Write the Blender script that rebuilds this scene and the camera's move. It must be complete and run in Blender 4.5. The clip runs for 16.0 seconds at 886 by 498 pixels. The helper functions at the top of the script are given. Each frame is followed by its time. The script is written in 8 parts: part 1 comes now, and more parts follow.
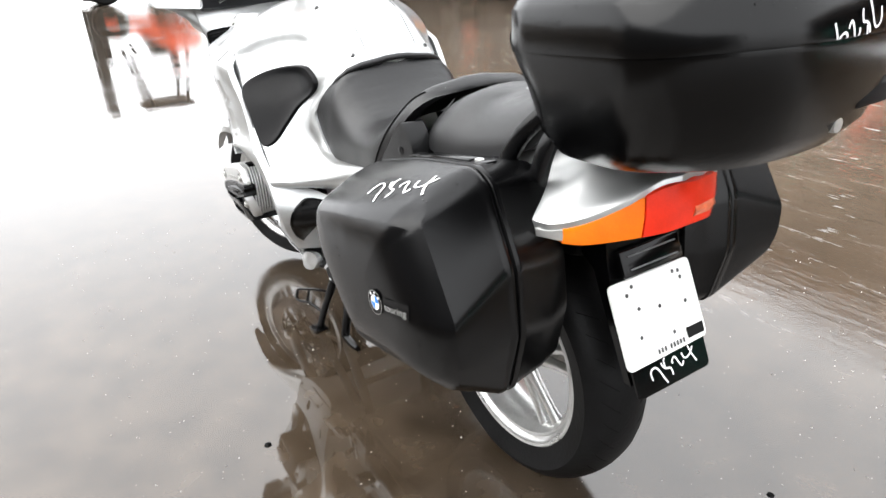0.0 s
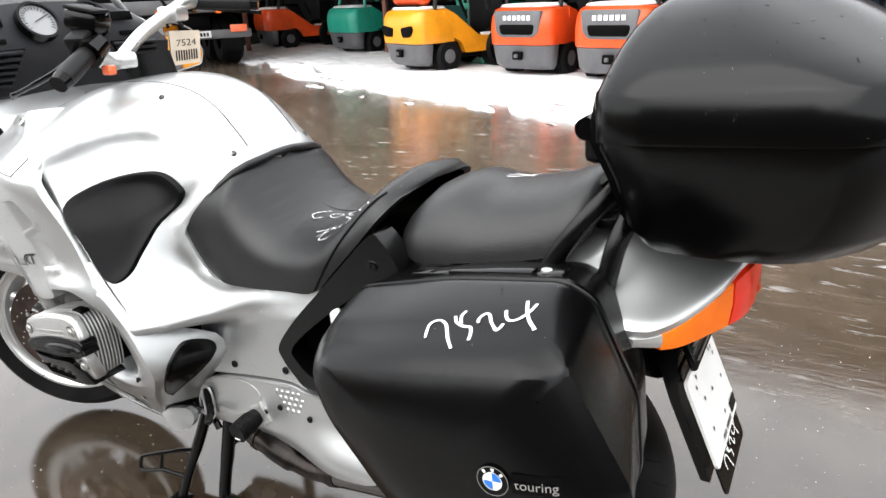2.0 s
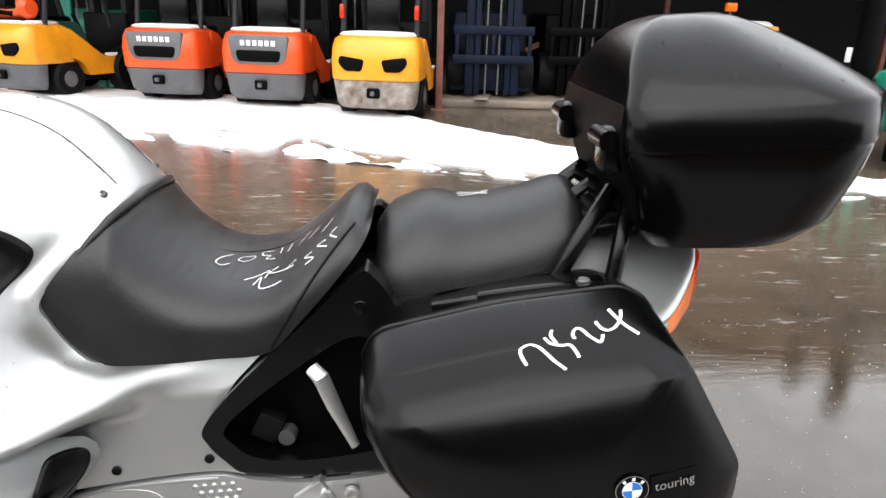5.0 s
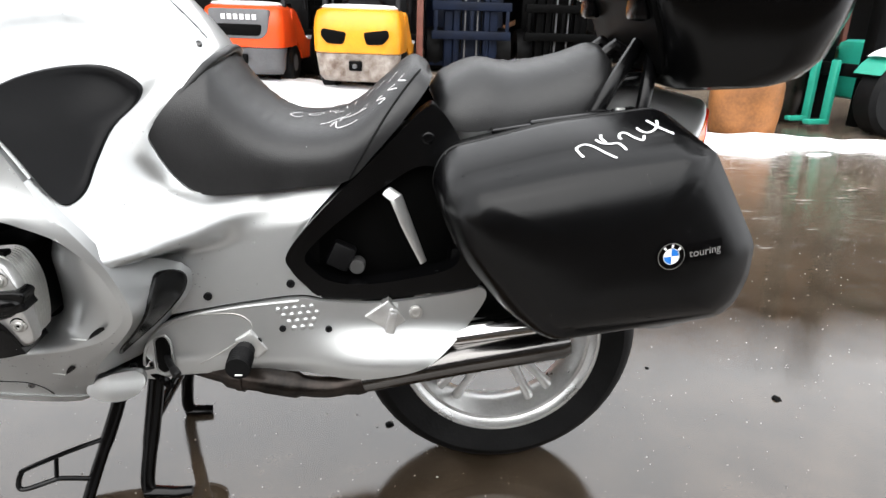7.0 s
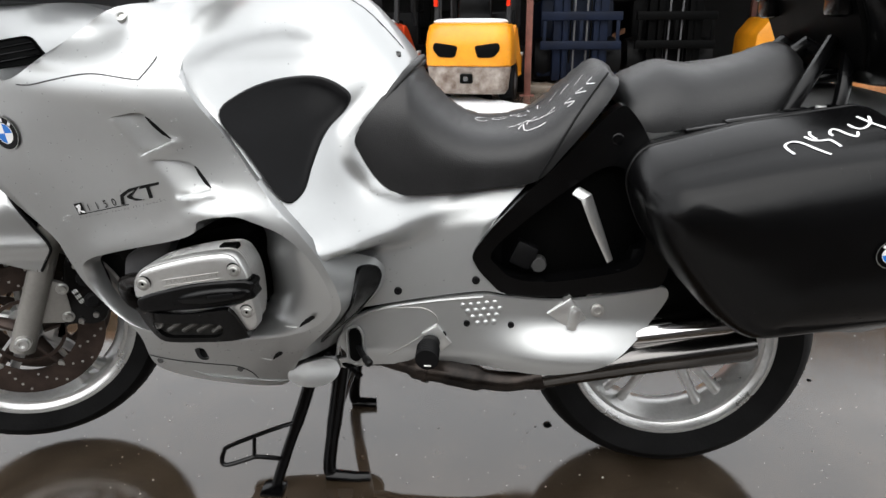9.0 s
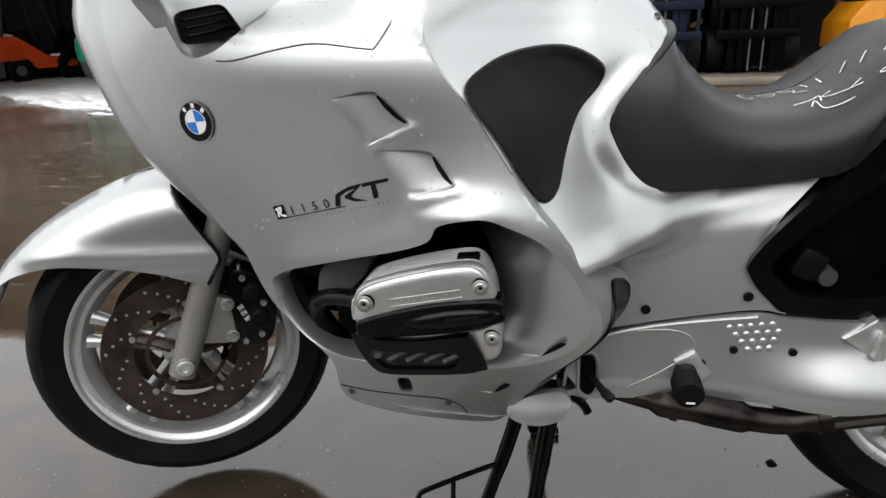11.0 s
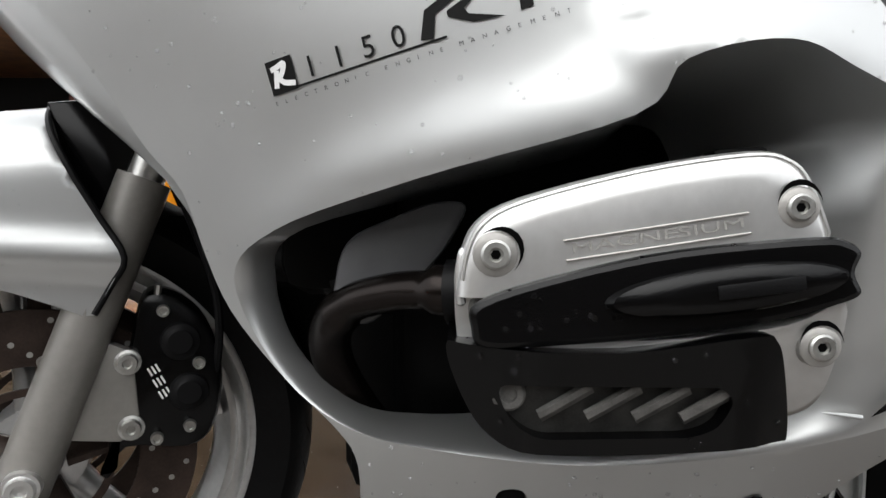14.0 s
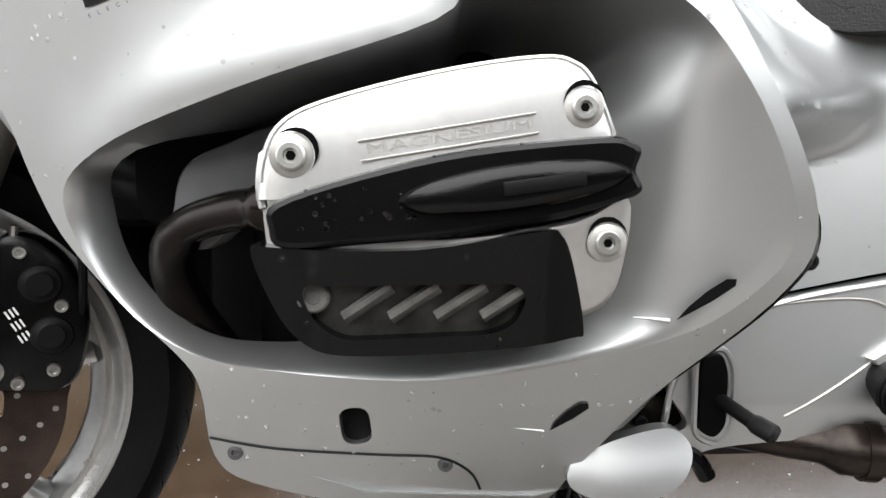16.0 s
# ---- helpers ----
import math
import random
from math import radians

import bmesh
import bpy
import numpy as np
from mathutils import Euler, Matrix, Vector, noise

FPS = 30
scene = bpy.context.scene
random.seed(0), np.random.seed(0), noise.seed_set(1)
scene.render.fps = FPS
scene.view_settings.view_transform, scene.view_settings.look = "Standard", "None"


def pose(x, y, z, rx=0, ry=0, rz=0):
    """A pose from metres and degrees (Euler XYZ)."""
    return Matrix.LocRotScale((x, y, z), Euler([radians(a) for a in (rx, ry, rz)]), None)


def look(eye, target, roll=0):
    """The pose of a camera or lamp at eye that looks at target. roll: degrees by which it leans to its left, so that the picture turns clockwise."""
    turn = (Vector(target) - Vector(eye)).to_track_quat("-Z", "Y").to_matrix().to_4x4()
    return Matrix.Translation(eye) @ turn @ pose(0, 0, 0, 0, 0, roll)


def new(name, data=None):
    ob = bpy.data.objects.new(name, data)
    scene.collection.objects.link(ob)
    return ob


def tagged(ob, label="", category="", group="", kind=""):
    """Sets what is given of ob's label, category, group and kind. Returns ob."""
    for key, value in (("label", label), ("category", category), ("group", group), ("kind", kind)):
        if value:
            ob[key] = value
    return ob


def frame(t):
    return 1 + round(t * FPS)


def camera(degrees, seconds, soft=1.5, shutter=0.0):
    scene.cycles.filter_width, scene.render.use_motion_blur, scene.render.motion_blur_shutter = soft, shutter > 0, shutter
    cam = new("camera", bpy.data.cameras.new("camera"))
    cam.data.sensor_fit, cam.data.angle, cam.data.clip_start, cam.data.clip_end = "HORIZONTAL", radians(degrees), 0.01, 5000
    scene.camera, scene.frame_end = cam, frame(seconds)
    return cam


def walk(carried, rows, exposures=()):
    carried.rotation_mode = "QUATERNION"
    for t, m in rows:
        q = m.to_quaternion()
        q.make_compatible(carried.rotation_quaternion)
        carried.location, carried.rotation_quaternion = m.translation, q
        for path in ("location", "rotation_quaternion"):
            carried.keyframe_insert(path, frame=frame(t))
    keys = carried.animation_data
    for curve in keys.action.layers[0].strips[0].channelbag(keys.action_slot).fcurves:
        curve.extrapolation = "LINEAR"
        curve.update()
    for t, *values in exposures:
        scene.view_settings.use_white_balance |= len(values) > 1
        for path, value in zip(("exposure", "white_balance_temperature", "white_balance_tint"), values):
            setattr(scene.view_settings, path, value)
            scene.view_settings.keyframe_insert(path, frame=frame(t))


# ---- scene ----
cam = camera(67.3, 16.0)
PATH = [
    (0, (1.746, -0.867, 1.198), (0.204, 0.088, 0.355), -2.9),
    (0.5, (1.662, -0.989, 1.21), (0.232, 0.169, 0.428), -2.1),
    (1, (1.478, -1.006, 1.208), (0.222, 0.363, 0.466), -5.6),
    (1.5, (1.3, -1.005, 1.222), (0.184, 0.479, 0.478), -3.7),
    (2, (1.177, -1.056, 1.23), (0.227, 0.55, 0.51), -2.3),
    (2.5, (1.031, -1.172, 1.258), (0.345, 0.576, 0.569), -2.1),
    (3, (0.925, -1.183, 1.262), (0.374, 0.641, 0.654), -0.4),
    (3.5, (0.8, -1.109, 1.262), (0.438, 0.752, 0.625), -2.3),
    (3.7, (0.762, -1.079, 1.271), (0.492, 0.798, 0.633), -2.1),
    (5.8, (0.598, -1.231, 1.142), (0.739, 0.652, 0.483), 2.2),
    (6, (0.604, -1.263, 1.123), (0.745, 0.625, 0.478), 1.7),
    (6.5, (0.555, -1.322, 1.059), (0.753, 0.549, 0.382), 3.4),
    (7, (0.465, -1.371, 1.008), (0.628, 0.504, 0.332), 1.9),
    (7.5, (0.42, -1.395, 0.99), (0.525, 0.484, 0.313), 1.0),
    (8, (0.386, -1.404, 0.993), (0.405, 0.485, 0.336), 0.1),
    (8.5, (0.347, -1.416, 0.994), (0.29, 0.474, 0.341), -0.3),
    (9, (0.295, -1.418, 0.995), (0.175, 0.471, 0.35), -0.3),
    (9.5, (0.216, -1.409, 0.995), (0.053, 0.483, 0.367), 0.8),
    (10, (0.136, -1.381, 1.0), (-0.097, 0.502, 0.369), 0.0),
    (10.2, (0.102, -1.362, 0.983), (-0.198, 0.515, 0.358), -1.3),
    (12.3, (-0.3, -0.92, 0.879), (-0.292, 0.961, 0.199), -1.0),
    (12.5, (-0.32, -0.882, 0.847), (-0.242, 1.014, 0.214), 0.3),
    (12.8, (-0.326, -0.822, 0.78), (-0.305, 1.109, 0.258), -0.4),
    (13, (-0.332, -0.791, 0.743), (-0.298, 1.155, 0.28), -0.9),
    (13.5, (-0.318, -0.737, 0.659), (-0.371, 1.256, 0.497), -0.3),
    (14, (-0.309, -0.75, 0.598), (-0.358, 1.245, 0.462), 0.6),
    (14.5, (-0.284, -0.753, 0.567), (-0.338, 1.237, 0.379), 0.3),
    (15, (-0.26, -0.757, 0.55), (-0.239, 1.233, 0.355), -0.1),
    (15.5, (-0.237, -0.762, 0.548), (-0.185, 1.225, 0.327), -0.7),
    (16, (-0.224, -0.76, 0.556), (-0.123, 1.228, 0.357), 0.2),
]
walk(cam, [(t, look(eye, target, roll)) for t, eye, target, roll in PATH],
     [(0, 2.08), (1, 2.08), (2, 1.77), (3.5, 1.12), (6, 1.74), (7, 1.72), (8.5, 1.38), (10, 0.85), (12.3, 1.08), (13.5, 1.12), (14.5, 1.35), (16, 1.95)])

# ---- world, sun, exposure ----
world = bpy.data.worlds.new("overcast_sky")
scene.world = world
world.use_nodes = True
wn, wl = world.node_tree.nodes, world.node_tree.links
sky = wn.new("ShaderNodeTexSky")
sky.sky_type, sky.sun_disc = "NISHITA", False
sky.sun_elevation, sky.sun_rotation = radians(54), radians(197)
sky.air_density, sky.dust_density = 1.0, 4.0
pale = wn.new("ShaderNodeHueSaturation")
pale.inputs["Saturation"].default_value = 0.10
cloud = wn.new("ShaderNodeMix")
cloud.data_type = "RGBA"
cloud.inputs["Factor"].default_value = 0.86
cloud.inputs["B"].default_value = (9.0, 9.15, 9.4, 1)
wl.new(sky.outputs["Color"], pale.inputs["Color"])
wl.new(pale.outputs["Color"], cloud.inputs["A"])
wl.new(cloud.outputs["Result"], wn["Background"].inputs["Color"])
wn["Background"].inputs["Strength"].default_value = 0.1
sun_data = bpy.data.lights.new("sun", "SUN")
sun_data.energy, sun_data.angle, sun_data.color = 0.9, radians(75), (1, 0.98, 0.95)
sun = new("sun", sun_data)
sun.matrix_world = look((-3, -9.5, 14), (0, 0, 0))


# ---- materials ----
def mat(name, color, rough=0.5, metal=0.0, vary=0.08, scale=6.0, bump=0.0, bump_scale=200.0, coat=0.0, rough_vary=0.08, spec=0.5, dirt=None):
    m = bpy.data.materials.new(name)
    m.use_nodes = True
    n, l = m.node_tree.nodes, m.node_tree.links
    b = n["Principled BSDF"]
    b.inputs["Metallic"].default_value = metal
    b.inputs["Specular IOR Level"].default_value = spec
    b.inputs["Coat Weight"].default_value = coat
    b.inputs["Coat Roughness"].default_value = 0.06
    tc = n.new("ShaderNodeTexCoord")
    big, small = n.new("ShaderNodeTexNoise"), n.new("ShaderNodeTexNoise")
    for t, s, d in ((big, scale, 5), (small, scale * 14, 4)):
        t.inputs["Scale"].default_value, t.inputs["Detail"].default_value = s, d
        l.new(tc.outputs["Object"], t.inputs["Vector"])
    both = n.new("ShaderNodeMath")
    both.operation = "MULTIPLY_ADD"
    both.inputs[1].default_value = 0.35
    l.new(small.outputs["Fac"], both.inputs[0])
    l.new(big.outputs["Fac"], both.inputs[2])
    ramp = n.new("ShaderNodeMapRange")
    ramp.inputs["From Min"].default_value, ramp.inputs["From Max"].default_value = 0.42, 0.92
    ramp.inputs["To Min"].default_value, ramp.inputs["To Max"].default_value = 0, 1
    l.new(both.outputs[0], ramp.inputs["Value"])
    mix = n.new("ShaderNodeMix")
    mix.data_type = "RGBA"
    lo = dirt or tuple(max(0, c * (1 - vary * 2)) for c in color)
    mix.inputs["A"].default_value = (*lo, 1)
    mix.inputs["B"].default_value = (*(min(1, c * (1 + vary)) for c in color), 1)
    l.new(ramp.outputs["Result"], mix.inputs["Factor"])
    l.new(mix.outputs["Result"], b.inputs["Base Color"])
    rr = n.new("ShaderNodeMapRange")
    rr.inputs["To Min"].default_value, rr.inputs["To Max"].default_value = max(0.02, rough - rough_vary), min(1, rough + rough_vary)
    l.new(big.outputs["Fac"], rr.inputs["Value"])
    l.new(rr.outputs["Result"], b.inputs["Roughness"])
    if bump:
        g = n.new("ShaderNodeTexNoise")
        g.inputs["Scale"].default_value, g.inputs["Detail"].default_value = bump_scale, 3
        l.new(tc.outputs["Object"], g.inputs["Vector"])
        bp = n.new("ShaderNodeBump")
        bp.inputs["Strength"].default_value, bp.inputs["Distance"].default_value = bump, 0.002
        l.new(g.outputs["Fac"], bp.inputs["Height"])
        l.new(bp.outputs["Normal"], b.inputs["Normal"])
    return m


SILVER = mat("silver_metallic_paint", (0.475, 0.484, 0.482), 0.40, 0.86, 0.02, 3, 0, 900, 0.7, 0.03)
BLACK_TEX = mat("black_textured_plastic", (0.0016, 0.0016, 0.0018), 0.23, 0, 0.25, 6, 0.08, 700, 0, 0.11, 0.23)
BLACK_GLOSS = mat("black_smooth_plastic", (0.0015, 0.0015, 0.0017), 0.15, 0, 0.2, 5, 0, 0, 0, 0.05, 0.20)
BLACK_SATIN = mat("black_satin_shell", (0.0010, 0.0010, 0.0011), 0.20, 0, 0.2, 4, 0.03, 600, 0.0, 0.07, 0.24)
BLACK_MATT = mat("black_matt_plastic", (0.004, 0.004, 0.0044), 0.5, 0, 0.2, 8, 0.1, 500, 0, 0.08, 0.13)
DASH = mat("dark_grey_plastic", (0.013, 0.013, 0.0155), 0.55, 0, 0.2, 9, 0.15, 500, 0, 0.08, 0.3)
SEAT = mat("black_vinyl", (0.010, 0.010, 0.0105), 0.40, 0, 0.3, 7, 0.25, 420, 0, 0.14, 0.40)
RUBBER = mat("rubber", (0.007, 0.007, 0.0073), 0.5, 0, 0.25, 12, 0.2, 260, 0, 0.08, 0.25)
PAD_RUBBER = mat("smooth_black_rubber", (0.0030, 0.0030, 0.0034), 0.30, 0, 0.25, 9, 0.08, 400, 0, 0.08, 0.11)
TYRE = mat("tyre_rubber", (0.0045, 0.0045, 0.0047), 0.5, 0, 0.3, 14, 0.3, 120, 0, 0.08, 0.12)
ALU = mat("cast_aluminium", (0.64, 0.64, 0.63), 0.34, 0.85, 0.08, 10, 0.015, 350)
# two metals darkened to hold the cylinder guard's shade
GUARD_SHADE = mat("shaded_cast_metal", (0.055, 0.054, 0.051), 0.6, 0.4, 0.35, 60, 0.15, 300)
SHADED_ALU = mat("shaded_aluminium", (0.13, 0.126, 0.12), 0.55, 0.5, 0.3, 60, 0.15, 300)
ALU_DULL = mat("dull_aluminium", (0.42, 0.41, 0.39), 0.5, 0.7, 0.15, 12, 0.1, 300)
WHEEL = mat("dirty_wheel_paint", (0.58, 0.58, 0.57), 0.30, 0.75, 0.12, 10, 0.05, 300)
STEEL = mat("steel_bolt", (0.5, 0.5, 0.48), 0.35, 0.9, 0.15, 40)
CHROME = mat("chromed_exhaust", (0.15, 0.145, 0.14), 0.17, 1.0, 0.08, 8, 0, 0, 0, 0.06)
RUSTY = mat("heat_stained_steel", (0.024, 0.018, 0.0145), 0.33, 0.7, 0.5, 12, 0.2, 90)
HEADER = mat("dark_header_steel", (0.020, 0.016, 0.0145), 0.24, 0.85, 0.2, 14, 0.05, 160)
DISC = mat("rust_filmed_disc", (0.055, 0.038, 0.031), 0.4, 0.6, 0.3, 25)
FORK = mat("grey_fork_paint", (0.22, 0.21, 0.195), 0.42, 0.3, 0.12, 9, 0.05, 300)
AMBER = mat("amber_lens", (0.90, 0.17, 0.004), 0.18, 0, 0.08, 20, 0.3, 90, 0.08, 0.05, 0.35)
RED = mat("red_lens", (0.80, 0.028, 0.006), 0.16, 0, 0.08, 20, 0.2, 90, 0.08, 0.05, 0.35)
REDPALE = mat("reflector_lens", (0.85, 0.16, 0.06), 0.2, 0, 0.2, 60, 0.6, 220, 0.3)
WHITE = mat("white_plate", (0.72, 0.72, 0.70), 0.4, 0, 0.04, 12)
CHALK = mat("white_marker", (0.78, 0.78, 0.78), 0.7, 0, 0.1, 60)
BLUE = mat("badge_blue", (0.02, 0.16, 0.55), 0.2, 0, 0.05, 20)
INK = mat("black_ink", (0.006, 0.006, 0.006), 0.45, 0, 0.1, 40, 0, 0, 0, 0.06, 0.15)
PAPER = mat("paper_label", (0.68, 0.58, 0.46), 0.7, 0, 0.06, 30)
BADGE_WHITE = mat("badge_white", (0.78, 0.78, 0.78), 0.25, 0, 0.03, 20)
GREY_INK = mat("dark_grey_ink", (0.05, 0.05, 0.05), 0.35, 0, 0.1, 40)
# near black, for dark parts and for shade painted into openings
INSIDE = mat("dark_parts_and_shade", (0.0012, 0.0012, 0.0012), 0.5, 0.0, 0.3, 12, 0, 0, 0, 0.08, 0.06)
SNOW = mat("wet_snow", (0.86, 0.87, 0.89), 0.55, 0, 0.06, 2.5, 0.5, 30, dirt=(0.62, 0.62, 0.62))
ORANGE_PAINT = mat("orange_paint", (0.74, 0.075, 0.012), 0.32, 0, 0.1, 3)
YELLOW_PAINT = mat("yellow_paint", (0.78, 0.30, 0.012), 0.34, 0, 0.12, 3)
GREEN_PAINT = mat("green_paint", (0.015, 0.29, 0.20), 0.42, 0, 0.12, 3)
GREY_PAINT = mat("dark_grey_paint", (0.10, 0.10, 0.105), 0.45, 0, 0.15, 4)
WORN_GREY = mat("scraped_grey_paint", (0.30, 0.27, 0.24), 0.5, 0.2, 0.3, 9, 0.3, 40, dirt=(0.10, 0.06, 0.04))
MAST = mat("black_mast_steel", (0.012, 0.012, 0.013), 0.5, 0, 0.25, 5, 0.1, 60, 0, 0.1, 0.3)
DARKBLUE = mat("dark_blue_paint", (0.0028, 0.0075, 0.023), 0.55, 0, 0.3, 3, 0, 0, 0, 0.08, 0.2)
POST = mat("brown_red_post", (0.20, 0.075, 0.055), 0.6, 0, 0.25, 5)
CONCRETE = mat("wet_concrete", (0.22, 0.18, 0.14), 0.5, 0, 0.2, 1.5, 0.3, 40)
# boards near black: the shed's inner shade is in this colour
SHED = mat("shaded_shed_boards", (0.0035, 0.0033, 0.003), 0.8, 0, 0.4, 1.2, 0.2, 20)
TIMBER = mat("old_timber", (0.22, 0.10, 0.045), 0.7, 0, 0.3, 3)
RUST_DRUM = mat("rusty_drum", (0.30, 0.12, 0.035), 0.55, 0.2, 0.3, 3, 0.2, 40)
CLADDING = mat("grey_brown_cladding", (0.06, 0.054, 0.05), 0.6, 0, 0.25, 0.8, 0.1, 20)
STONE = mat("wet_grit", (0.36, 0.35, 0.34), 0.35, 0, 0.4, 60)
BRIGHT = mat("bright_chrome", (0.62, 0.61, 0.60), 0.07, 1.0, 0.04, 8, 0, 0, 0, 0.03)
MIRROR = mat("mirror_glass", (0.85, 0.85, 0.86), 0.02, 1.0, 0.0, 5, 0, 0, 0, 0.0)
DIAL = mat("dial_face", (0.26, 0.265, 0.27), 0.3, 0, 0.04, 20)
TREE_DARK = mat("bare_twigs", (0.05, 0.042, 0.035), 0.9, 0, 0.3, 3)


def asphalt_material():
    """Dark tarmac under a film of water: smooth puddles, rougher damp patches, grit."""
    m = bpy.data.materials.new("wet_asphalt")
    m.use_nodes = True
    n, l = m.node_tree.nodes, m.node_tree.links
    b = n["Principled BSDF"]
    tc = n.new("ShaderNodeTexCoord")

    def noise_tex(scale, detail, rough=0.5):
        t = n.new("ShaderNodeTexNoise")
        t.inputs["Scale"].default_value, t.inputs["Detail"].default_value, t.inputs["Roughness"].default_value = scale, detail, rough
        l.new(tc.outputs["Object"], t.inputs["Vector"])
        return t.outputs["Fac"]

    def rng(src, a, bb, lo, hi):
        r = n.new("ShaderNodeMapRange")
        for k, v in (("From Min", a), ("From Max", bb), ("To Min", lo), ("To Max", hi)):
            r.inputs[k].default_value = v
        l.new(src, r.inputs["Value"])
        return r.outputs["Result"]

    patches, mid, grit = noise_tex(0.55, 6, 0.6), noise_tex(7, 5), noise_tex(260, 3, 0.7)
    film = rng(patches, 0.44, 0.56, 0, 1)
    def streak(sx, sy, detail):
        mp = n.new("ShaderNodeMapping")
        mp.inputs["Scale"].default_value = (sx, sy, 1)
        mp.inputs["Rotation"].default_value = (0, 0, 0.25)
        l.new(tc.outputs["Object"], mp.inputs["Vector"])
        t = n.new("ShaderNodeTexNoise")
        t.inputs["Scale"].default_value, t.inputs["Detail"].default_value, t.inputs["Roughness"].default_value = 1.0, detail, 0.65
        l.new(mp.outputs["Vector"], t.inputs["Vector"])
        return t.outputs["Fac"]

    def times(a, c):
        q = n.new("ShaderNodeMath")
        q.operation = "MULTIPLY"
        l.new(a, q.inputs[0])
        l.new(c, q.inputs[1])
        return q.outputs[0]

    def over(base, colour, fac):
        q = n.new("ShaderNodeMix")
        q.data_type = "RGBA"
        if isinstance(base, tuple):
            q.inputs["A"].default_value = base
        else:
            l.new(base, q.inputs["A"])
        q.inputs["B"].default_value = colour
        l.new(fac, q.inputs["Factor"])
        return q.outputs["Result"]

    xyz = n.new("ShaderNodeSeparateXYZ")
    l.new(tc.outputs["Object"], xyz.inputs[0])
    yard = rng(xyz.outputs["Y"], 0.7, 2.6, 0, 1)
    # muddy water film, paler silt, grains, and slush drifting near the snow
    col = over((0.027, 0.019, 0.012, 1), (0.056, 0.041, 0.028, 1), rng(mid, 0.35, 0.7, 0, 1))
    col = over(col, (0.024, 0.021, 0.018, 1), times(rng(film, 0, 1, 0.55, 0), rng(noise_tex(40, 4, 0.7), 0.35, 0.65, 0.2, 1)))
    col = over(col, (0.34, 0.32, 0.30, 1), rng(noise_tex(120, 2, 0.4), 0.755, 0.79, 0, 0.8))
    col = over(col, (0.135, 0.104, 0.076, 1), times(rng(yard, 0, 1, 0, 0.75), rng(noise_tex(1.6, 5, 0.6), 0.3, 0.62, 0.45, 1)))
    col = over(col, (0.18, 0.15, 0.125, 1), times(rng(streak(1.8, 9, 5), 0.54, 0.66, 0, 0.40), yard))
    slush = times(rng(streak(3.5, 13, 7), 0.60, 0.68, 0, 0.62), yard)
    col = over(col, (0.60, 0.60, 0.60, 1), slush)
    l.new(col, b.inputs["Base Color"])
    l.new(rng(film, 0, 1, 0.10, 0.03), b.inputs["Roughness"])
    b.inputs["Specular IOR Level"].default_value = 1.0
    b.inputs["IOR"].default_value = 1.48
    bp, bp2, bp3 = n.new("ShaderNodeBump"), n.new("ShaderNodeBump"), n.new("ShaderNodeBump")
    bp.inputs["Distance"].default_value = 0.002
    l.new(rng(film, 0, 1, 0.09, 0.006), bp.inputs["Strength"])
    l.new(grit, bp.inputs["Height"])
    bp2.inputs["Distance"].default_value, bp2.inputs["Strength"].default_value = 0.01, 0.05
    l.new(noise_tex(5, 2), bp2.inputs["Height"])
    bp3.inputs["Distance"].default_value = 0.012
    l.new(rng(yard, 0, 1, 0.0, 0.25), bp3.inputs["Strength"])
    l.new(streak(5, 26, 4), bp3.inputs["Height"])
    l.new(bp2.outputs["Normal"], bp3.inputs["Normal"])
    l.new(bp3.outputs["Normal"], bp.inputs["Normal"])
    l.new(bp.outputs["Normal"], b.inputs["Normal"])
    return m


ASPHALT = asphalt_material()

# ---- mesh helpers ----
from mathutils.bvhtree import BVHTree
from mathutils.geometry import delaunay_2d_cdt


def part(name, bm, material, parent=None, label="", sharp=38):
    me = bpy.data.meshes.new(name)
    bmesh.ops.recalc_face_normals(bm, faces=bm.faces)
    bm.to_mesh(me)
    bm.free()
    me.materials.append(material)
    me.shade_smooth()
    me.set_sharp_from_angle(angle=radians(sharp))
    ob = new(name, me)
    if parent:
        ob.parent = parent
    if label:
        tagged(ob, label)
    return ob


def thing(name, label, category, at=(0, 0, 0), group="", kind="", turn=0):
    ob = new(name)
    ob.matrix_basis = pose(*at, 0, 0, turn)
    return tagged(ob, label, category, group, kind)


def curve(pts, closed=False, n=6):
    """Catmull-Rom through the points."""
    P = [Vector(p) for p in pts]
    out, m = [], len(P)
    for i in range(m if closed else m - 1):
        a, b, c, d = (P[(i + k) % m] if closed else P[min(max(i + k, 0), m - 1)] for k in (-1, 0, 1, 2))
        for j in range(n):
            t = j / n
            out.append(0.5 * ((2 * b) + (c - a) * t + (2 * a - 5 * b + 4 * c - d) * t * t + (3 * b - a - 3 * c + d) * t ** 3))
    if not closed:
        out.append(P[-1])
    return out


def inside(p, poly):
    x, z, odd = p[0], p[1], False
    j = len(poly) - 1
    for i in range(len(poly)):
        a, b = poly[i], poly[j]
        if (a[1] > z) != (b[1] > z) and x < (b[0] - a[0]) * (z - a[1]) / (b[1] - a[1]) + a[0]:
            odd = not odd
        j = i
    return odd


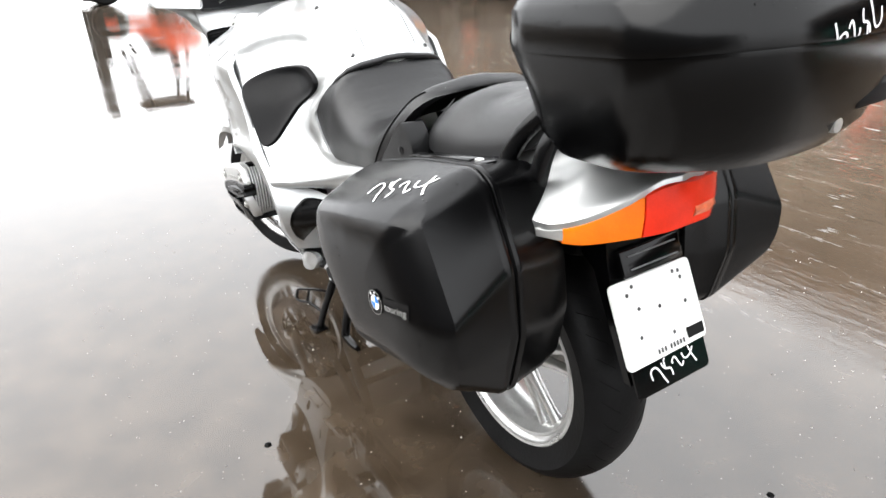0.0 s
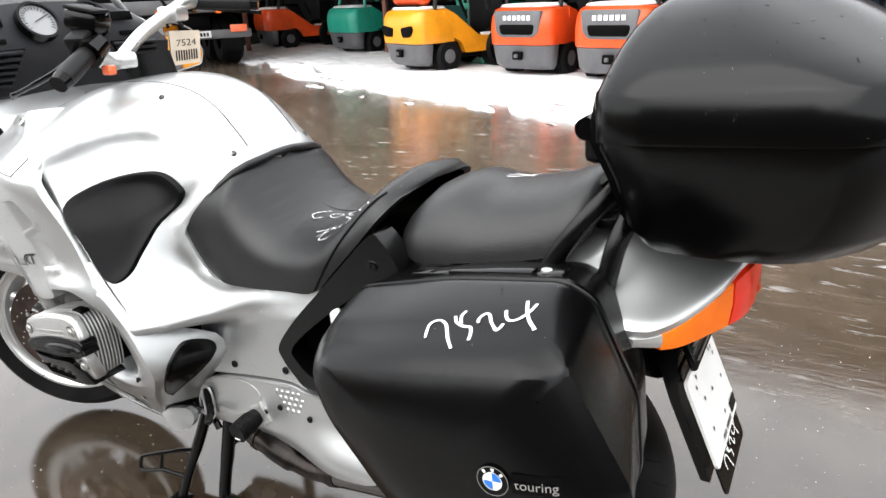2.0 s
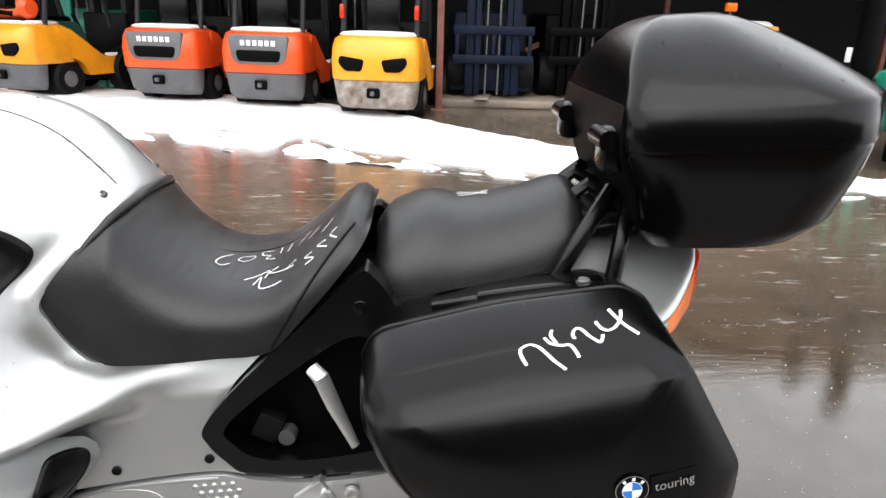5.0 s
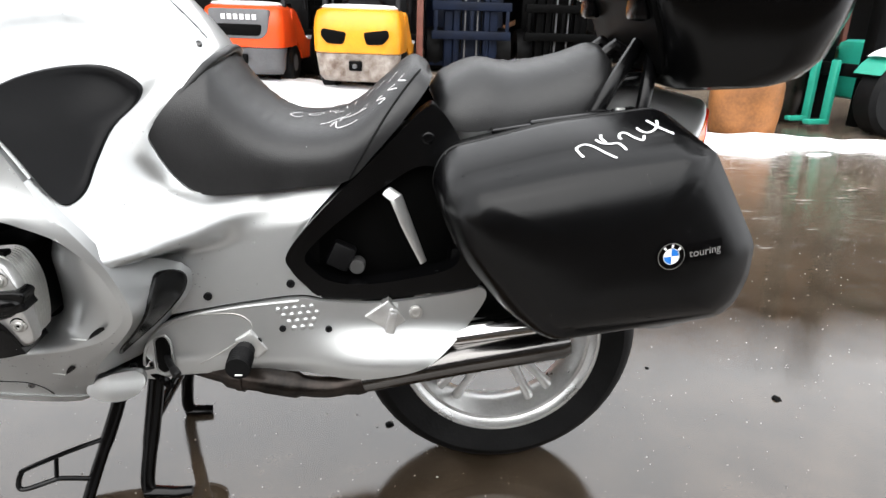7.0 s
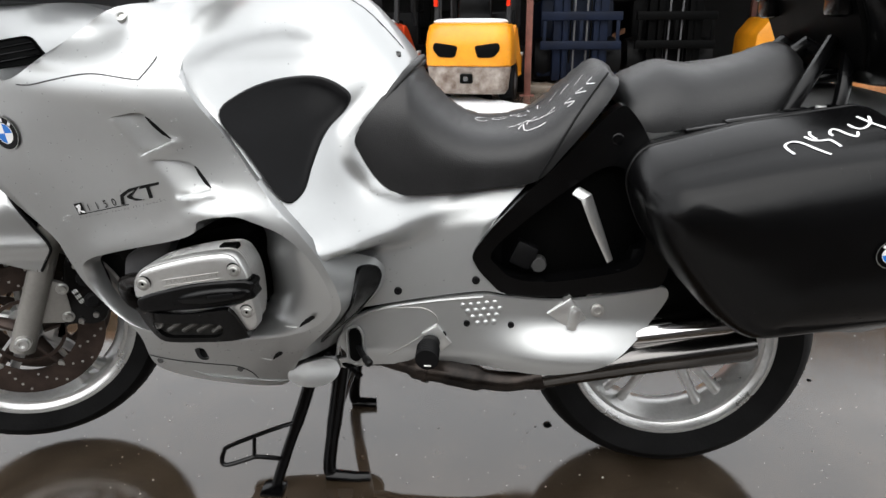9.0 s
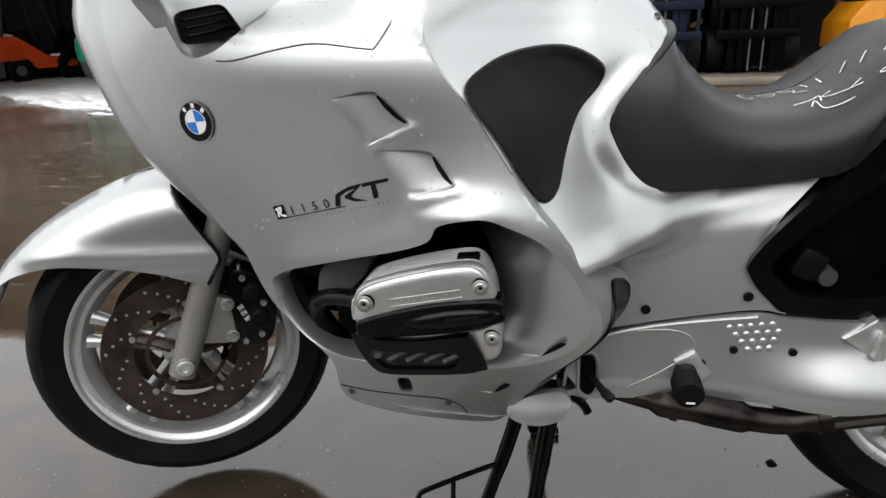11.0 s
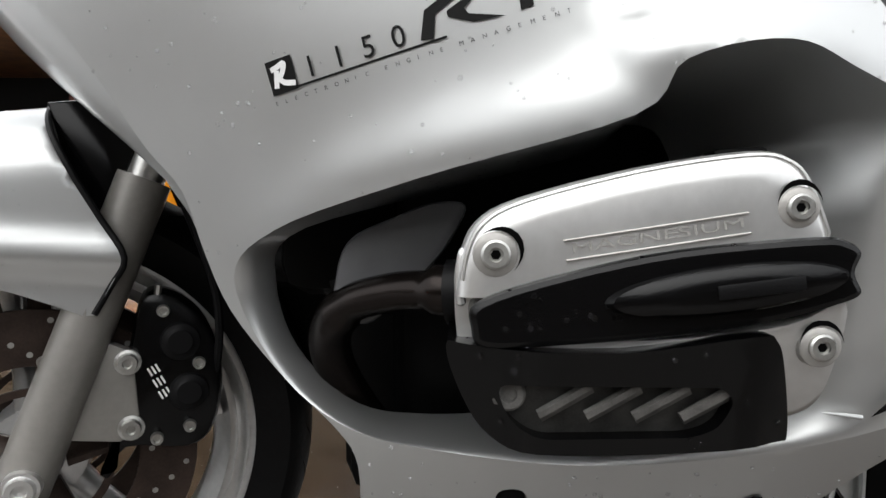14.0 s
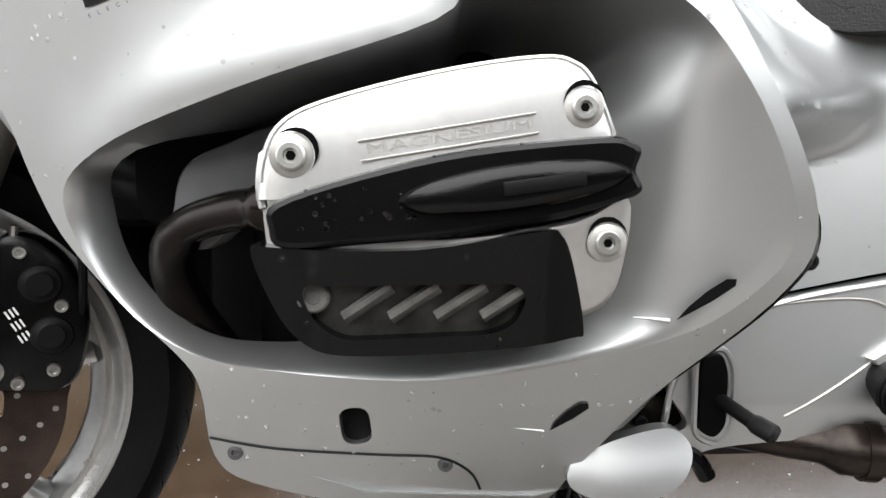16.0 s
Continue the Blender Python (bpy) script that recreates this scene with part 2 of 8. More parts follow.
def seg_dist(p, poly, closed=True):
    px, pz, best = p[0], p[1], 9.0
    for i in range(len(poly) if closed else len(poly) - 1):
        a, b = poly[i], poly[(i + 1) % len(poly)]
        dx, dz = b[0] - a[0], b[1] - a[1]
        q = dx * dx + dz * dz
        t = max(0, min(1, ((px - a[0]) * dx + (pz - a[1]) * dz) / q)) if q else 0
        best = min(best, math.hypot(px - a[0] - t * dx, pz - a[1] - t * dz))
    return best


def cdt(outline, holes=(), step=0.01, lines=()):
    """Points and triangles of a filled outline, with an even grid inside it."""
    loops = [[Vector((p[0], p[1])) for p in o] for o in (outline, *holes)]
    verts, edges = [], []
    for lp in loops:
        k = len(verts)
        verts += lp
        edges += [(k + i, k + (i + 1) % len(lp)) for i in range(len(lp))]
    for ln in lines:
        k = len(verts)
        verts += [Vector((p[0], p[1])) for p in ln]
        edges += [(k + i, k + i + 1) for i in range(len(ln) - 1)]
    xs, zs = [p[0] for p in outline], [p[1] for p in outline]
    arr = [np.array([[p[0], p[1]] for p in lp]) for lp in loops] + [np.array([[p[0], p[1]] for p in ln]) for ln in lines]
    gx, gz = np.arange(min(xs), max(xs), step), np.arange(min(zs), max(zs), step * 0.87)
    for j, z in enumerate(gz):
        for x in gx + (step / 2 if j % 2 else 0):
            if not inside((x, z), loops[0]) or any(inside((x, z), h) for h in loops[1:]):
                continue
            if min(np.min(np.hypot(a[:, 0] - x, a[:, 1] - z)) for a in arr) > step * 0.6:
                verts.append(Vector((x, z)))
    v, _, f, *_ = delaunay_2d_cdt(verts, edges, [], 1, 1e-6)
    keep = []
    for t in f:
        c = sum((v[i] for i in t), Vector((0, 0))) / len(t)
        if inside(c, loops[0]) and not any(inside(c, h) for h in loops[1:]):
            keep.append(t)
    return v, keep


def shell(outline, w, holes=(), step=0.01, lines=(), lip=0.006, sides=(-1, 1), bm=None):
    """A skin over a side outline (x, z), standing w(x, z) out from the middle plane on one or both sides, with a turned-in edge."""
    bm = bm or bmesh.new()
    v, tris = cdt(outline, holes, step, lines)
    for s in sides:
        vs = [bm.verts.new((p[0], s * w(p[0], p[1]), p[1])) for p in v]
        used = {}
        for t in tris:
            try:
                bm.faces.new([vs[i] for i in t])
            except ValueError:
                continue
            for a, b in zip(t, (*t[1:], t[0])):
                key = (min(a, b), max(a, b))
                used[key] = used.get(key, 0) + 1
        back = {}
        if lip:
            for (a, b), c in used.items():
                if c == 1 and (abs(vs[a].co.y) > 0.004 or abs(vs[b].co.y) > 0.004):
                    for i in (a, b):
                        if i not in back:
                            y = vs[i].co.y
                            back[i] = bm.verts.new((vs[i].co.x, s * max(0, abs(y) - lip), vs[i].co.z))
                    bm.faces.new((vs[a], vs[b], back[b], back[a]))
        for x in vs:
            if not x.link_faces:
                bm.verts.remove(x)
    bmesh.ops.remove_doubles(bm, verts=bm.verts, dist=0.0003)
    return bm


def rings(loops, cap0=True, cap1=True, bm=None, close=True):
    """Skin between loops of equal count."""
    bm = bm or bmesh.new()
    rows = [[bm.verts.new(p) for p in lp] for lp in loops]
    n = len(rows[0])
    for a, b in zip(rows, rows[1:]):
        for i in range(n if close else n - 1):
            j = (i + 1) % n
            try:
                bm.faces.new((a[i], a[j], b[j], b[i]))
            except ValueError:
                pass
    if cap0:
        bm.faces.new(rows[0])
    if cap1:
        bm.faces.new(rows[-1])
    return bm


def tube(path, r, n=12, bm=None, flat=1.0):
    """A round bar along a path; r one radius or one a point."""
    P = [Vector(p) for p in path]
    R = r if isinstance(r, (list, tuple)) else [r] * len(P)
    loops, side = [], None
    for i, p in enumerate(P):
        d = (P[min(i + 1, len(P) - 1)] - P[max(i - 1, 0)]).normalized()
        if side is None:
            side = d.orthogonal().normalized()
        side = (side - d * side.dot(d)).normalized()
        up = d.cross(side)
        loops.append([p + R[i] * (math.cos(a) * side + flat * math.sin(a) * up) for a in (2 * math.pi * k / n for k in range(n))])
    return rings(loops, bm=bm)


def lathe(profile, n=48, bm=None, axis="y", at=(0, 0, 0), closed=False):
    """Profile of (radius, along) turned about an axis through at."""
    bm = bm or bmesh.new()
    rows = []
    for k in range(n):
        c, s = math.cos(2 * math.pi * k / n), math.sin(2 * math.pi * k / n)
        row = []
        for r, a in profile:
            q = {"y": (r * c, a, r * s), "x": (a, r * c, r * s), "z": (r * c, r * s, a)}[axis]
            row.append(bm.verts.new(Vector(q) + Vector(at)))
        rows.append(row)
    m = len(profile)
    for k in range(n):
        a, b = rows[k], rows[(k + 1) % n]
        for i in range(m if closed else m - 1):
            bm.faces.new((a[i], a[(i + 1) % m], b[(i + 1) % m], b[i]))
    bmesh.ops.remove_doubles(bm, verts=bm.verts, dist=1e-5)
    return bm


def rounded(pts, r, n=4):
    """A polygon with rounded corners."""
    P, out = [Vector((p[0], p[1])) for p in pts], []
    for i, p in enumerate(P):
        a, b = P[i - 1], P[(i + 1) % len(P)]
        d1, d2 = (a - p), (b - p)
        k = min(r[i] if isinstance(r, (list, tuple)) else r, d1.length * 0.45, d2.length * 0.45)
        s, e = p + d1.normalized() * k, p + d2.normalized() * k
        for j in range(n + 1):
            t = j / n
            out.append(s * (1 - t) ** 2 + p * 2 * t * (1 - t) + e * t * t)
    return out


def plate_on(pts, s, depth=0.0012):
    """Thin rounded plate on the sloping face of the dashboard."""
    loop = rounded([Vector((p[0], p[1])) for p in pts], 0.006)
    return rings([[(line(p.y, (1.06, -0.540), (1.14, -0.522)) + d, s * p.x, p.y) for p in loop] for d in (0, depth)])


def plate(outline, y0, y1, edge=0.003, bm=None, holes=()):
    """An outline in (x, z) as a solid from y0 (outer face) to y1, its outer rim rounded."""
    bm = bm or bmesh.new()
    pts = [Vector((p[0], p[1])) for p in outline]
    area = sum(a.x * b.y - b.x * a.y for a, b in zip(pts, pts[1:] + pts[:1]))
    if area < 0:
        pts.reverse()

    def inset(d):
        out = []
        for i, p in enumerate(pts):
            a, b = pts[i - 1], pts[(i + 1) % len(pts)]
            t1, t2 = (p - a).normalized(), (b - p).normalized()
            nrm = Vector((-(t1.y + t2.y), t1.x + t2.x))
            out.append(p + (nrm.normalized() if nrm.length > 1e-6 else Vector((0, 0))) * d)
        return out

    s = 1 if y1 > y0 else -1
    rows = [(inset(edge), y0), (inset(edge * 0.3), y0 + s * edge * 0.3), (pts, y0 + s * edge), (pts, y1)]
    return rings([[(p.x, y, p.y) for p in q] for q, y in rows], bm=bm)


def box(size, at=(0, 0, 0), bevel=0.0, bm=None, turn=None, seg=2):
    bm = bm or bmesh.new()
    r = bmesh.ops.create_cube(bm, size=1)
    for v in r["verts"]:
        v.co = Vector((v.co.x * size[0], v.co.y * size[1], v.co.z * size[2]))
    if bevel:
        es = list({e for v in r["verts"] for e in v.link_edges})
        res = bmesh.ops.bevel(bm, geom=es, offset=bevel, segments=seg, affect="EDGES", profile=0.5)
        vs = list({v for f in res["faces"] for v in f.verts} | {v for v in r["verts"] if v.is_valid})
    else:
        vs = r["verts"]
    m = Matrix.Translation(at) @ (turn or Matrix.Identity(4))
    for v in vs:
        v.co = m @ v.co
    return bm


def move(bm, m, verts=None):
    for v in verts or bm.verts:
        v.co = m @ v.co
    return bm


def mix(a, b, t):
    return a + (b - a) * t


def smooth(a, b, x):
    t = max(0.0, min(1.0, (x - a) / (b - a)))
    return t * t * (3 - 2 * t)


def line(x, *pts):
    """Smooth reading of a profile given as (x, value) pairs."""
    if x <= pts[0][0]:
        return pts[0][1]
    for i in range(len(pts) - 1):
        if x <= pts[i + 1][0]:
            p0, p1, p2, p3 = pts[max(i - 1, 0)], pts[i], pts[i + 1], pts[min(i + 2, len(pts) - 1)]
            t, h = (x - p1[0]) / (p2[0] - p1[0]), p2[0] - p1[0]
            m1 = (p2[1] - p0[1]) / (p2[0] - p0[0]) * h
            m2 = (p3[1] - p1[1]) / (p3[0] - p1[0]) * h
            return (2 * t ** 3 - 3 * t * t + 1) * p1[1] + (t ** 3 - 2 * t * t + t) * m1 + (3 * t * t - 2 * t ** 3) * p2[1] + (t ** 3 - t * t) * m2
    return pts[-1][1]


def lettering(text, height, shear=0.0):
    """Triangles of a word in the built-in font: points (u, v) and faces."""
    c = bpy.data.curves.new("word", "FONT")
    c.body, c.size, c.shear, c.resolution_u = text, height * 1.38, shear, 3
    o = bpy.data.objects.new("word", c)
    me = bpy.data.meshes.new_from_object(o)
    pts, faces = [(v.co.x, v.co.y) for v in me.vertices], [tuple(p.vertices) for p in me.polygons]
    bpy.data.objects.remove(o)
    bpy.data.curves.remove(c)
    bpy.data.meshes.remove(me)
    return pts, faces


def decal(pts, faces, place, bm=None):
    """Flat figures laid on a surface: place(u, v) gives the point."""
    bm = bm or bmesh.new()
    vs = [bm.verts.new(place(u, v)) for u, v in pts]
    for f in faces:
        try:
            bm.faces.new([vs[i] for i in f])
        except ValueError:
            pass
    return bm


def strokes(lines, width, place, bm=None):
    """Hand-drawn strokes as thin ribbons."""
    bm = bm or bmesh.new()
    for ln in lines:
        P = curve([Vector((*p, 0)) for p in ln], n=5)
        rows = []
        for i, p in enumerate(P):
            d = (P[min(i + 1, len(P) - 1)] - P[max(i - 1, 0)]).normalized()
            nn = Vector((-d.y, d.x, 0)) * width * 0.5
            rows.append((bm.verts.new(place(*(p + nn).xy)), bm.verts.new(place(*(p - nn).xy))))
        for a, b in zip(rows, rows[1:]):
            bm.faces.new((a[0], a[1], b[1], b[0]))
    return bm


def near_side(ob):
    """Reader of how far the near side of a mesh stands out at (x, z)."""
    tree = BVHTree.FromPolygons([v.co for v in ob.data.vertices], [tuple(p.vertices) for p in ob.data.polygons])

    def reach(x, z, other=0.0):
        hit = tree.ray_cast(Vector((x, -2, z)), Vector((0, 1, 0)))[0]
        return -hit.y if hit else other
    return reach


def oval(cx, cz, rx, rz, n=24, a0=0.0):
    return [(cx + rx * math.cos(a0 + 2 * math.pi * k / n), cz + rz * math.sin(a0 + 2 * math.pi * k / n)) for k in range(n)]


def bolt(at, r, parent, depth=0.006, material=None, name="bolt", label=""):
    """A socket-head bolt whose axis points out along -y."""
    x, y, z = at
    prof = [(0.0, -depth * 0.4), (r * 0.45, -depth * 0.4), (r * 0.5, -depth), (r * 0.85, -depth), (r, -depth * 0.7), (r, 0.004)]
    ob = part(name, lathe(prof, 20, at=(x, y, z)), material or STEEL, parent, label)
    # near-black disc paints the shade down the hex socket
    if r > 0.007 and material is STEEL:
        part("socket", lathe([(0.0, -depth * 0.45), (r * 0.36, -depth * 0.45), (r * 0.36, -depth * 0.3)], 6, at=(x, y, z)), INSIDE, parent)
    return ob

# ---- ground ----
def ground_sheet():
    bm = bmesh.new()
    # finer in the yard, reaching to the horizon
    xs = sorted({round(v, 3) for v in [*np.linspace(-14, 10, 121), *(-3000, -600, -150, -60, -30, 30, 60, 150, 600, 3000)]})
    ys = sorted({round(v, 3) for v in [*np.linspace(-6, 14, 101), *(-3000, -600, -150, -60, -20, 30, 60, 150, 600, 3000)]})
    grid = []
    for y in ys:
        row = []
        for x in xs:
            z = 0.0
            if -14 <= x <= 10 and 4.0 < y < 14:
                z = 0.02 * noise.noise((x * 0.6, y * 0.6, 0)) * smooth(4.0, 6.0, y)
            row.append(bm.verts.new((x, y, z)))
        grid.append(row)
    for a, b in zip(grid, grid[1:]):
        for i in range(len(xs) - 1):
            bm.faces.new((a[i], a[i + 1], b[i + 1], b[i]))
    return bm


ground = tagged(part("ground", ground_sheet(), ASPHALT), "wet dark asphalt yard with shallow puddles", "ground", kind="structure")

# ---- motorcycle ----
bike = thing("motorcycle", "silver touring motorcycle on its centre stand, with its steering turned", "motorcycle")

ZTOP = ((-0.36, 1.035), (-0.28, 1.062), (-0.18, 1.078), (-0.08, 1.080), (0.0, 1.068), (0.06, 1.040), (0.11, 0.990), (0.145, 0.945), (0.158, 0.925))


def x_crease(z):
    """The rear edge of the side fairing at a height."""
    return line(z, (0.47, 0.036), (0.535, 0.040), (0.59, 0.021), (0.655, -0.020), (0.717, -0.069), (0.81, -0.126), (0.88, -0.175), (0.93, -0.200))


SEAT_EDGE = ((0.106, 0.861), (0.058, 0.80), (0.063, 0.765), (0.096, 0.712), (0.136, 0.688), (0.212, 0.691))


PAD_ARCH = ((-0.222, 0.868), (-0.226, 0.897), (-0.210, 0.936), (-0.180, 0.969), (-0.122, 0.992), (-0.066, 0.998), (-0.010, 0.990), (0.040, 0.970))
PAD_HOLLOW = PAD_ARCH + ((0.06, 0.80), (-0.15, 0.80))


def w_tank(x, z):
    """Half width of the tank cover and the silver middle panel: it sweeps in from the fairing's edge to the seat."""
    d = x - x_crease(z)
    base = line(x, (-0.1, 0.195), (0.11, 0.194), (0.27, 0.200), (0.40, 0.207)) - 0.11 * (max(0.44, min(z, 0.72)) - 0.49)
    near = line(d, (-0.1, 0.340), (-0.02, 0.336), (0.0, 0.332), (0.05, 0.290), (0.10, 0.243), (0.16, 0.203), (0.22, 0.184), (0.30, 0.176), (0.42, 0.196))
    zc = line(x, (0.0, 0.588), (0.12, 0.606), (0.24, 0.632), (0.4, 0.65))
    near = mix(near, base - 0.26 * max(0.0, z - zc + 0.015), smooth(0.13, 0.25, x))
    ws = mix(base, near, smooth(zc - 0.030, zc + 0.012, z)) if x > -0.08 else near
    # bright ridge of the wing, and the hollow over it
    if z < 0.9 and 0.0 < x < 0.24:
        # rolled edge along the seat and the groove beside it
        d = seg_dist((x, z), SEAT_EDGE, False)
        ws += (0.005 * math.exp(-((d - 0.010) / 0.012) ** 2) - 0.005 * math.exp(-((d - 0.038) / 0.015) ** 2)) * smooth(0.9, 0.84, z) * smooth(0.66, 0.70, z)
    ws += 0.015 * max(0.0, 1 - abs(x - 0.06) / 0.27) ** 1.3 * math.exp(-((z - zc - 0.022) / 0.020) ** 2)
    ws -= 0.010 * math.exp(-((x - 0.05) / 0.05) ** 2 - ((z - 0.70) / 0.05) ** 2)
    if z > 0.80 and x < 0.10:
        d = seg_dist((x, z), PAD_ARCH, False)
        if inside((x, z), PAD_HOLLOW):
            ws -= 0.012 * smooth(0.0, 0.036, d) * smooth(0.045, -0.06, x) * smooth(0.80, 0.88, z)
    zt, zm = line(x, *ZTOP), 0.80 + 0.06 * smooth(0.1, -0.1, x)
    if z > zm:
        q = min(1.0, (z - zm) / (zt - zm))
        ws *= max(0.0, 1 - q ** 2.3) ** (1 / 2.1)
    return max(ws, 0.0)


FX, FZ = (-0.72, -0.55, -0.40, -0.25, -0.10, 0.06), (0.27, 0.40, 0.52, 0.65, 0.78, 0.92, 1.06)
FW = (
    (0.170, 0.19, 0.20, 0.22, 0.235, 0.235, 0.215),
    (0.185, 0.22, 0.235, 0.262, 0.292, 0.302, 0.29),
    (0.200, 0.25, 0.272, 0.308, 0.326, 0.335, 0.235),
    (0.208, 0.267, 0.312, 0.345, 0.352, 0.350, 0.235),
    (0.208, 0.285, 0.340, 0.356, 0.345, 0.325, 0.23),
    (0.190, 0.285, 0.338, 0.338, 0.315, 0.29, 0.22),
)
# the two air outlets: top left, top corner, right corner, tip of the lower lip
VENTS = (((-0.325, 0.848), (-0.262, 0.861), (-0.216, 0.814), (-0.278, 0.786)), ((-0.268, 0.780), (-0.190, 0.779), (-0.158, 0.731), (-0.222, 0.717)))


def vent_loop(v, k=1.0):
    """Rounded outline of an outlet from its top left round to its lower tip."""
    a, b, c, d = (Vector(p) for p in v)
    m = (a + b + c + d) / 4
    pts = [a.lerp(b, t) for t in (0, 0.25, 0.5, 0.72)] + [b.lerp(a, 0.06).lerp(c, 0.06)] + [b.lerp(c, t) for t in (0.28, 0.5, 0.75, 0.93)] + [c.lerp(d, t) for t in (0.07, 0.3, 0.6, 1.0)]
    return [m + (p - m) * k for p in pts]


def w_fairing(x, z):
    """Half width of the side fairing."""
    rows = [line(z, *zip(FZ, r)) for r in FW]
    w = line(x, *zip(FX, rows))
    for v in VENTS:
        if v[0][0] - 0.02 < x < v[2][0] + 0.02 and v[3][1] - 0.02 < z < v[1][1] + 0.02:
            if inside((x, z), vent_loop(v)):
                # the skin dips towards the outlet's upper and rear edge
                (ax, az), (cx, cz), (dx, dz) = v[0], v[2], v[3]
                nx, nz = dz - az, ax - dx
                reach = (cx - ax) * nx + (cz - az) * nz
                w -= 0.014 * smooth(0.0, 1.0, ((x - ax) * nx + (z - az) * nz) / reach) ** 0.8
            else:
                # rolled lip under it
                (cx, cz), (dx, dz) = v[2], v[3]
                t = max(0.0, min(1.0, (x - dx) / (cx - dx)))
                w += 0.0042 * math.exp(-((z - mix(dz, cz, t) + 0.006) / 0.008) ** 2) * smooth(dx - 0.01, dx + 0.02, x) * smooth(cx + 0.022, cx - 0.004, x)
    if z > 0.90:
        # hollow of the shoulder
        w -= 0.036 * math.exp(-((z - 0.978) / 0.034) ** 2) * smooth(-0.22, -0.38, x) * smooth(-0.555, -0.50, x)
    if z > 0.90 and x > -0.31:
        # runs in under the tank cover
        w = mix(w, min(w, w_tank(x, z) - 0.004), smooth(-0.31, -0.23, x) * smooth(0.90, 0.95, z))
    # lip that flares out over the cylinder opening
    if -0.52 < x < 0.04 and 0.50 < z < 0.76:
        d = seg_dist((x, z), RIM_TOP, False)
        w += 0.011 * math.exp(-(d / 0.036) ** 2) * smooth(-0.50, -0.38, x) * smooth(0.02, -0.08, x)
    # bulge over the cylinder
    w += 0.010 * math.exp(-((x + 0.15) / 0.05) ** 2 - ((z - 0.688) / 0.022) ** 2)
    return w


RIM = [(-0.478, 0.540), (-0.440, 0.578), (-0.335, 0.614), (-0.209, 0.650), (-0.183, 0.680), (-0.128, 0.690), (-0.090, 0.677), (-0.042, 0.650),
       (0.003, 0.594), (0.028, 0.527), (0.012, 0.487), (-0.045, 0.447), (-0.20, 0.410), (-0.335, 0.415), (-0.40, 0.432), (-0.45, 0.475)]
WELL = [(-0.455, 0.532), (-0.438, 0.572), (-0.335, 0.606), (-0.209, 0.640), (-0.18, 0.662), (-0.155, 0.660), (-0.142, 0.642), (-0.132, 0.612),
        (-0.126, 0.57), (-0.126, 0.52), (-0.130, 0.478), (-0.15, 0.452), (-0.22, 0.432), (-0.33, 0.421), (-0.390, 0.434), (-0.440, 0.482)]
RIM_TOP = curve(RIM, True, 5)[3:40]
FAIRING = [(-0.700, 0.95), (-0.679, 0.875), (-0.642, 0.805), (-0.614, 0.743), (-0.573, 0.685), (-0.541, 0.637), (-0.514, 0.605), (-0.501, 0.560),
           (-0.483, 0.515), (-0.445, 0.468), (-0.400, 0.425), (-0.385, 0.395), (-0.383, 0.335), (-0.356, 0.306), (-0.263, 0.283), (-0.123, 0.277),
           (-0.085, 0.328), (-0.042, 0.400), (0.024, 0.476), (0.043, 0.522), (0.021, 0.589), (-0.020, 0.655), (-0.071, 0.722), (-0.127, 0.812),
           (-0.176, 0.880), (-0.200, 0.925), (-0.195, 0.975), (-0.190, 1.020), (-0.25, 1.030), (-0.33, 1.022), (-0.385, 0.994), (-0.432, 0.957),
           (-0.470, 0.925), (-0.505, 0.908), (-0.540, 0.906), (-0.562, 0.935), (-0.585, 0.985), (-0.62, 1.028), (-0.69, 1.028)]


def wing_edge():
    outline = curve(FAIRING, True, 4)
    return sorted((p for p in outline if p[0] > -0.205 and 0.36 < p[1] < 0.76 and not inside((p[0] + 0.02, p[1]), outline)), key=lambda p: p[1])


def wing_wall(z, t):
    """A point of the wall that runs in behind the fairing's rear edge: height, and 0 at the edge to 1 inside."""
    x = line(z, *((p[1], p[0]) for p in wing_edge()))
    w = w_fairing(x, z)
    return (x + (0.055 * smooth(0.62, 0.53, z) + 0.004) * t ** 0.8, mix(w - 0.004 * t, mix(0.190, w - 0.02, smooth(0.54, 0.63, z)), t), z + 0.004 * t)


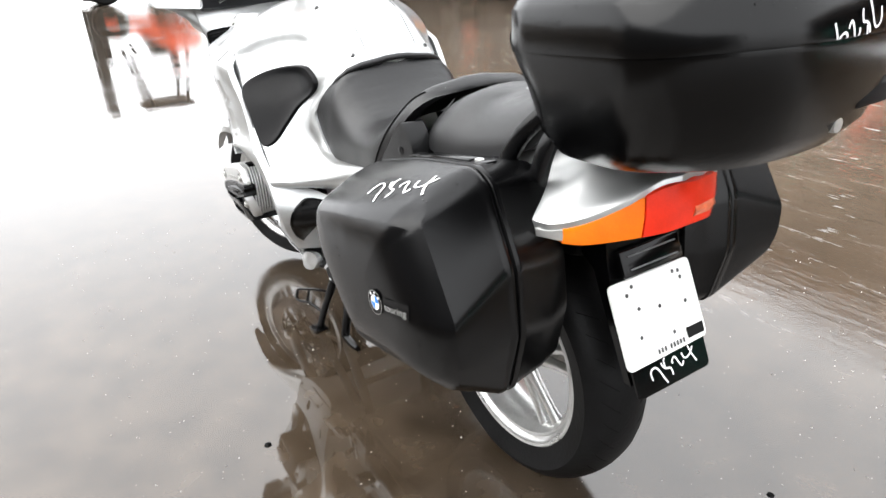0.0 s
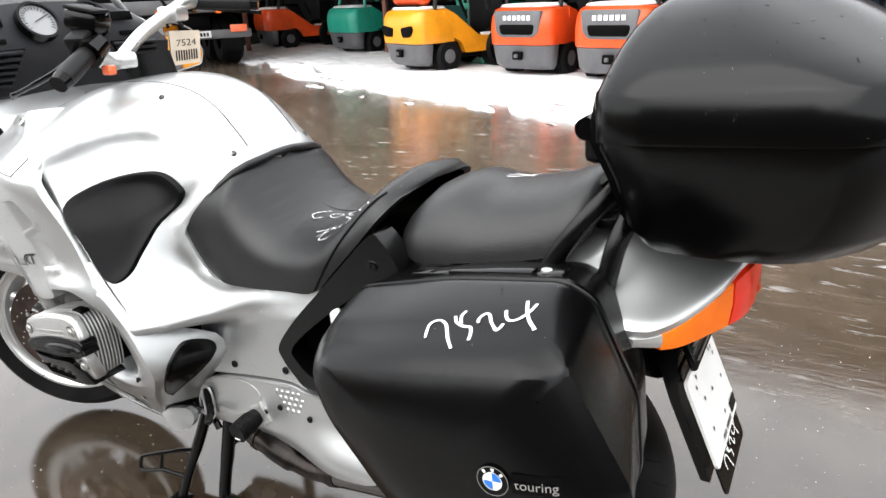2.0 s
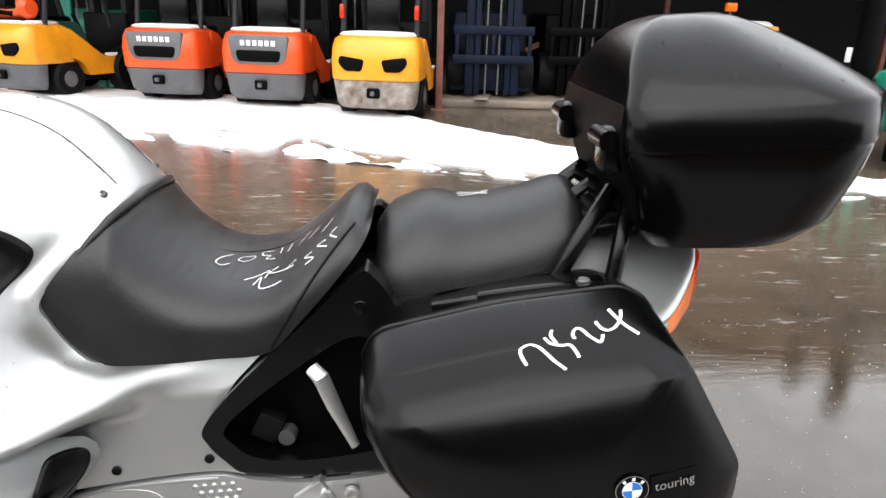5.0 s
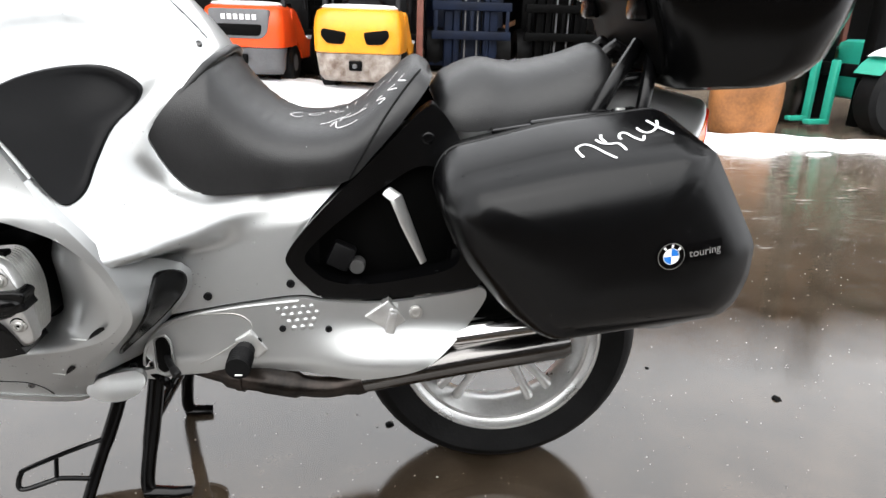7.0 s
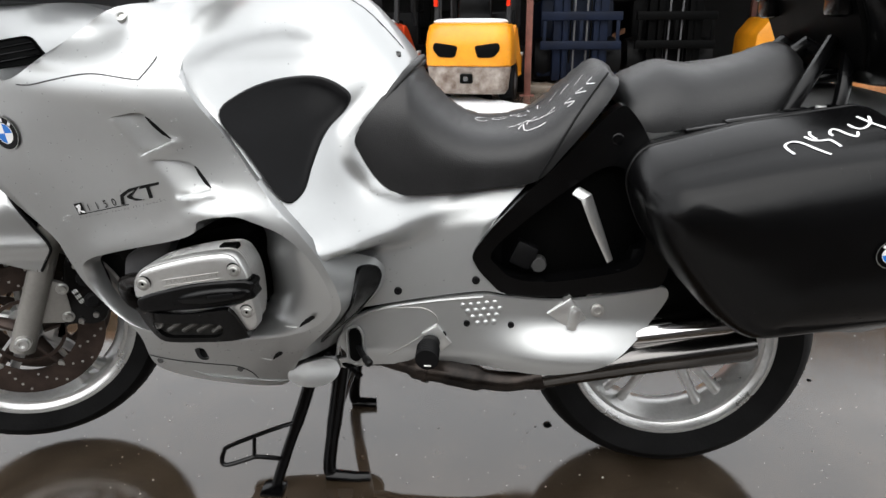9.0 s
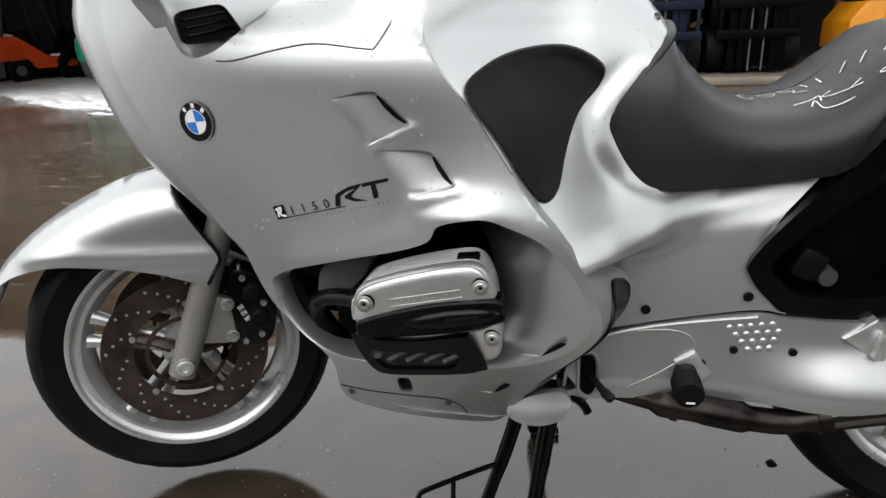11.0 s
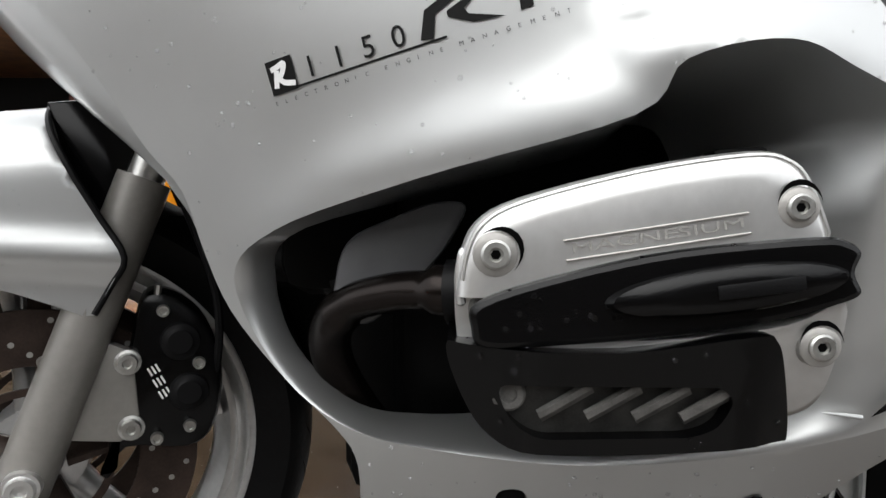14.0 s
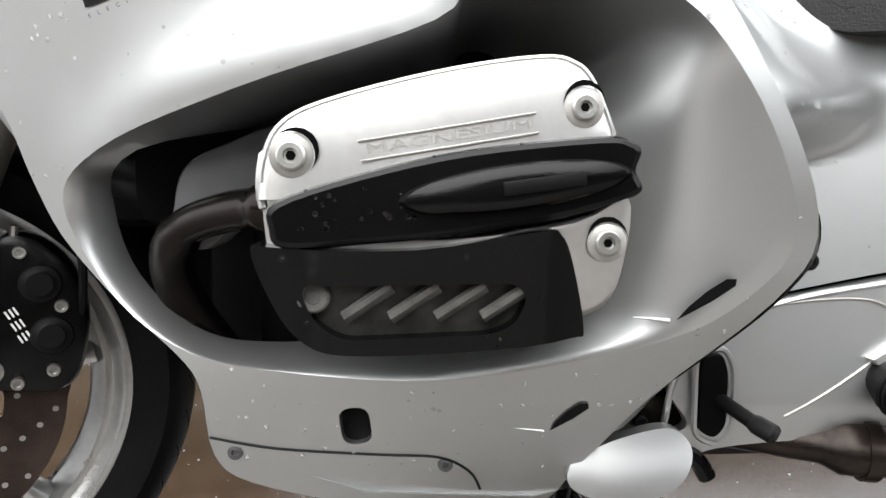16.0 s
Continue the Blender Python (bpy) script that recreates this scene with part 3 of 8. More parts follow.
def fairing(side):
    outline = curve(FAIRING, True, 4)
    rim, well = curve(RIM, True, 5), curve(WELL, True, 5)
    cut = [vent_loop(v, k) for v in VENTS for k in (0.972, 1.028)]
    slots = [rounded([(-0.280, 0.381), (-0.256, 0.384), (-0.253, 0.349), (-0.277, 0.346)], 0.013)]
    bm = shell(outline, w_fairing, (rim, *slots), 0.0068, cut, 0.018, (side,))
    # rolled edge of the cylinder opening, running in to the well
    loops = []
    for t in (0, 0.06, 0.16, 0.3, 0.5, 0.75, 1.0):
        loop = []
        for a, b in zip(rim, well):
            # sharp fold above, rolled lip below and in front, wide dish behind
            fold = smooth(0.54, 0.58, a[1]) * smooth(0.0, -0.06, a[0])
            k = mix(1 - (1 - t) ** 1.5, t, fold)
            x, z = mix(a[0], b[0], k), mix(a[1], b[1], k)
            w0 = w_fairing(a[0], a[1])
            deep = mix(0.20, w0 - 0.034, smooth(-0.35, -0.43, a[0]))
            loop.append((x, side * mix(w0, deep, t ** mix(1.6, 0.75, fold)), z))
        loops.append(loop)
    rings(loops, False, False, bm)
    bmesh.ops.remove_doubles(bm, verts=bm.verts, dist=0.0004)
    # rear-facing return towards the middle panel
    zs = sorted({q[1] for q in wing_edge()})
    rings([[(x, side * y, z) for x, y, z in (wing_wall(z, t) for z in zs)] for t in (0, 0.12, 0.4, 0.7, 1.0)], False, False, bm, close=False)
    return bm


for side in (-1, 1):
    panel = part("side_fairing", fairing(side), SILVER, bike, "silver painted side fairing beaded with rain", 50)
    # black outlet slots and lower slot
    for v in VENTS:
        b_, c_ = Vector(v[1]), Vector(v[2])
        pts = [b_.lerp(c_, t) for t in (0.12, 0.4, 0.7, 0.9)]
        loop = [(p.x - 0.003, p.y - 0.004) for p in pts] + [(p.x - 0.009 * k, p.y - 0.007 * k) for p, k in zip(pts[::-1], (0.7, 1.0, 1.0, 0.7))]
        part("outlet_slot", decal(loop, [tuple(range(len(loop)))], lambda u, v_, s=side: (u, s * (w_fairing(u, v_) + 0.0008), v_)), BLACK_MATT, panel, "black air outlet slot")
    part("slot_lining", plate(oval(-0.267, 0.365, 0.016, 0.024, 16), side * (w_fairing(-0.262, 0.366) - 0.018), side * 0.17, 0.001), BLACK_MATT, panel)
    for x0, z0, x1, z1 in ((-0.116, 0.365, -0.091, 0.390), (-0.042, 0.463, -0.008, 0.491)):
        d, n = Vector((x1 - x0, z1 - z0)), Vector((z0 - z1, x1 - x0)).normalized()
        pts = [Vector((x0, z0)) + d * t + n * k for t, k in ((0, 0), (0.25, 0.004), (0.6, 0.0062), (0.92, 0.0055), (1.04, 0.001), (0.98, -0.003), (0.6, -0.0030), (0.25, -0.0014))]
        part("slit", decal([(p.x, p.y) for p in pts], [tuple(range(len(pts)))], lambda u, v, s=side: (u, s * (w_fairing(u, v) + 0.0015), v)), BLACK_MATT, panel)
        part("slit_flute", tube([(x, side * (w_fairing(x, z) - 0.0006), z) for x, z in ((x0 - 0.030, z0 + 0.002), (x0 - 0.015, z0 + 0.0005), (x0 - 0.004, z0 - 0.001))], [0.0004, 0.0014, 0.0018], 8), SILVER, panel)


# front of the fairing, closing round to the middle
loops = []
for k in range(13):
    a = math.pi * k / 12
    row = []
    for z in np.linspace(0.56, 1.028, 18):
        xe = line(z, (0.56, -0.500), (0.605, -0.514), (0.685, -0.573), (0.805, -0.642), (0.95, -0.700), (1.0, -0.69))
        row.append((xe - 0.14 * math.sin(a) * smooth(0.5, 0.8, z), -(w_fairing(xe, z) - 0.003) * math.cos(a), z))
    loops.append(row)
part("front_fairing", rings(loops, False, False, close=False), SILVER, bike, "silver painted nose fairing")

# tank cover with the middle panel
TANK = curve([(0.158, 0.925), (0.145, 0.945), (0.11, 0.990), (0.06, 1.040), (0.0, 1.068), (-0.08, 1.080), (-0.18, 1.078), (-0.28, 1.062), (-0.36, 1.035)], n=8)
TANK += [Vector(p) for p in ((-0.36, 0.98), (-0.30, 0.92), (-0.22, 0.88), (-0.15, 0.80), (-0.07, 0.70), (-0.008, 0.62), (0.028, 0.56), (0.03, 0.47))]
TANK += curve([(0.055, 0.452), (0.105, 0.461), (0.194, 0.478), (0.294, 0.493), (0.340, 0.488)], n=6)
TANK += [Vector(p) for p in ((0.300, 0.545), (0.282, 0.580), (0.330, 0.650), (0.388, 0.712))]
TANK += curve([(0.386, 0.720), (0.311, 0.704), (0.212, 0.691), (0.136, 0.688), (0.096, 0.712), (0.063, 0.765), (0.058, 0.80), (0.106, 0.861), (0.150, 0.915)], n=6)
bm = shell(TANK, w_tank, step=0.009, lip=0.012, lines=[[(p.x, p.y - d) for p in TANK[4:56:2]] for d in (0.003, 0.010)] + [[(-0.06 + (x + 0.06) * k, 0.86 + (z - 0.86) * k) for x, z, _ in curve([(*p, 0) for p in PAD_ARCH], n=4)] for k in (1.0, 0.93, 0.86)])
part("tank_cover", bm, SILVER, bike, "silver tank cover and middle side panel", 50)

def top_z(x, y):
    """Height of the tank cover above (x, y)."""
    lo, hi = 0.78, line(x, *ZTOP)
    for _ in range(24):
        m = (lo + hi) / 2
        if w_tank(x, m) > abs(y):
            lo = m
        else:
            hi = m
    return lo


for s in (-1, 1):
    path = [(x, s * (0.075 + 0.02 * smooth(0.0, -0.25, x)), 0) for x in np.linspace(-0.22, 0.135, 24)]
    part("lid_seam", tube([(x, y, top_z(x, y) - 0.0004) for x, y, _ in path], 0.0011, 6), BLACK_MATT, bike)
    for x, z in ((0.128, 0.938), (-0.052, 1.045)):
        y = w_tank(x, z)
        n = Vector((0, s, 0.9)).normalized()
        bm = lathe([(0.0, 0.001), (0.003, 0.001), (0.0035, 0.003), (0.006, 0.002), (0.0065, -0.003)], 16, axis="z")
        part("screw", move(bm, Matrix.Translation((x, s * y, z)) @ n.to_track_quat("Z", "Y").to_matrix().to_4x4()), GREY_INK, bike)
    # rubber knee pads
    PAD = curve([(-0.148, 0.851), (-0.122, 0.884), (-0.072, 0.902), (-0.006, 0.903), (0.044, 0.876), (0.042, 0.848), (0.008, 0.808), (-0.010, 0.758), (-0.020, 0.715),
                 (-0.038, 0.700), (-0.062, 0.722), (-0.105, 0.790)], True, 5)
    cx, cz = -0.05, 0.81
    rows = []
    for k, out in ((1.0, -0.003), (0.995, 0.006), (0.97, 0.0105), (0.94, 0.0105), (0.86, 0.0078), (0.72, 0.0054), (0.5, 0.0042), (0.3, 0.0040), (0.1, 0.0042)):
        rows.append([(cx + (p.x - cx) * k, s * (w_tank(cx + (p.x - cx) * k, cz + (p.y - cz) * k) + out), cz + (p.y - cz) * k) for p in PAD])
    part("knee_pad", rings(rows, False, True), PAD_RUBBER, bike, "black rubber knee pad, dished in the middle")
    # rear-facing oval insert behind the fairing wing
    EDGE = curve([(0.404, 0.26), (0.428, 0.15), (0.460, 0.115), (0.50, 0.12), (0.535, 0.24), (0.556, 0.45), (0.560, 0.65), (0.547, 0.83), (0.525, 0.86), (0.494, 0.72), (0.440, 0.46), (0.407, 0.30)], True, 4)
    rows = []
    for k, d in ((1.0, -0.006), (1.0, 0.003), (0.965, 0.0045), (0.93, 0.003), (0.75, 0.003), (0.5, 0.003), (0.2, 0.003)):
        rows.append([(q[0] + d * 0.92, s * (q[1] + d * 0.38), q[2]) for q in (wing_wall(0.475 + (e.x - 0.475) * k, 0.40 + (e.y - 0.40) * k) for e in EDGE)])
    part("rear_insert", rings(rows), BLACK_TEX, bike, "black oval insert in the fairing wing")

# rain beads on the paint
DROP = bpy.data.materials.new("water_bead")
DROP.use_nodes = True
for key, value in (("Transmission Weight", 0.82), ("IOR", 1.33), ("Roughness", 0.02), ("Base Color", (0.9, 0.9, 0.9, 1))):
    DROP.node_tree.nodes["Principled BSDF"].inputs[key].default_value = value
CLEAR = bpy.data.materials.new("clear_water_drop")
CLEAR.use_nodes = True
for key, value in (("Transmission Weight", 1.0), ("IOR", 1.33), ("Roughness", 0.02), ("Base Color", (1, 1, 1, 1))):
    CLEAR.node_tree.nodes["Principled BSDF"].inputs[key].default_value = value
bm, rnd = bmesh.new(), random.Random(9)


def bead(p, n, r):
    q = n.to_track_quat("Z", "Y").to_matrix()
    rows = [[bm.verts.new(p + q @ Vector((r * math.cos(b) * c, r * math.sin(b) * c, r * h))) for b in (2 * math.pi * k / 7 for k in range(7))] for c, h in ((1.0, -0.05), (0.75, 0.38))]
    tip = bm.verts.new(p + q @ Vector((0, 0, r * 0.55)))
    for k in range(7):
        bm.faces.new((rows[0][k], rows[0][(k + 1) % 7], rows[1][(k + 1) % 7], rows[1][k]))
        bm.faces.new((rows[1][k], rows[1][(k + 1) % 7], tip))


skin = [Vector(p) for p in FAIRING]
for k in range(620):
    x, z = rnd.uniform(-0.64, 0.03), rnd.uniform(0.32, 0.98)
    if not inside((x, z), skin) or inside((x, z), RIM) or math.hypot((x + 0.262) / 0.018, (z - 0.366) / 0.028) < 1:
        continue
    g = Vector((w_fairing(x + 0.004, z) - w_fairing(x - 0.004, z), 0, w_fairing(x, z + 0.004) - w_fairing(x, z - 0.004))) / 0.008
    bead(Vector((x, -w_fairing(x, z), z)), Vector((-g.x, -1, -g.z)).normalized(), rnd.choice((0.0009, 0.0012, 0.0016, 0.0021)))
for k in range(160):
    x, z = rnd.uniform(-0.12, 0.36), rnd.uniform(0.5, 1.02)
    if inside((x, z), TANK):
        g = Vector((w_tank(x + 0.004, z) - w_tank(x - 0.004, z), 0, w_tank(x, z + 0.004) - w_tank(x, z - 0.004))) / 0.008
        bead(Vector((x, -w_tank(x, z), z)), Vector((-g.x, -1, -g.z)).normalized(), rnd.choice((0.0011, 0.0015, 0.0019)))
tagged(part("rain", bm, DROP, bike), kind="stuff")

# seam and screws low on the fairing
for s in (-1, 1):
    P = curve([(-0.384, 0.352, 0), (-0.33, 0.342, 0), (-0.25, 0.337, 0), (-0.20, 0.335, 0), (-0.175, 0.320, 0), (-0.165, 0.300, 0)], n=5)
    part("fairing_seam", tube([(p.x, s * (w_fairing(p.x, p.y) + 0.0002), p.y) for p in P], 0.0012, 5), BLACK_MATT, bike)
    for x, z in ((-0.365, 0.338), (-0.195, 0.328)):
        part("screw", lathe([(0.0, -s * -0.001), (0.0025, -s * -0.001), (0.003, s * 0.003), (0.0062, s * 0.002), (0.007, -s * 0.003)], 14, at=(x, s * w_fairing(x, z), z)), GREY_INK, bike)

# mirror panels, air inlets and shoulder of the fairing
MIRROR_TILT, MIRROR_TURN = -1.5, -10


def d_shape(s, k, x, dz=0.0):
    """Outline of a mirror: flat below and inside, rounded above and outside."""
    pts = rounded([(0.300, 1.036), (0.438, 1.050), (0.456, 1.085), (0.425, 1.150), (0.365, 1.174), (0.300, 1.178)], 0.014)
    return [(x, s * (0.375 + (p.x - 0.375) * k), 1.10 + (p.y - 1.10) * k + dz) for p in pts]


for s in (-1, 1):
    # seam under the shoulder of the fairing
    P = curve([(-0.49, 0.900), (-0.461, 0.900), (-0.394, 0.913), (-0.339, 0.919), (-0.272, 0.911), (-0.258, 0.914), (-0.240, 0.950), (-0.222, 1.0), (-0.212, 1.022)], n=4)
    part("shoulder_seam", tube([(p.x, s * (w_fairing(p.x, p.y) + 0.0002), p.y) for p in P], 0.0013, 5), GREY_INK, bike)
    x, z = -0.315, 1.006
    bm = lathe([(0.0, 0.002), (0.005, 0.002), (0.006, 0.005), (0.0095, 0.004), (0.010, -0.004)], 18, axis="z")
    part("screw", move(bm, Matrix.Translation((x, s * (w_fairing(x, z) + 0.001), z)) @ Vector((0, s, 0.8)).to_track_quat("Z", "Y").to_matrix().to_4x4()), STEEL, bike)
    # silver ledge between mirror, dashboard and tank, with the black inlet under it
    rows = []
    for z, plan in ((1.036, ((-0.62, 0.385), (-0.60, 0.330), (-0.582, 0.296), (-0.556, 0.150), (-0.54, 0.0))), (1.024, ((-0.612, 0.365), (-0.59, 0.322), (-0.574, 0.293), (-0.548, 0.150), (-0.50, 0.0))),
                    (0.998, ((-0.600, 0.335), (-0.575, 0.314), (-0.562, 0.296), (-0.528, 0.190), (-0.43, 0.08))), (0.975, ((-0.592, 0.325), (-0.570, 0.312), (-0.556, 0.297), (-0.526, 0.221), (-0.42, 0.10))),
                    (0.945, ((-0.590, 0.288), (-0.568, 0.294), (-0.553, 0.294), (-0.512, 0.222), (-0.41, 0.10))), (0.905, ((-0.590, 0.270), (-0.565, 0.280), (-0.548, 0.287), (-0.492, 0.214), (-0.40, 0.08))),
                    (0.86, ((-0.590, 0.250), (-0.565, 0.262), (-0.548, 0.270), (-0.48, 0.20), (-0.40, 0.06)))):
        rows.append([(p.x, s * p.y, z) for p in curve([(x, y, 0) for x, y in plan], n=6)])
    part("inner_ledge", rings(rows, False, False, close=False), SILVER, bike, "silver inner ledge below the dashboard", 60)
    TL, TR, BR, BL = Vector((-0.553, 0.297, 0.964)), Vector((-0.521, 0.222, 0.976)), Vector((-0.492, 0.222, 0.934)), Vector((-0.545, 0.292, 0.922))
    out = (TR - TL).cross(TL - BL).normalized()
    out = out if out.x > 0 else -out

    def on_inlet(u, v, d):
        q = TL.lerp(TR, u).lerp(BL.lerp(BR, u), 1 - v) + out * d
        return (q.x, s * q.y, q.z)
    ring = rounded([(-0.02, 0.0), (1.0, 0.0), (1.02, 1.0), (0.02, 1.0)], 0.22)
    inlet = part("air_inlet", rings([[on_inlet(0.5 + (p.x - 0.5) * k, 0.5 + (p.y - 0.5) * k, d) for p in ring] for k, d in ((1.06, 0.0), (1.04, 0.006), (0.97, 0.006), (0.93, 0.002))], False, True), INSIDE, bike, "black slatted air inlet")
    for k in range(3):
        part("inlet_slat", tube([on_inlet(u, 0.25 + 0.25 * k, 0.005) for u in (0.06, 0.5, 0.94)], 0.0020, 6), BLACK_GLOSS, inlet)
    # mirror housing growing out of the fairing's shoulder
    rows = [d_shape(s, 0.40, -0.69, -0.05), d_shape(s, 0.72, -0.665, -0.02), d_shape(s, 0.95, -0.615, -0.004), d_shape(s, 1.06, -0.575), d_shape(s, 1.07, -0.556), d_shape(s, 1.045, -0.550), d_shape(s, 0.985, -0.551), d_shape(s, 0.97, -0.556)]
    tilt = Matrix.Translation((-0.55, s * 0.375, 1.10)) @ Matrix.Rotation(math.radians(MIRROR_TILT), 4, "Y") @ Matrix.Rotation(math.radians(-s * MIRROR_TURN), 4, "Z") @ Matrix.Translation((0.55, -s * 0.375, -1.10))
    house = part("mirror", move(rings(rows), tilt), SILVER, bike, "silver mirror housing")
    part("mirror_glass", move(rings([d_shape(s, 0.965, -0.5535 + d) for d in (0, 0.003)]), tilt), MIRROR, house, "mirror glass")

# lettering on the side of the fairing
def on_fairing(ox, oz, tilt, lift=0.0012):
    c, s_ = math.cos(tilt), math.sin(tilt)
    return lambda u, v: (ox + u * c - v * s_, -(w_fairing(ox + u * c - v * s_, oz + u * s_ + v * c) + lift), oz + u * s_ + v * c)


TILT = math.atan2(0.049, 0.19)
spot = on_fairing(-0.434, 0.668, TILT)
part("script_square", decal([(0, 0), (0.019, 0), (0.019, 0.022), (0, 0.022)], [(0, 1, 2, 3)], spot), INK, bike)
part("script_initial", strokes([[(0.003, 0.016), (0.008, 0.017), (0.013, 0.018), (0.010, 0.012), (0.006, 0.010)], [(0.007, 0.015), (0.004, 0.004)], [(0.007, 0.010), (0.011, 0.006), (0.018, 0.004)]], 0.0035, on_fairing(-0.434, 0.668, TILT, 0.0016)), BADGE_WHITE, bike)
bm = bmesh.new()
for i, ch in enumerate("1150"):
    p, fc = lettering(ch, 0.014)
    decal(p, fc, on_fairing(-0.410 + 0.0195 * i, 0.6785 + 0.0050 * i, TILT), bm)
part("model_number", bm, INK, bike, "black model number lettering")
part("script_line", decal([(0.019, 0.0005), (0.120, 0.0005), (0.120, 0.0020), (0.019, 0.0020)], [(0, 1, 2, 3)], spot), INK, bike)
RT = ([(0.090, 0.004), (0.099, 0.003), (0.104, 0.018), (0.118, 0.024), (0.136, 0.027), (0.150, 0.033), (0.124, 0.031), (0.107, 0.026), (0.097, 0.022)],
      [(0.136, 0.027), (0.150, 0.033), (0.124, 0.017), (0.126, 0.013), (0.150, 0.006), (0.128, 0.007), (0.112, 0.014), (0.112, 0.018)],
      [(0.146, 0.027), (0.192, 0.029), (0.194, 0.034), (0.150, 0.033)], [(0.162, 0.029), (0.170, 0.029), (0.169, 0.008), (0.160, 0.007)])
bm = bmesh.new()
for poly in RT:
    poly = [(0.1040 + (u - 0.09) * 0.88, v * 0.94 - (u - 0.09) * 0.050) for u, v in poly]
    decal(poly, [tuple(range(len(poly)))], spot, bm)
part("model_letters", bm, INK, bike, "dark grey slanted model letters")
bm = bmesh.new()
for word, u in (("ELECTRONIC", 0.0), ("ENGINE", 0.078), ("MANAGEMENT", 0.126)):
    for i, ch in enumerate(word):
        p, fc = lettering(ch, 0.0028)
        decal([(u + i * 0.0072 + a, b - 0.0065) for a, b in p], fc, spot, bm)
part("small_lettering", bm, GREY_INK, bike)


def badge(cx, cz, r, surf, parent, side=-1):
    """A round badge: black rim, blue and white quarters."""
    def disc(r0, r1, a0, a1, lift, material, name, n=10):
        bm = bmesh.new()
        rows = [[surf(cx + r * math.cos(a), cz + r * math.sin(a), lift) for a in np.linspace(a0, a1, n)] for r in ((r0, r1) if r0 else (1e-4, r1))]
        rings(rows, False, False, bm, close=False)
        return part(name, bm, material, top or parent)

    top = None
    top = disc(0, r, 0, 2 * math.pi, 0.003, BLACK_GLOSS, "badge", 40)
    disc(r * 0.95, r, 0, 2 * math.pi, 0.0038, STEEL, "badge_rim", 40)
    disc(r * 0.57, r * 0.61, 0, 2 * math.pi, 0.0038, BADGE_WHITE, "badge_ring", 40)
    for k in range(4):
        disc(0, r * 0.57, k * math.pi / 2 + 0.1, (k + 1) * math.pi / 2 + 0.1, 0.0036, (BADGE_WHITE, BLUE)[(k + 1) % 2], "badge_quarter", 8)
    for k in (-1, 0, 1):
        a = math.pi / 2 - k * 0.75
        bm = bmesh.new()
        bm.faces.new([bm.verts.new(surf(cx + q * math.cos(a + d), cz + q * math.sin(a + d), 0.0042)) for q, d in ((r * 0.68, -0.13), (r * 0.9, -0.11), (r * 0.9, 0.11), (r * 0.68, 0.13))])
        part("badge_bar", bm, BADGE_WHITE, top)
    return top


badge(-0.542, 0.815, 0.030, lambda x, z, d: (x, -(w_fairing(x, z) + d), z), bike)

# ---- seats ----
def seat_part(outline, top, width, base, name, label, power=2.6):
    def w(x, z):
        zt, zb = line(x, *top), line(x, *base)
        q = max(0.0, min(1.0, (z - zb) / max(zt - zb, 1e-4)))
        return line(x, *width) * max(0.0, 1 - q ** power) ** (1 / 2.2)
    bm = shell(outline, w, step=0.010, lip=0.03)
    return part(name, bm, SEAT, bike, label, 60), w


RIDER = curve([(0.06, 0.765), (0.057, 0.800), (0.10, 0.860), (0.148, 0.917), (0.165, 0.903), (0.213, 0.846), (0.283, 0.808), (0.381, 0.820), (0.455, 0.878), (0.503, 0.920), (0.530, 0.918), (0.543, 0.895),
               (0.50, 0.835), (0.44, 0.765), (0.390, 0.716), (0.311, 0.702), (0.212, 0.689), (0.136, 0.686), (0.095, 0.710)], True, 5)
# the front edge stands at nearly full width under the tank's lip; only its top rolls over
RIDER_TOP = ((0.03, 0.930), (0.150, 0.9285), (0.158, 0.918)) + tuple((p.x, p.y + 0.0004) for p in RIDER if p.x > 0.160 and p.y > 0.80)[:40]
rider, w_rider = seat_part(RIDER, RIDER_TOP, ((0.05, 0.199), (0.10, 0.195), (0.14, 0.197), (0.3, 0.203), (0.42, 0.206), (0.55, 0.175)), ((0.05, 0.70), (0.14, 0.684), (0.3, 0.70), (0.39, 0.716), (0.55, 0.80)), "rider_seat", "black vinyl rider seat with white marker writing", 4.6)
# soft black lip along the rear edge of the tank cover, thickest over the top
LIP = ((0.066, 0.812, 0.0018), (0.082, 0.832, 0.0030), (0.102, 0.857, 0.0050), (0.122, 0.882, 0.0066), (0.140, 0.904, 0.0076), (0.150, 0.915, 0.0080), (0.157, 0.9215, 0.0080))
side = [((x + 0.004, -w_tank(x, z) + 0.002, z - 0.001), r) for x, z, r in LIP]
side += [((0.162, -0.03, 0.924), 0.008), ((0.163, 0.0, 0.925), 0.008)]
path = side + [((p[0], -p[1], p[2]), r) for p, r in side[-2::-1]]
part("tank_lip", tube([p for p, r in path], [r for p, r in path], 10), SEAT, bike, "black lip between tank and seat", 60)
PILLION_TOP = ((0.545, 0.865), (0.574, 0.898), (0.636, 0.922), (0.706, 0.915), (0.796, 0.932), (0.862, 0.955), (0.889, 0.942), (0.9, 0.91))
PILLION = curve([(0.548, 0.850), (0.555, 0.876), (0.574, 0.898), (0.636, 0.922), (0.706, 0.915), (0.796, 0.932), (0.862, 0.955), (0.889, 0.942), (0.894, 0.905), (0.868, 0.856), (0.784, 0.828), (0.688, 0.812), (0.590, 0.802)], True, 5)
PILLION_TOP = tuple((p.x, p.y + 0.0004) for p in PILLION[0:41])
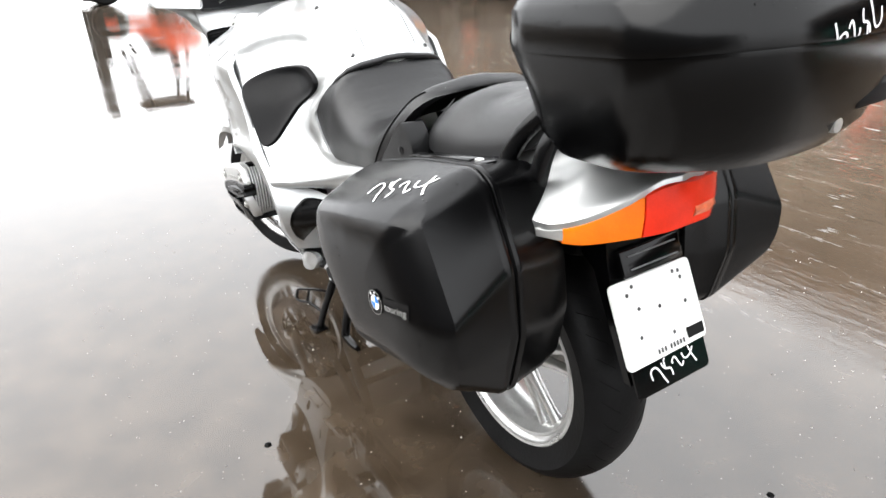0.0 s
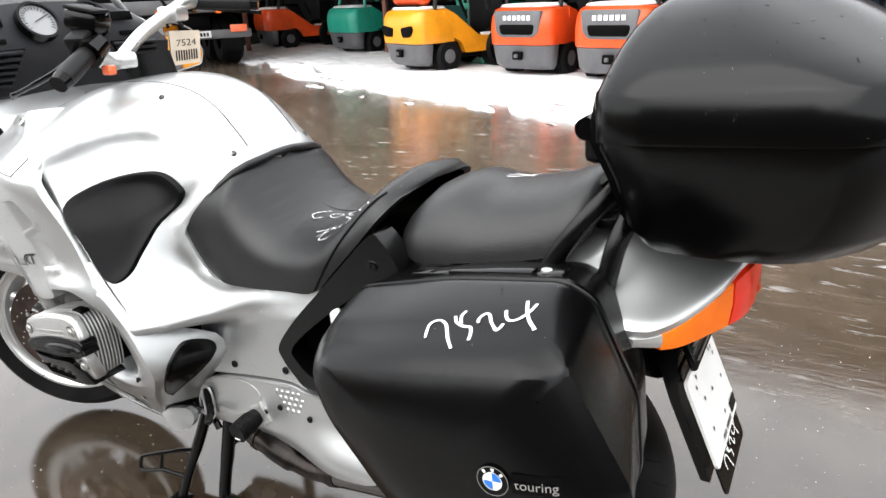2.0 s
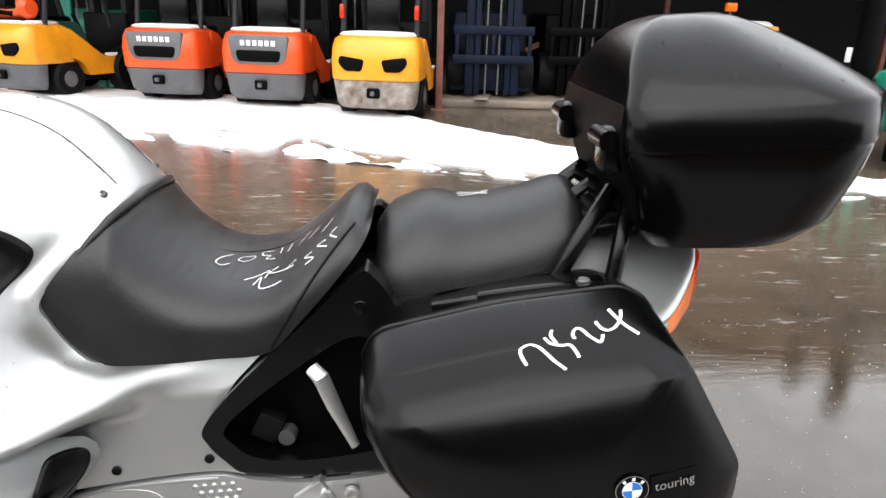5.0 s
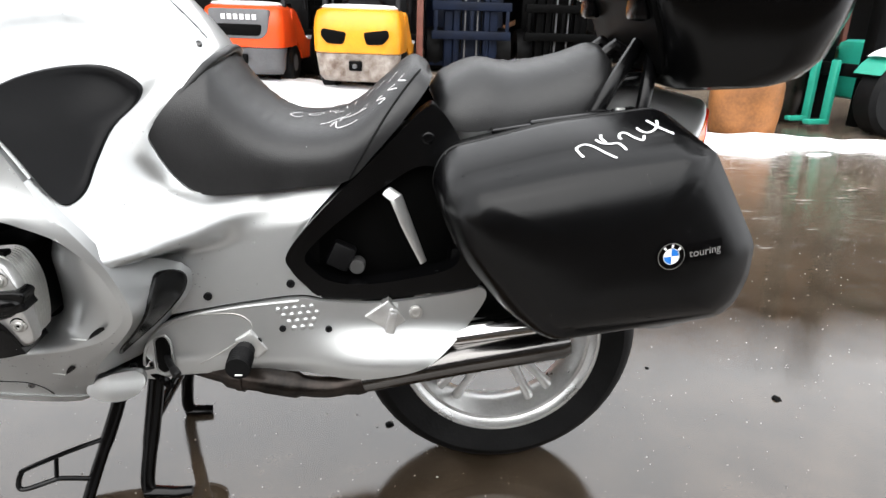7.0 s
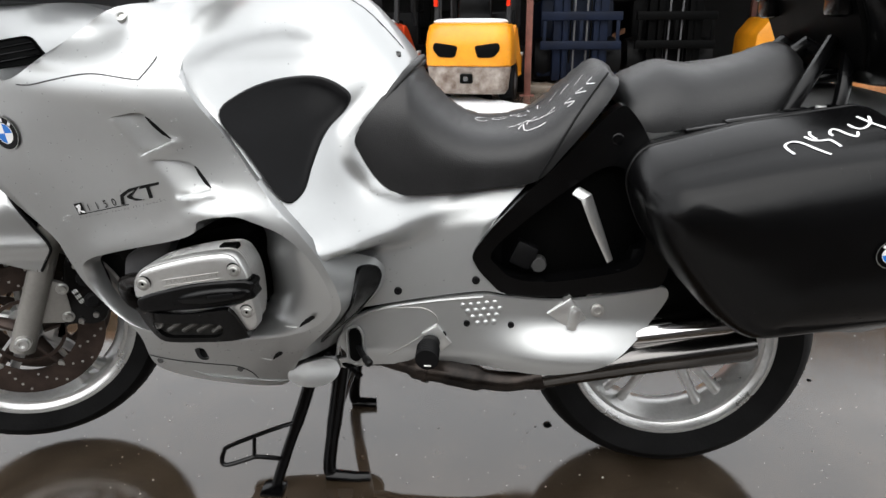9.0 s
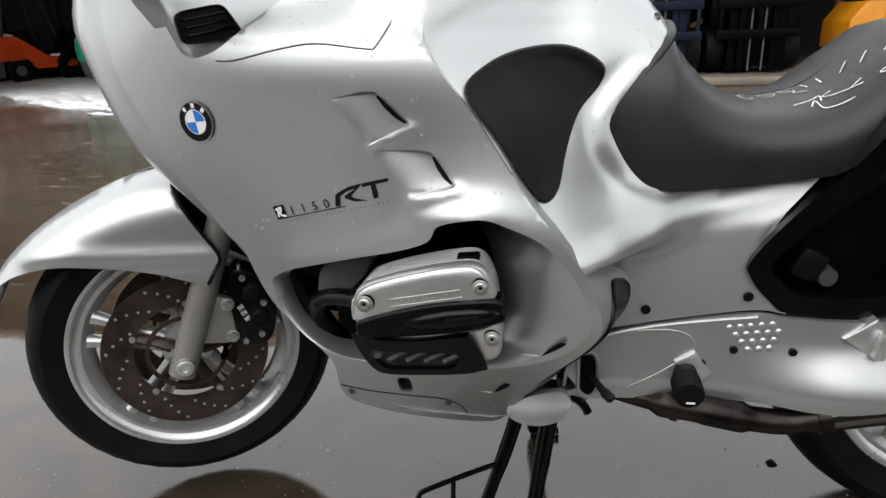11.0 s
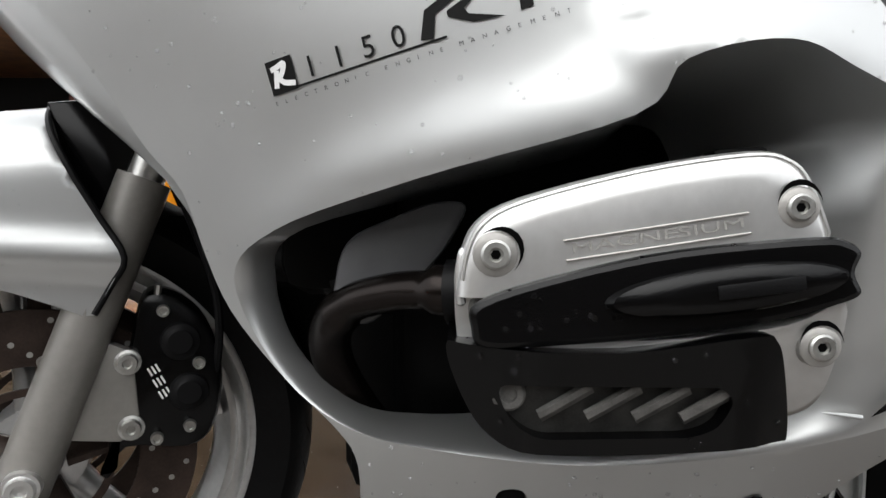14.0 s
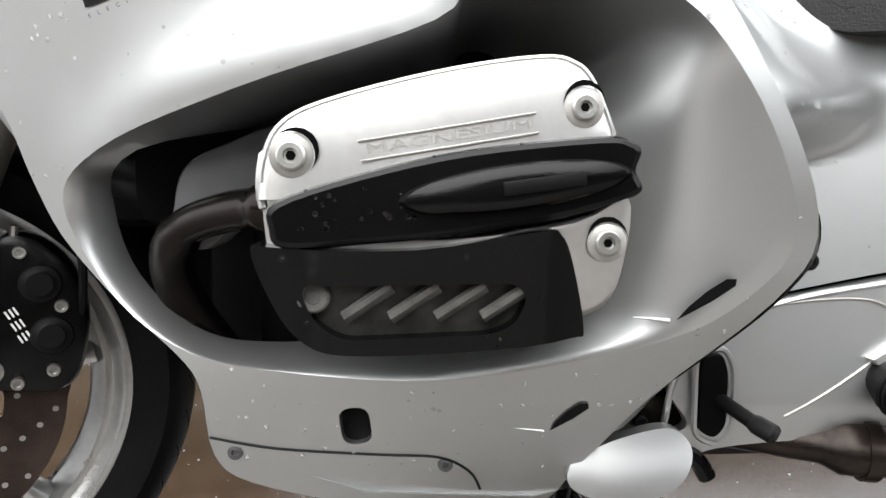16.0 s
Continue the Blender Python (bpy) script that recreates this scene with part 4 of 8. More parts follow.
pillion, w_pillion = seat_part(PILLION, PILLION_TOP, ((0.54, 0.15), (0.6, 0.172), (0.75, 0.160), (0.86, 0.142), (0.9, 0.11)), ((0.54, 0.79), (0.69, 0.80), (0.87, 0.84), (0.9, 0.87)), "pillion_seat", "black vinyl pillion seat, damp on top", 2.4)
for s in (-1, 1):
    P = curve([(0.395, 0.722, 0), (0.425, 0.775, 0), (0.462, 0.835, 0), (0.500, 0.885, 0), (0.520, 0.905, 0)], n=6)
    part("seat_piping", tube([(p.x, s * (w_rider(p.x, p.y) + 0.001), p.y) for p in P], 0.0022, 6), BLACK_MATT, rider)


def seat_height(x, y, w, top):
    lo, hi = 0.70, line(x, *top)
    for _ in range(22):
        m = (lo + hi) / 2
        lo, hi = (m, hi) if w(x, m) > abs(y) else (lo, m)
    return lo + 0.0012


def mark(lines, ox, oy, scale, turn, w, top, parent, width=0.005):
    c, s_ = math.cos(turn), math.sin(turn)

    def place(u, v):
        x, y = ox + scale * (u * c - v * s_), oy + scale * (u * s_ + v * c)
        return (x, y, seat_height(x, y, w, top))
    return part("marker_writing", strokes(lines, width, place), CHALK, parent, "white marker writing")


SEVEN = [[(0.11, 0.21), (0.08, 0.61), (0.18, 0.79), (0.36, 0.81), (0.52, 0.59), (0.67, 0.15), (0.83, -0.26)]]
FIVE = [[(0.92, 1.09), (0.84, 0.92), (0.88, 0.61)], [(0.69, 0.92), (0.77, 0.65), (0.95, 0.49), (1.12, 0.43), (1.18, 0.23), (1.19, -0.0)]]
TWO = [[(1.29, 0.58), (1.28, 0.74), (1.4, 0.9), (1.51, 0.82), (1.6, 0.52), (1.73, 0.25), (1.82, 0.32), (1.87, 0.46)]]
FOUR = [[(1.86, 0.93), (1.9, 0.7), (2.01, 0.55), (2.21, 0.59), (2.4, 0.8), (2.5, 1.0)], [(2.26, 1.14), (2.38, 0.64), (2.58, 0.1)]]
NUMBER = SEVEN + FIVE + TWO + FOUR
# two lines on the rider's seat, in hundredths of a metre
LINE_A = [[(29.5, -1.8), (28.0, -3.7), (27.6, -5.8), (28.9, -6.7), (29.9, -5.6)], [(33.2, -2.9), (31.5, -3.0), (31.1, -4.4), (32.7, -5.1), (33.8, -3.6), (33.2, -2.6)],
          [(36.8, -2.0), (34.9, -1.6), (35.1, -3.3), (36.6, -4.0), (36.1, -5.3), (37.8, -6.3)], [(38.2, -1.5), (38.4, -4.6)], [(40.2, -2.6), (39.9, -5.9)], [(43.6, -4.5), (42.0, -7.0)], [(45.6, -6.4), (44.0, -8.6)], [(48.0, -8.6), (46.4, -10.2)]]
LINE_B = [[(49.2, -13.0), (48.2, -13.7), (49.4, -15.3)], [(47.5, -14.0), (46.2, -14.0), (47.9, -15.7)], [(45.4, -14.5), (44.3, -14.8), (45.8, -16.1), (44.6, -16.4)], [(42.6, -13.0), (41.0, -13.6)],
          [(39.4, -10.9), (38.1, -11.9), (42.4, -14.3)], [(33.9, -12.2), (36.4, -11.6), (37.8, -10.9), (37.5, -13.0)], [(35.8, -14.2), (36.8, -12.4), (37.0, -15.3), (38.7, -16.0), (40.8, -16.2)]]
for lines in (LINE_A, LINE_B):
    mark(lines, 0.0, 0.0, 0.01, 0.0, w_rider, RIDER_TOP, rider, 0.18)
mark([[(0.0, 0.3), (0.8, 0.5), (1.6, 0.35)], [(0.1, -0.1), (0.9, 0.2), (1.7, 0.8)], [(0.2, 0.9), (0.9, 0.5), (1.6, 0.0)]], 0.685, 0.01, 0.035, 0.0, w_pillion, PILLION_TOP, pillion, 0.09)

# ---- black frame triangle behind the seat, lower side cover ----
def flat_w(x, z):
    return 0.203 + 0.006 * smooth(0.3, 0.6, x)


def w_cover(x, z):
    w = line(x, (-0.12, 0.20), (0.0, 0.197), (0.2, 0.203), (0.36, 0.212), (0.52, 0.217), (0.66, 0.21)) - 0.012 * smooth(0.37, 0.30, z) + 0.09 * max(0.0, min(0.11, 0.475 - z))
    return w + 0.030 * smooth(0.450, 0.362, z) * smooth(0.25, 0.44, x) * smooth(0.72, 0.60, x)


for s in (-1, 1):
    TRI = curve([(0.278, 0.576), (0.283, 0.545), (0.310, 0.512), (0.344, 0.488), (0.438, 0.486), (0.592, 0.506), (0.64, 0.52), (0.645, 0.60), (0.62, 0.72), (0.585, 0.802), (0.553, 0.846), (0.53, 0.85), (0.47, 0.79), (0.414, 0.732), (0.33, 0.645)], True, 4)
    HOLE = curve([(0.312, 0.575), (0.325, 0.545), (0.356, 0.522), (0.415, 0.516), (0.502, 0.528), (0.585, 0.552), (0.60, 0.60), (0.585, 0.68), (0.555, 0.735), (0.52, 0.745), (0.466, 0.713), (0.373, 0.638)], True, 4)
    tri = part("frame_cover", shell(TRI, flat_w, (HOLE,), 0.012, lip=0.05, sides=(s,)), BLACK_TEX, bike, "black plastic frame side cover")
    # added dark box fills the shaded gap between cover and pannier
    part("gap_shade", box((0.24, 0.09, 0.16), (0.70, s * 0.125, 0.50), 0.02), INSIDE, bike)
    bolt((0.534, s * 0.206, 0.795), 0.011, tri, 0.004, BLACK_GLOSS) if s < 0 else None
    # near-black backing stands for the shade in the cover's opening
    part("recess_shade", plate([(p.x, p.y) for p in curve([(0.30, 0.58), (0.33, 0.52), (0.42, 0.505), (0.62, 0.53), (0.62, 0.70), (0.55, 0.76), (0.46, 0.73)], True, 3)], s * 0.145, s * 0.12, 0.002), INSIDE, bike)
    part("rest_bracket", tube([(0.462, s * 0.235, 0.706), (0.478, s * 0.250, 0.698), (0.497, s * 0.252, 0.650), (0.528, s * 0.250, 0.578)], [0.011, 0.0125, 0.0115, 0.007], 10, flat=0.45), ALU, bike, "polished footrest bracket")
    part("fuse_block", box((0.045, 0.03, 0.05), (0.375, s * 0.165, 0.560), 0.006, turn=pose(0, 0, 0, 0, 25, 0)), BLACK_MATT, bike)
    part("fuse_cap", lathe([(0, -0.012), (0.014, -0.012), (0.016, -0.006), (0.016, 0.01)], 18, at=(0.405, s * 0.165, 0.540)), GREY_INK, bike)
    COVER = curve([(-0.055, 0.330), (0.0, 0.335), (0.020, 0.345), (0.002, 0.375), (0.012, 0.400), (0.047, 0.436), (0.105, 0.457)], n=5) + curve([(0.194, 0.474), (0.294, 0.489), (0.344, 0.484), (0.45, 0.482), (0.592, 0.502), (0.640, 0.512), (0.652, 0.493), (0.632, 0.455), (0.597, 0.412), (0.531, 0.362),
                   (0.45, 0.340), (0.38, 0.335), (0.30, 0.338), (0.15, 0.330), (0.06, 0.322), (0.02, 0.312), (-0.03, 0.318)], n=5)
    cover = part("side_cover", shell(COVER, w_cover, step=0.010, lip=0.012, sides=(s,)), SILVER, bike, "silver lower side cover with raised dots")
    for r_, count in enumerate((5, 5, 4, 3)):
        for k in range(count):
            x = 0.257 + 0.0158 * k + 0.0100 * r_
            z = 0.4635 - 0.0118 * r_ + 0.0022 * k
            part("raised_dot", lathe([(0, -0.0024), (0.0032, -0.0021), (0.0054, -0.0011), (0.0066, 0.001)], 10, at=(x, s * w_cover(x, z), z)) if s < 0 else lathe([(0, 0.0045), (0.0045, 0.003), (0.0062, -0.001)], 10, at=(x, s * w_cover(x, z), z)), SILVER, cover)
    for x, z in ((0.127, 0.488), (0.282, 0.515)):
        bolt((x, s * (w_tank(x, z) + 0.001), z), 0.008, cover, 0.003, BLACK_MATT) if s < 0 else None
    for x, z in ((0.265, 0.428), (0.352, 0.430), (0.218, 0.402), (-0.022, 0.347)):
        bolt((x, s * (w_cover(x, z) + 0.001), z), 0.0065, cover, 0.003, BLACK_MATT) if s < 0 else None
    if s < 0:
        dia = [(0.421, 0.457), (0.465, 0.492), (0.498, 0.448), (0.468, 0.424)]
        part("rest_mount", plate(dia, -(w_cover(0.46, 0.455) + 0.006), -0.2, 0.004), ALU, cover, "cast footrest mount")
        part("mount_pin", box((0.018, 0.02, 0.045), (0.472, -0.232, 0.452), 0.004, turn=pose(0, 0, 0, 0, 12, 0)), ALU, cover)
        bolt((0.517, -0.224, 0.467), 0.013, cover, 0.005, ALU_DULL)
    # rolled upper edge and curved raised line on the cover
    P = curve([(-0.004, 0.352, 0), (0.0, 0.378, 0), (0.012, 0.403, 0), (0.047, 0.437, 0), (0.105, 0.458, 0), (0.194, 0.474, 0), (0.294, 0.488, 0)], n=5)
    part("cover_edge", tube([(p.x + 0.003, s * (w_cover(p.x, p.y) - 0.0005), p.y - 0.004) for p in P], 0.0032, 8), SILVER, cover)
    P = curve([(0.005, 0.385, 0), (0.03, 0.425, 0), (0.085, 0.448, 0), (0.16, 0.456, 0), (0.195, 0.448, 0), (0.205, 0.425, 0), (0.165, 0.390, 0), (0.105, 0.352, 0)], n=5)
    part("cover_line", tube([(p.x, s * (w_cover(p.x, p.y) + 0.0005), p.y) for p in P], 0.0013, 5), ALU_DULL, cover)
    FLAP = curve([(-0.086, 0.334), (-0.096, 0.316), (-0.082, 0.304), (-0.036, 0.300), (-0.002, 0.312), (0.010, 0.336), (-0.008, 0.354), (-0.05, 0.350)], True, 5)
    part("fairing_flap", shell(FLAP, lambda x, z: 0.243 + 0.014 * smooth(0.36, 0.305, z) - 0.012 * smooth(-0.05, 0.03, x) - 0.010 * smooth(-0.06, -0.10, x), step=0.010, lip=0.014, sides=(s,)), SILVER, bike, "silver lower fairing flap")

# ---- panniers ----
SEAM = [(0.558, 0.792), (0.73, 0.838), (0.905, 0.866), (0.945, 0.845), (1.010, 0.715), (1.022, 0.60), (0.990, 0.462), (0.74, 0.478), (0.655, 0.545), (0.562, 0.660), (0.535, 0.740)]
# widest line of the lid and the rim of its flat face: x, z, distance out
MIDL = [(0.572, 0.768, 0.376), (0.740, 0.812, 0.376), (0.912, 0.842, 0.376), (0.955, 0.822, 0.414), (1.044, 0.674, 0.416), (1.045, 0.612, 0.414), (1.028, 0.548, 0.406), (0.725, 0.503, 0.4165), (0.656, 0.550, 0.400), (0.570, 0.655, 0.390), (0.545, 0.726, 0.385)]
FACE = [(0.604, 0.742, 0.440), (0.746, 0.776, 0.443), (0.912, 0.812, 0.440), (0.944, 0.811, 0.426), (1.031, 0.671, 0.427), (1.030, 0.625, 0.428), (1.010, 0.566, 0.428), (0.738, 0.530, 0.440), (0.690, 0.568, 0.442), (0.606, 0.662, 0.441), (0.590, 0.708, 0.440)]
CORNER = [0.05, 0.04, 0.03, 0.012, 0.016, 0.02, 0.035, 0.05, 0.05, 0.05, 0.05]


def pannier(s):
    seam = rounded(SEAM, CORNER)
    deep = 1.0 if s < 0 else 0.90

    def out(ring):
        """The rounded ring with its depth carried along."""
        flat, deps = rounded(ring, CORNER), [p[2] for p in ring]
        return [Vector((q.x, q.y, mix(deps[i // 5], deps[i // 5 - 1], 0.4 * (1 - i % 5 / 2)) if i % 5 < 2 else mix(deps[i // 5], deps[(i // 5 + 1) % len(deps)], 0.2 * (i % 5 - 2)))) for i, q in enumerate(flat)]

    midl, face = out(MIDL), out(FACE)
    seam3 = [Vector((p.x, p.y, 0.294)) for p in seam]
    mid_c = Vector((0.82, 0.66, 0.466))

    def lp(poly, y, k=1.0):
        c = Vector((0.79, 0.66))
        return [(c.x + (p.x - c.x) * k, s * (0.15 + (y - 0.15) * deep), c.y + (p.y - c.y) * k) for p in poly]

    def lp3(ring):
        return [(p.x, s * (0.15 + (p.z - 0.15) * deep), p.y) for p in ring]

    def lerp(a, b, t):
        return [p.lerp(q, t) for p, q in zip(a, b)]

    def dome(t):
        return [Vector((mix(p.x, mid_c.x, t), mix(p.y, mid_c.y, t), mix(p.z, mid_c.z, 1 - (1 - t) ** 3.6))) for p in face]

    def bulged(a, b, t):
        """Between two rings, bowed outwards a little."""
        return [p.lerp(q, t) + Vector((0, 0, 0.010 * 4 * t * (1 - t) * smooth(0.93, 0.88, p.x))) for p, q in zip(a, b)]

    body = part("pannier", rings([lp(seam, 0.150, 0.80), lp(seam, 0.155, 0.90), lp(seam, 0.20, 0.955), lp(seam, 0.262, 0.99), lp(seam, 0.266, 1.004), lp(seam, 0.274, 1.004), lp(seam, 0.277, 0.985)]), BLACK_TEX, bike, "black plastic pannier with scuffed lid", 35)
    lid = part("pannier_lid", rings([lp(seam, 0.2775, 0.985), lp(seam, 0.280, 1.0), lp(seam, 0.288, 1.004), lp3(seam3), lp3(bulged(seam3, midl, 0.05)), lp3(bulged(seam3, midl, 0.3)), lp3(bulged(seam3, midl, 0.6)), lp3(bulged(seam3, midl, 0.85)), lp3(bulged(seam3, midl, 0.96)), lp3(midl),
                                     lp3(bulged(midl, face, 0.25)), lp3(bulged(midl, face, 0.5)), lp3(bulged(midl, face, 0.75)), lp3(face), lp3(dome(0.03)), lp3(dome(0.07)), lp3(dome(0.12)), lp3(dome(0.18)), lp3(dome(0.26)), lp3(dome(0.36)), lp3(dome(0.5)), lp3(dome(0.7)), lp3(dome(0.9))]), BLACK_TEX, body, "black textured pannier lid", 50)
    part("pannier_handle", box((0.14, 0.028, 0.014), (0.775, s * 0.235, 0.838), 0.005, turn=pose(0, 0, 0, 0, -9, 0)), BLACK_GLOSS, body)
    for x in (0.66, 0.69, 0.87):
        part("latch", box((0.04, 0.03, 0.010), (x, s * 0.235, 0.817 + (x - 0.66) * 0.17), 0.003, turn=pose(0, 0, 0, 0, -9, 0)), BLACK_GLOSS, body)
    part("lock", lathe([(0, 0.006), (0.008, 0.006), (0.009, 0.0)], 16, axis="z", at=(0.862, s * 0.238, 0.853)), STEEL, body)
    if s < 0:
        reach = near_side(lid)

        def surf(x, z, d):
            return (x, -(reach(x, z, 0.44) + d), z)
        c, sn = math.cos(0.13), math.sin(0.13)

        def at(u, v, d=0.0022):
            return surf(0.905 + u * c - v * sn, 0.675 + u * sn + v * c, d)
        badge(0.886, 0.672, 0.021, surf, body)
        part("name_plate", decal([(0.005, -0.014), (0.066, -0.013), (0.066, 0.013), (0.005, 0.014)], [(0, 1, 2, 3)], lambda u, v: at(u, v, 0.0025)), BLACK_GLOSS, body)
        p, fc = lettering("touring", 0.0125)
        wd = max(q[0] for q in p)
        part("lettering", decal([(0.009 + a / wd * 0.053, b - 0.006) for a, b in p], fc, lambda u, v: at(u, v, 0.0035)), WHEEL, body, "pale grey word in small letters")
        # marker number on the sloping face
        def slope(u, v):
            x, z = 0.7527 + 0.0582 * u + -0.0100 * v, 0.8002 + 0.0144 * u + 0.0169 * v
            return (x, -(reach(x, z, 0.37) + 0.0012), z + 0.0008)
        part("marker_writing", strokes(NUMBER, 0.075, slope), CHALK, body, "white marker number")
    return body


for s in (-1, 1):
    pannier(s)

# ---- tail, lamps, rack, plate ----
def tail_half(x):
    return line(x, (0.56, 0.135), (0.7, 0.165), (0.85, 0.195), (0.96, 0.213), (1.0, 0.205), (1.045, 0.155), (1.09, 0.085), (1.112, 0.02))


def tail_edge(y):
    return line(abs(y), (0.0, 0.846), (0.06, 0.843), (0.11, 0.815), (0.16, 0.788), (0.2, 0.776), (0.215, 0.776))


bm = bmesh.new()
rows = []
for x in [*np.linspace(0.56, 0.98, 16), *np.linspace(1.0, 1.11, 12)]:
    h, row = tail_half(x), []
    for k in np.linspace(-1, 1, 33):
        y = h * math.sin(k * math.pi / 2)
        ridge = line(x, (0.56, 0.83), (0.75, 0.862), (0.9, 0.882), (1.0, 0.876), (1.115, 0.85))
        a = abs(y) / max(h, 1e-3)
        z = mix(ridge, mix(0.80, tail_edge(y), smooth(0.6, 0.98, x)), a ** 1.7)
        z -= 0.020 * math.sin(math.pi * min(1, max(0, (a - 0.35) / 0.6))) * smooth(0.8, 0.95, x) * smooth(1.11, 1.0, x)
        row.append((x, y, z))
    low = [(x, y * 0.985, z - mix(0.06, 0.012, smooth(0.95, 1.0, x))) for x, y, z in row]
    rows.append([row, low])
rings([[*r, *reversed(q)] for r, q in rows], bm=bm)
part("tail_cowl", bm, SILVER, bike, "silver tail cowl under the luggage rack", 40)


def band(a0, a1, top, low, out, n=24):
    """A lens wrapping round the tail from one side angle to another."""
    loops = []
    for k in np.linspace(a0, a1, n):
        y = k
        x = line(abs(y), (0.0, 1.116), (0.06, 1.104), (0.12, 1.066), (0.165, 1.034), (0.195, 1.008), (0.214, 0.980))
        t, b = tail_edge(y) - 0.004 + top, line(abs(y), (0, 0.758), (0.06, 0.752), (0.16, 0.737), (0.21, 0.744)) + low
        loops.append([(x - 0.03, y * 0.93, t), (x + out * 0.6, y * (1 + out), t - 0.004), (x + out, y * (1 + out), mix(t, b, 0.5)), (x + out * 0.4, y, b + 0.003), (x - 0.035, y * 0.93, b)])
    return rings(loops)


lamp = part("tail_lamp", band(-0.085, 0.085, -0.002, 0, 0.006), RED, bike, "red tail lamp lens")
part("reflector", band(0.0, 0.075, -0.045, 0.012, 0.008), REDPALE, lamp, "lighter red reflector")
for s in (-1, 1):
    part("indicator", band(s * 0.087, s * 0.188, -0.003, 0, 0.005), AMBER, bike, "amber turn signal lens")
    part("lamp_surround", band(s * 0.188, s * 0.214, -0.004, 0.004, 0.004, 8), ALU, bike)
    for x0, z0, x1, z1 in ((0.825, 0.806, 0.928, 0.958), (0.925, 0.812, 0.958, 0.945)):
        path = curve([(x0, s * 0.165, z0), (mix(x0, x1, 0.5) - 0.004, s * 0.150, mix(z0, z1, 0.55)), (x1, s * 0.10, z1)], n=6)
        part("rack_strut", tube(path, 0.0165, 12, flat=0.75), BLACK_TEX, bike)
part("luggage_rack", box((0.27, 0.20, 0.018), (1.02, 0, 0.905), 0.006, turn=pose(0, 0, 0, 0, -8, 0)), BLACK_TEX, bike)
for y in (-0.05, 0.05):
    part("rack_arm", tube([(0.88, y, 0.935), (0.90, y, 0.955), (0.95, y, 0.93)], 0.012, 8), BLACK_TEX, bike)
part("rack_latch", box((0.05, 0.05, 0.02), (1.14, -0.03, 0.895), 0.005), BLACK_GLOSS, bike)
# under-tail and plate holder
part("rear_mudguard", rings([[(0.93, -0.09, 0.79), (0.93, 0.09, 0.79), (0.93, 0.09, 0.70), (0.93, -0.09, 0.70)], [(1.02, -0.095, 0.75), (1.02, 0.095, 0.75), (1.00, 0.095, 0.66), (1.00, -0.095, 0.66)], [(1.035, -0.09, 0.60), (1.035, 0.09, 0.60), (1.02, 0.09, 0.60), (1.02, -0.09, 0.60)],
                             [(1.095, -0.085, 0.46), (1.095, 0.085, 0.46), (1.08, 0.085, 0.46), (1.08, -0.085, 0.46)]]), BLACK_GLOSS, bike, "black rear mudguard and plate holder")
# the plate leans back at the foot
PL = Matrix.Translation((1.072, 0, 0.575)) @ Matrix.Rotation(radians(-114), 4, "Y")


def on_plate(u, v, d=0.004):
    """u across (towards the right side of the machine), v up the plate."""
    return PL @ Vector((v, u, 0)) + (PL.to_3x3() @ Vector((0, 0, 1))) * -d


bm = bmesh.new()
o = rounded([(-0.106, -0.080), (0.100, -0.077), (0.098, 0.076), (-0.106, 0.076)], 0.012)
rings([[on_plate(p.x, p.y, -0.001) for p in o], [on_plate(p.x, p.y, 0.004) for p in o]], bm=bm)
show_plate = part("show_plate", bm, WHITE, bike, "white blank plate with screw holes and bars of small print")
bm = bmesh.new()
rings([[on_plate(p.x, p.y, -0.006) for p in rounded([(-0.095, -0.135), (0.095, -0.135), (0.095, 0.095), (-0.095, 0.095)], 0.012)], [on_plate(p.x, p.y, -0.002) for p in rounded([(-0.095, -0.135), (0.095, -0.135), (0.095, 0.095), (-0.095, 0.095)], 0.012)]], bm=bm)
back = part("plate_backing", bm, BLACK_GLOSS, bike)
part("marker_writing", strokes([[((u - 1.25) * 0.047, -0.119 + v * 0.033) for u, v in ln] for ln in NUMBER], 0.0034, lambda u, v: on_plate(u, v, -0.0005)), CHALK, back, "white marker number")
for u, v in ((-0.07, 0.05), (-0.055, 0.062), (0.05, 0.06), (0.066, 0.045), (0.064, 0.058), (-0.05, 0.02), (0.0, 0.01), (0.065, 0.0), (-0.06, -0.03), (0.02, -0.045)):
    part("screw_hole", decal(oval(u, v, 0.004, 0.004, 10), [tuple(range(10))], lambda a, b: on_plate(a, b, 0.005)), GREY_INK, show_plate)
bm = bmesh.new()
for k in range(8):
    u = -0.030 + k * 0.0085 + (0.006 if k > 2 else 0)
    decal([(u, -0.071), (u + 0.005, -0.071), (u + 0.005, -0.062), (u, -0.062)], [(0, 1, 2, 3)], lambda a, b: on_plate(a, b, 0.005), bm)
part("small_print", bm, GREY_INK, show_plate)
part("sticker", decal([(0.05, -0.068), (0.094, -0.068), (0.094, -0.048), (0.05, -0.048)], [(0, 1, 2, 3)], lambda a, b: on_plate(a, b, 0.0055)), INK, show_plate)

bm = box((0.05, 0.15, 0.012), (0, 0, 0), 0.004)
lamp_ = part("plate_lamp", move(bm, PL @ Matrix.Translation((0.105, 0.0, -0.012))), BLACK_GLOSS, bike, "black plate lamp housing")
for d in (-0.012, 0.012):
    part("lamp_edge", move(box((0.003, 0.12, 0.003), (0, 0, 0), 0.0008), PL @ Matrix.Translation((0.105 + d, 0.0, -0.0195))), GREY_PAINT, lamp_)

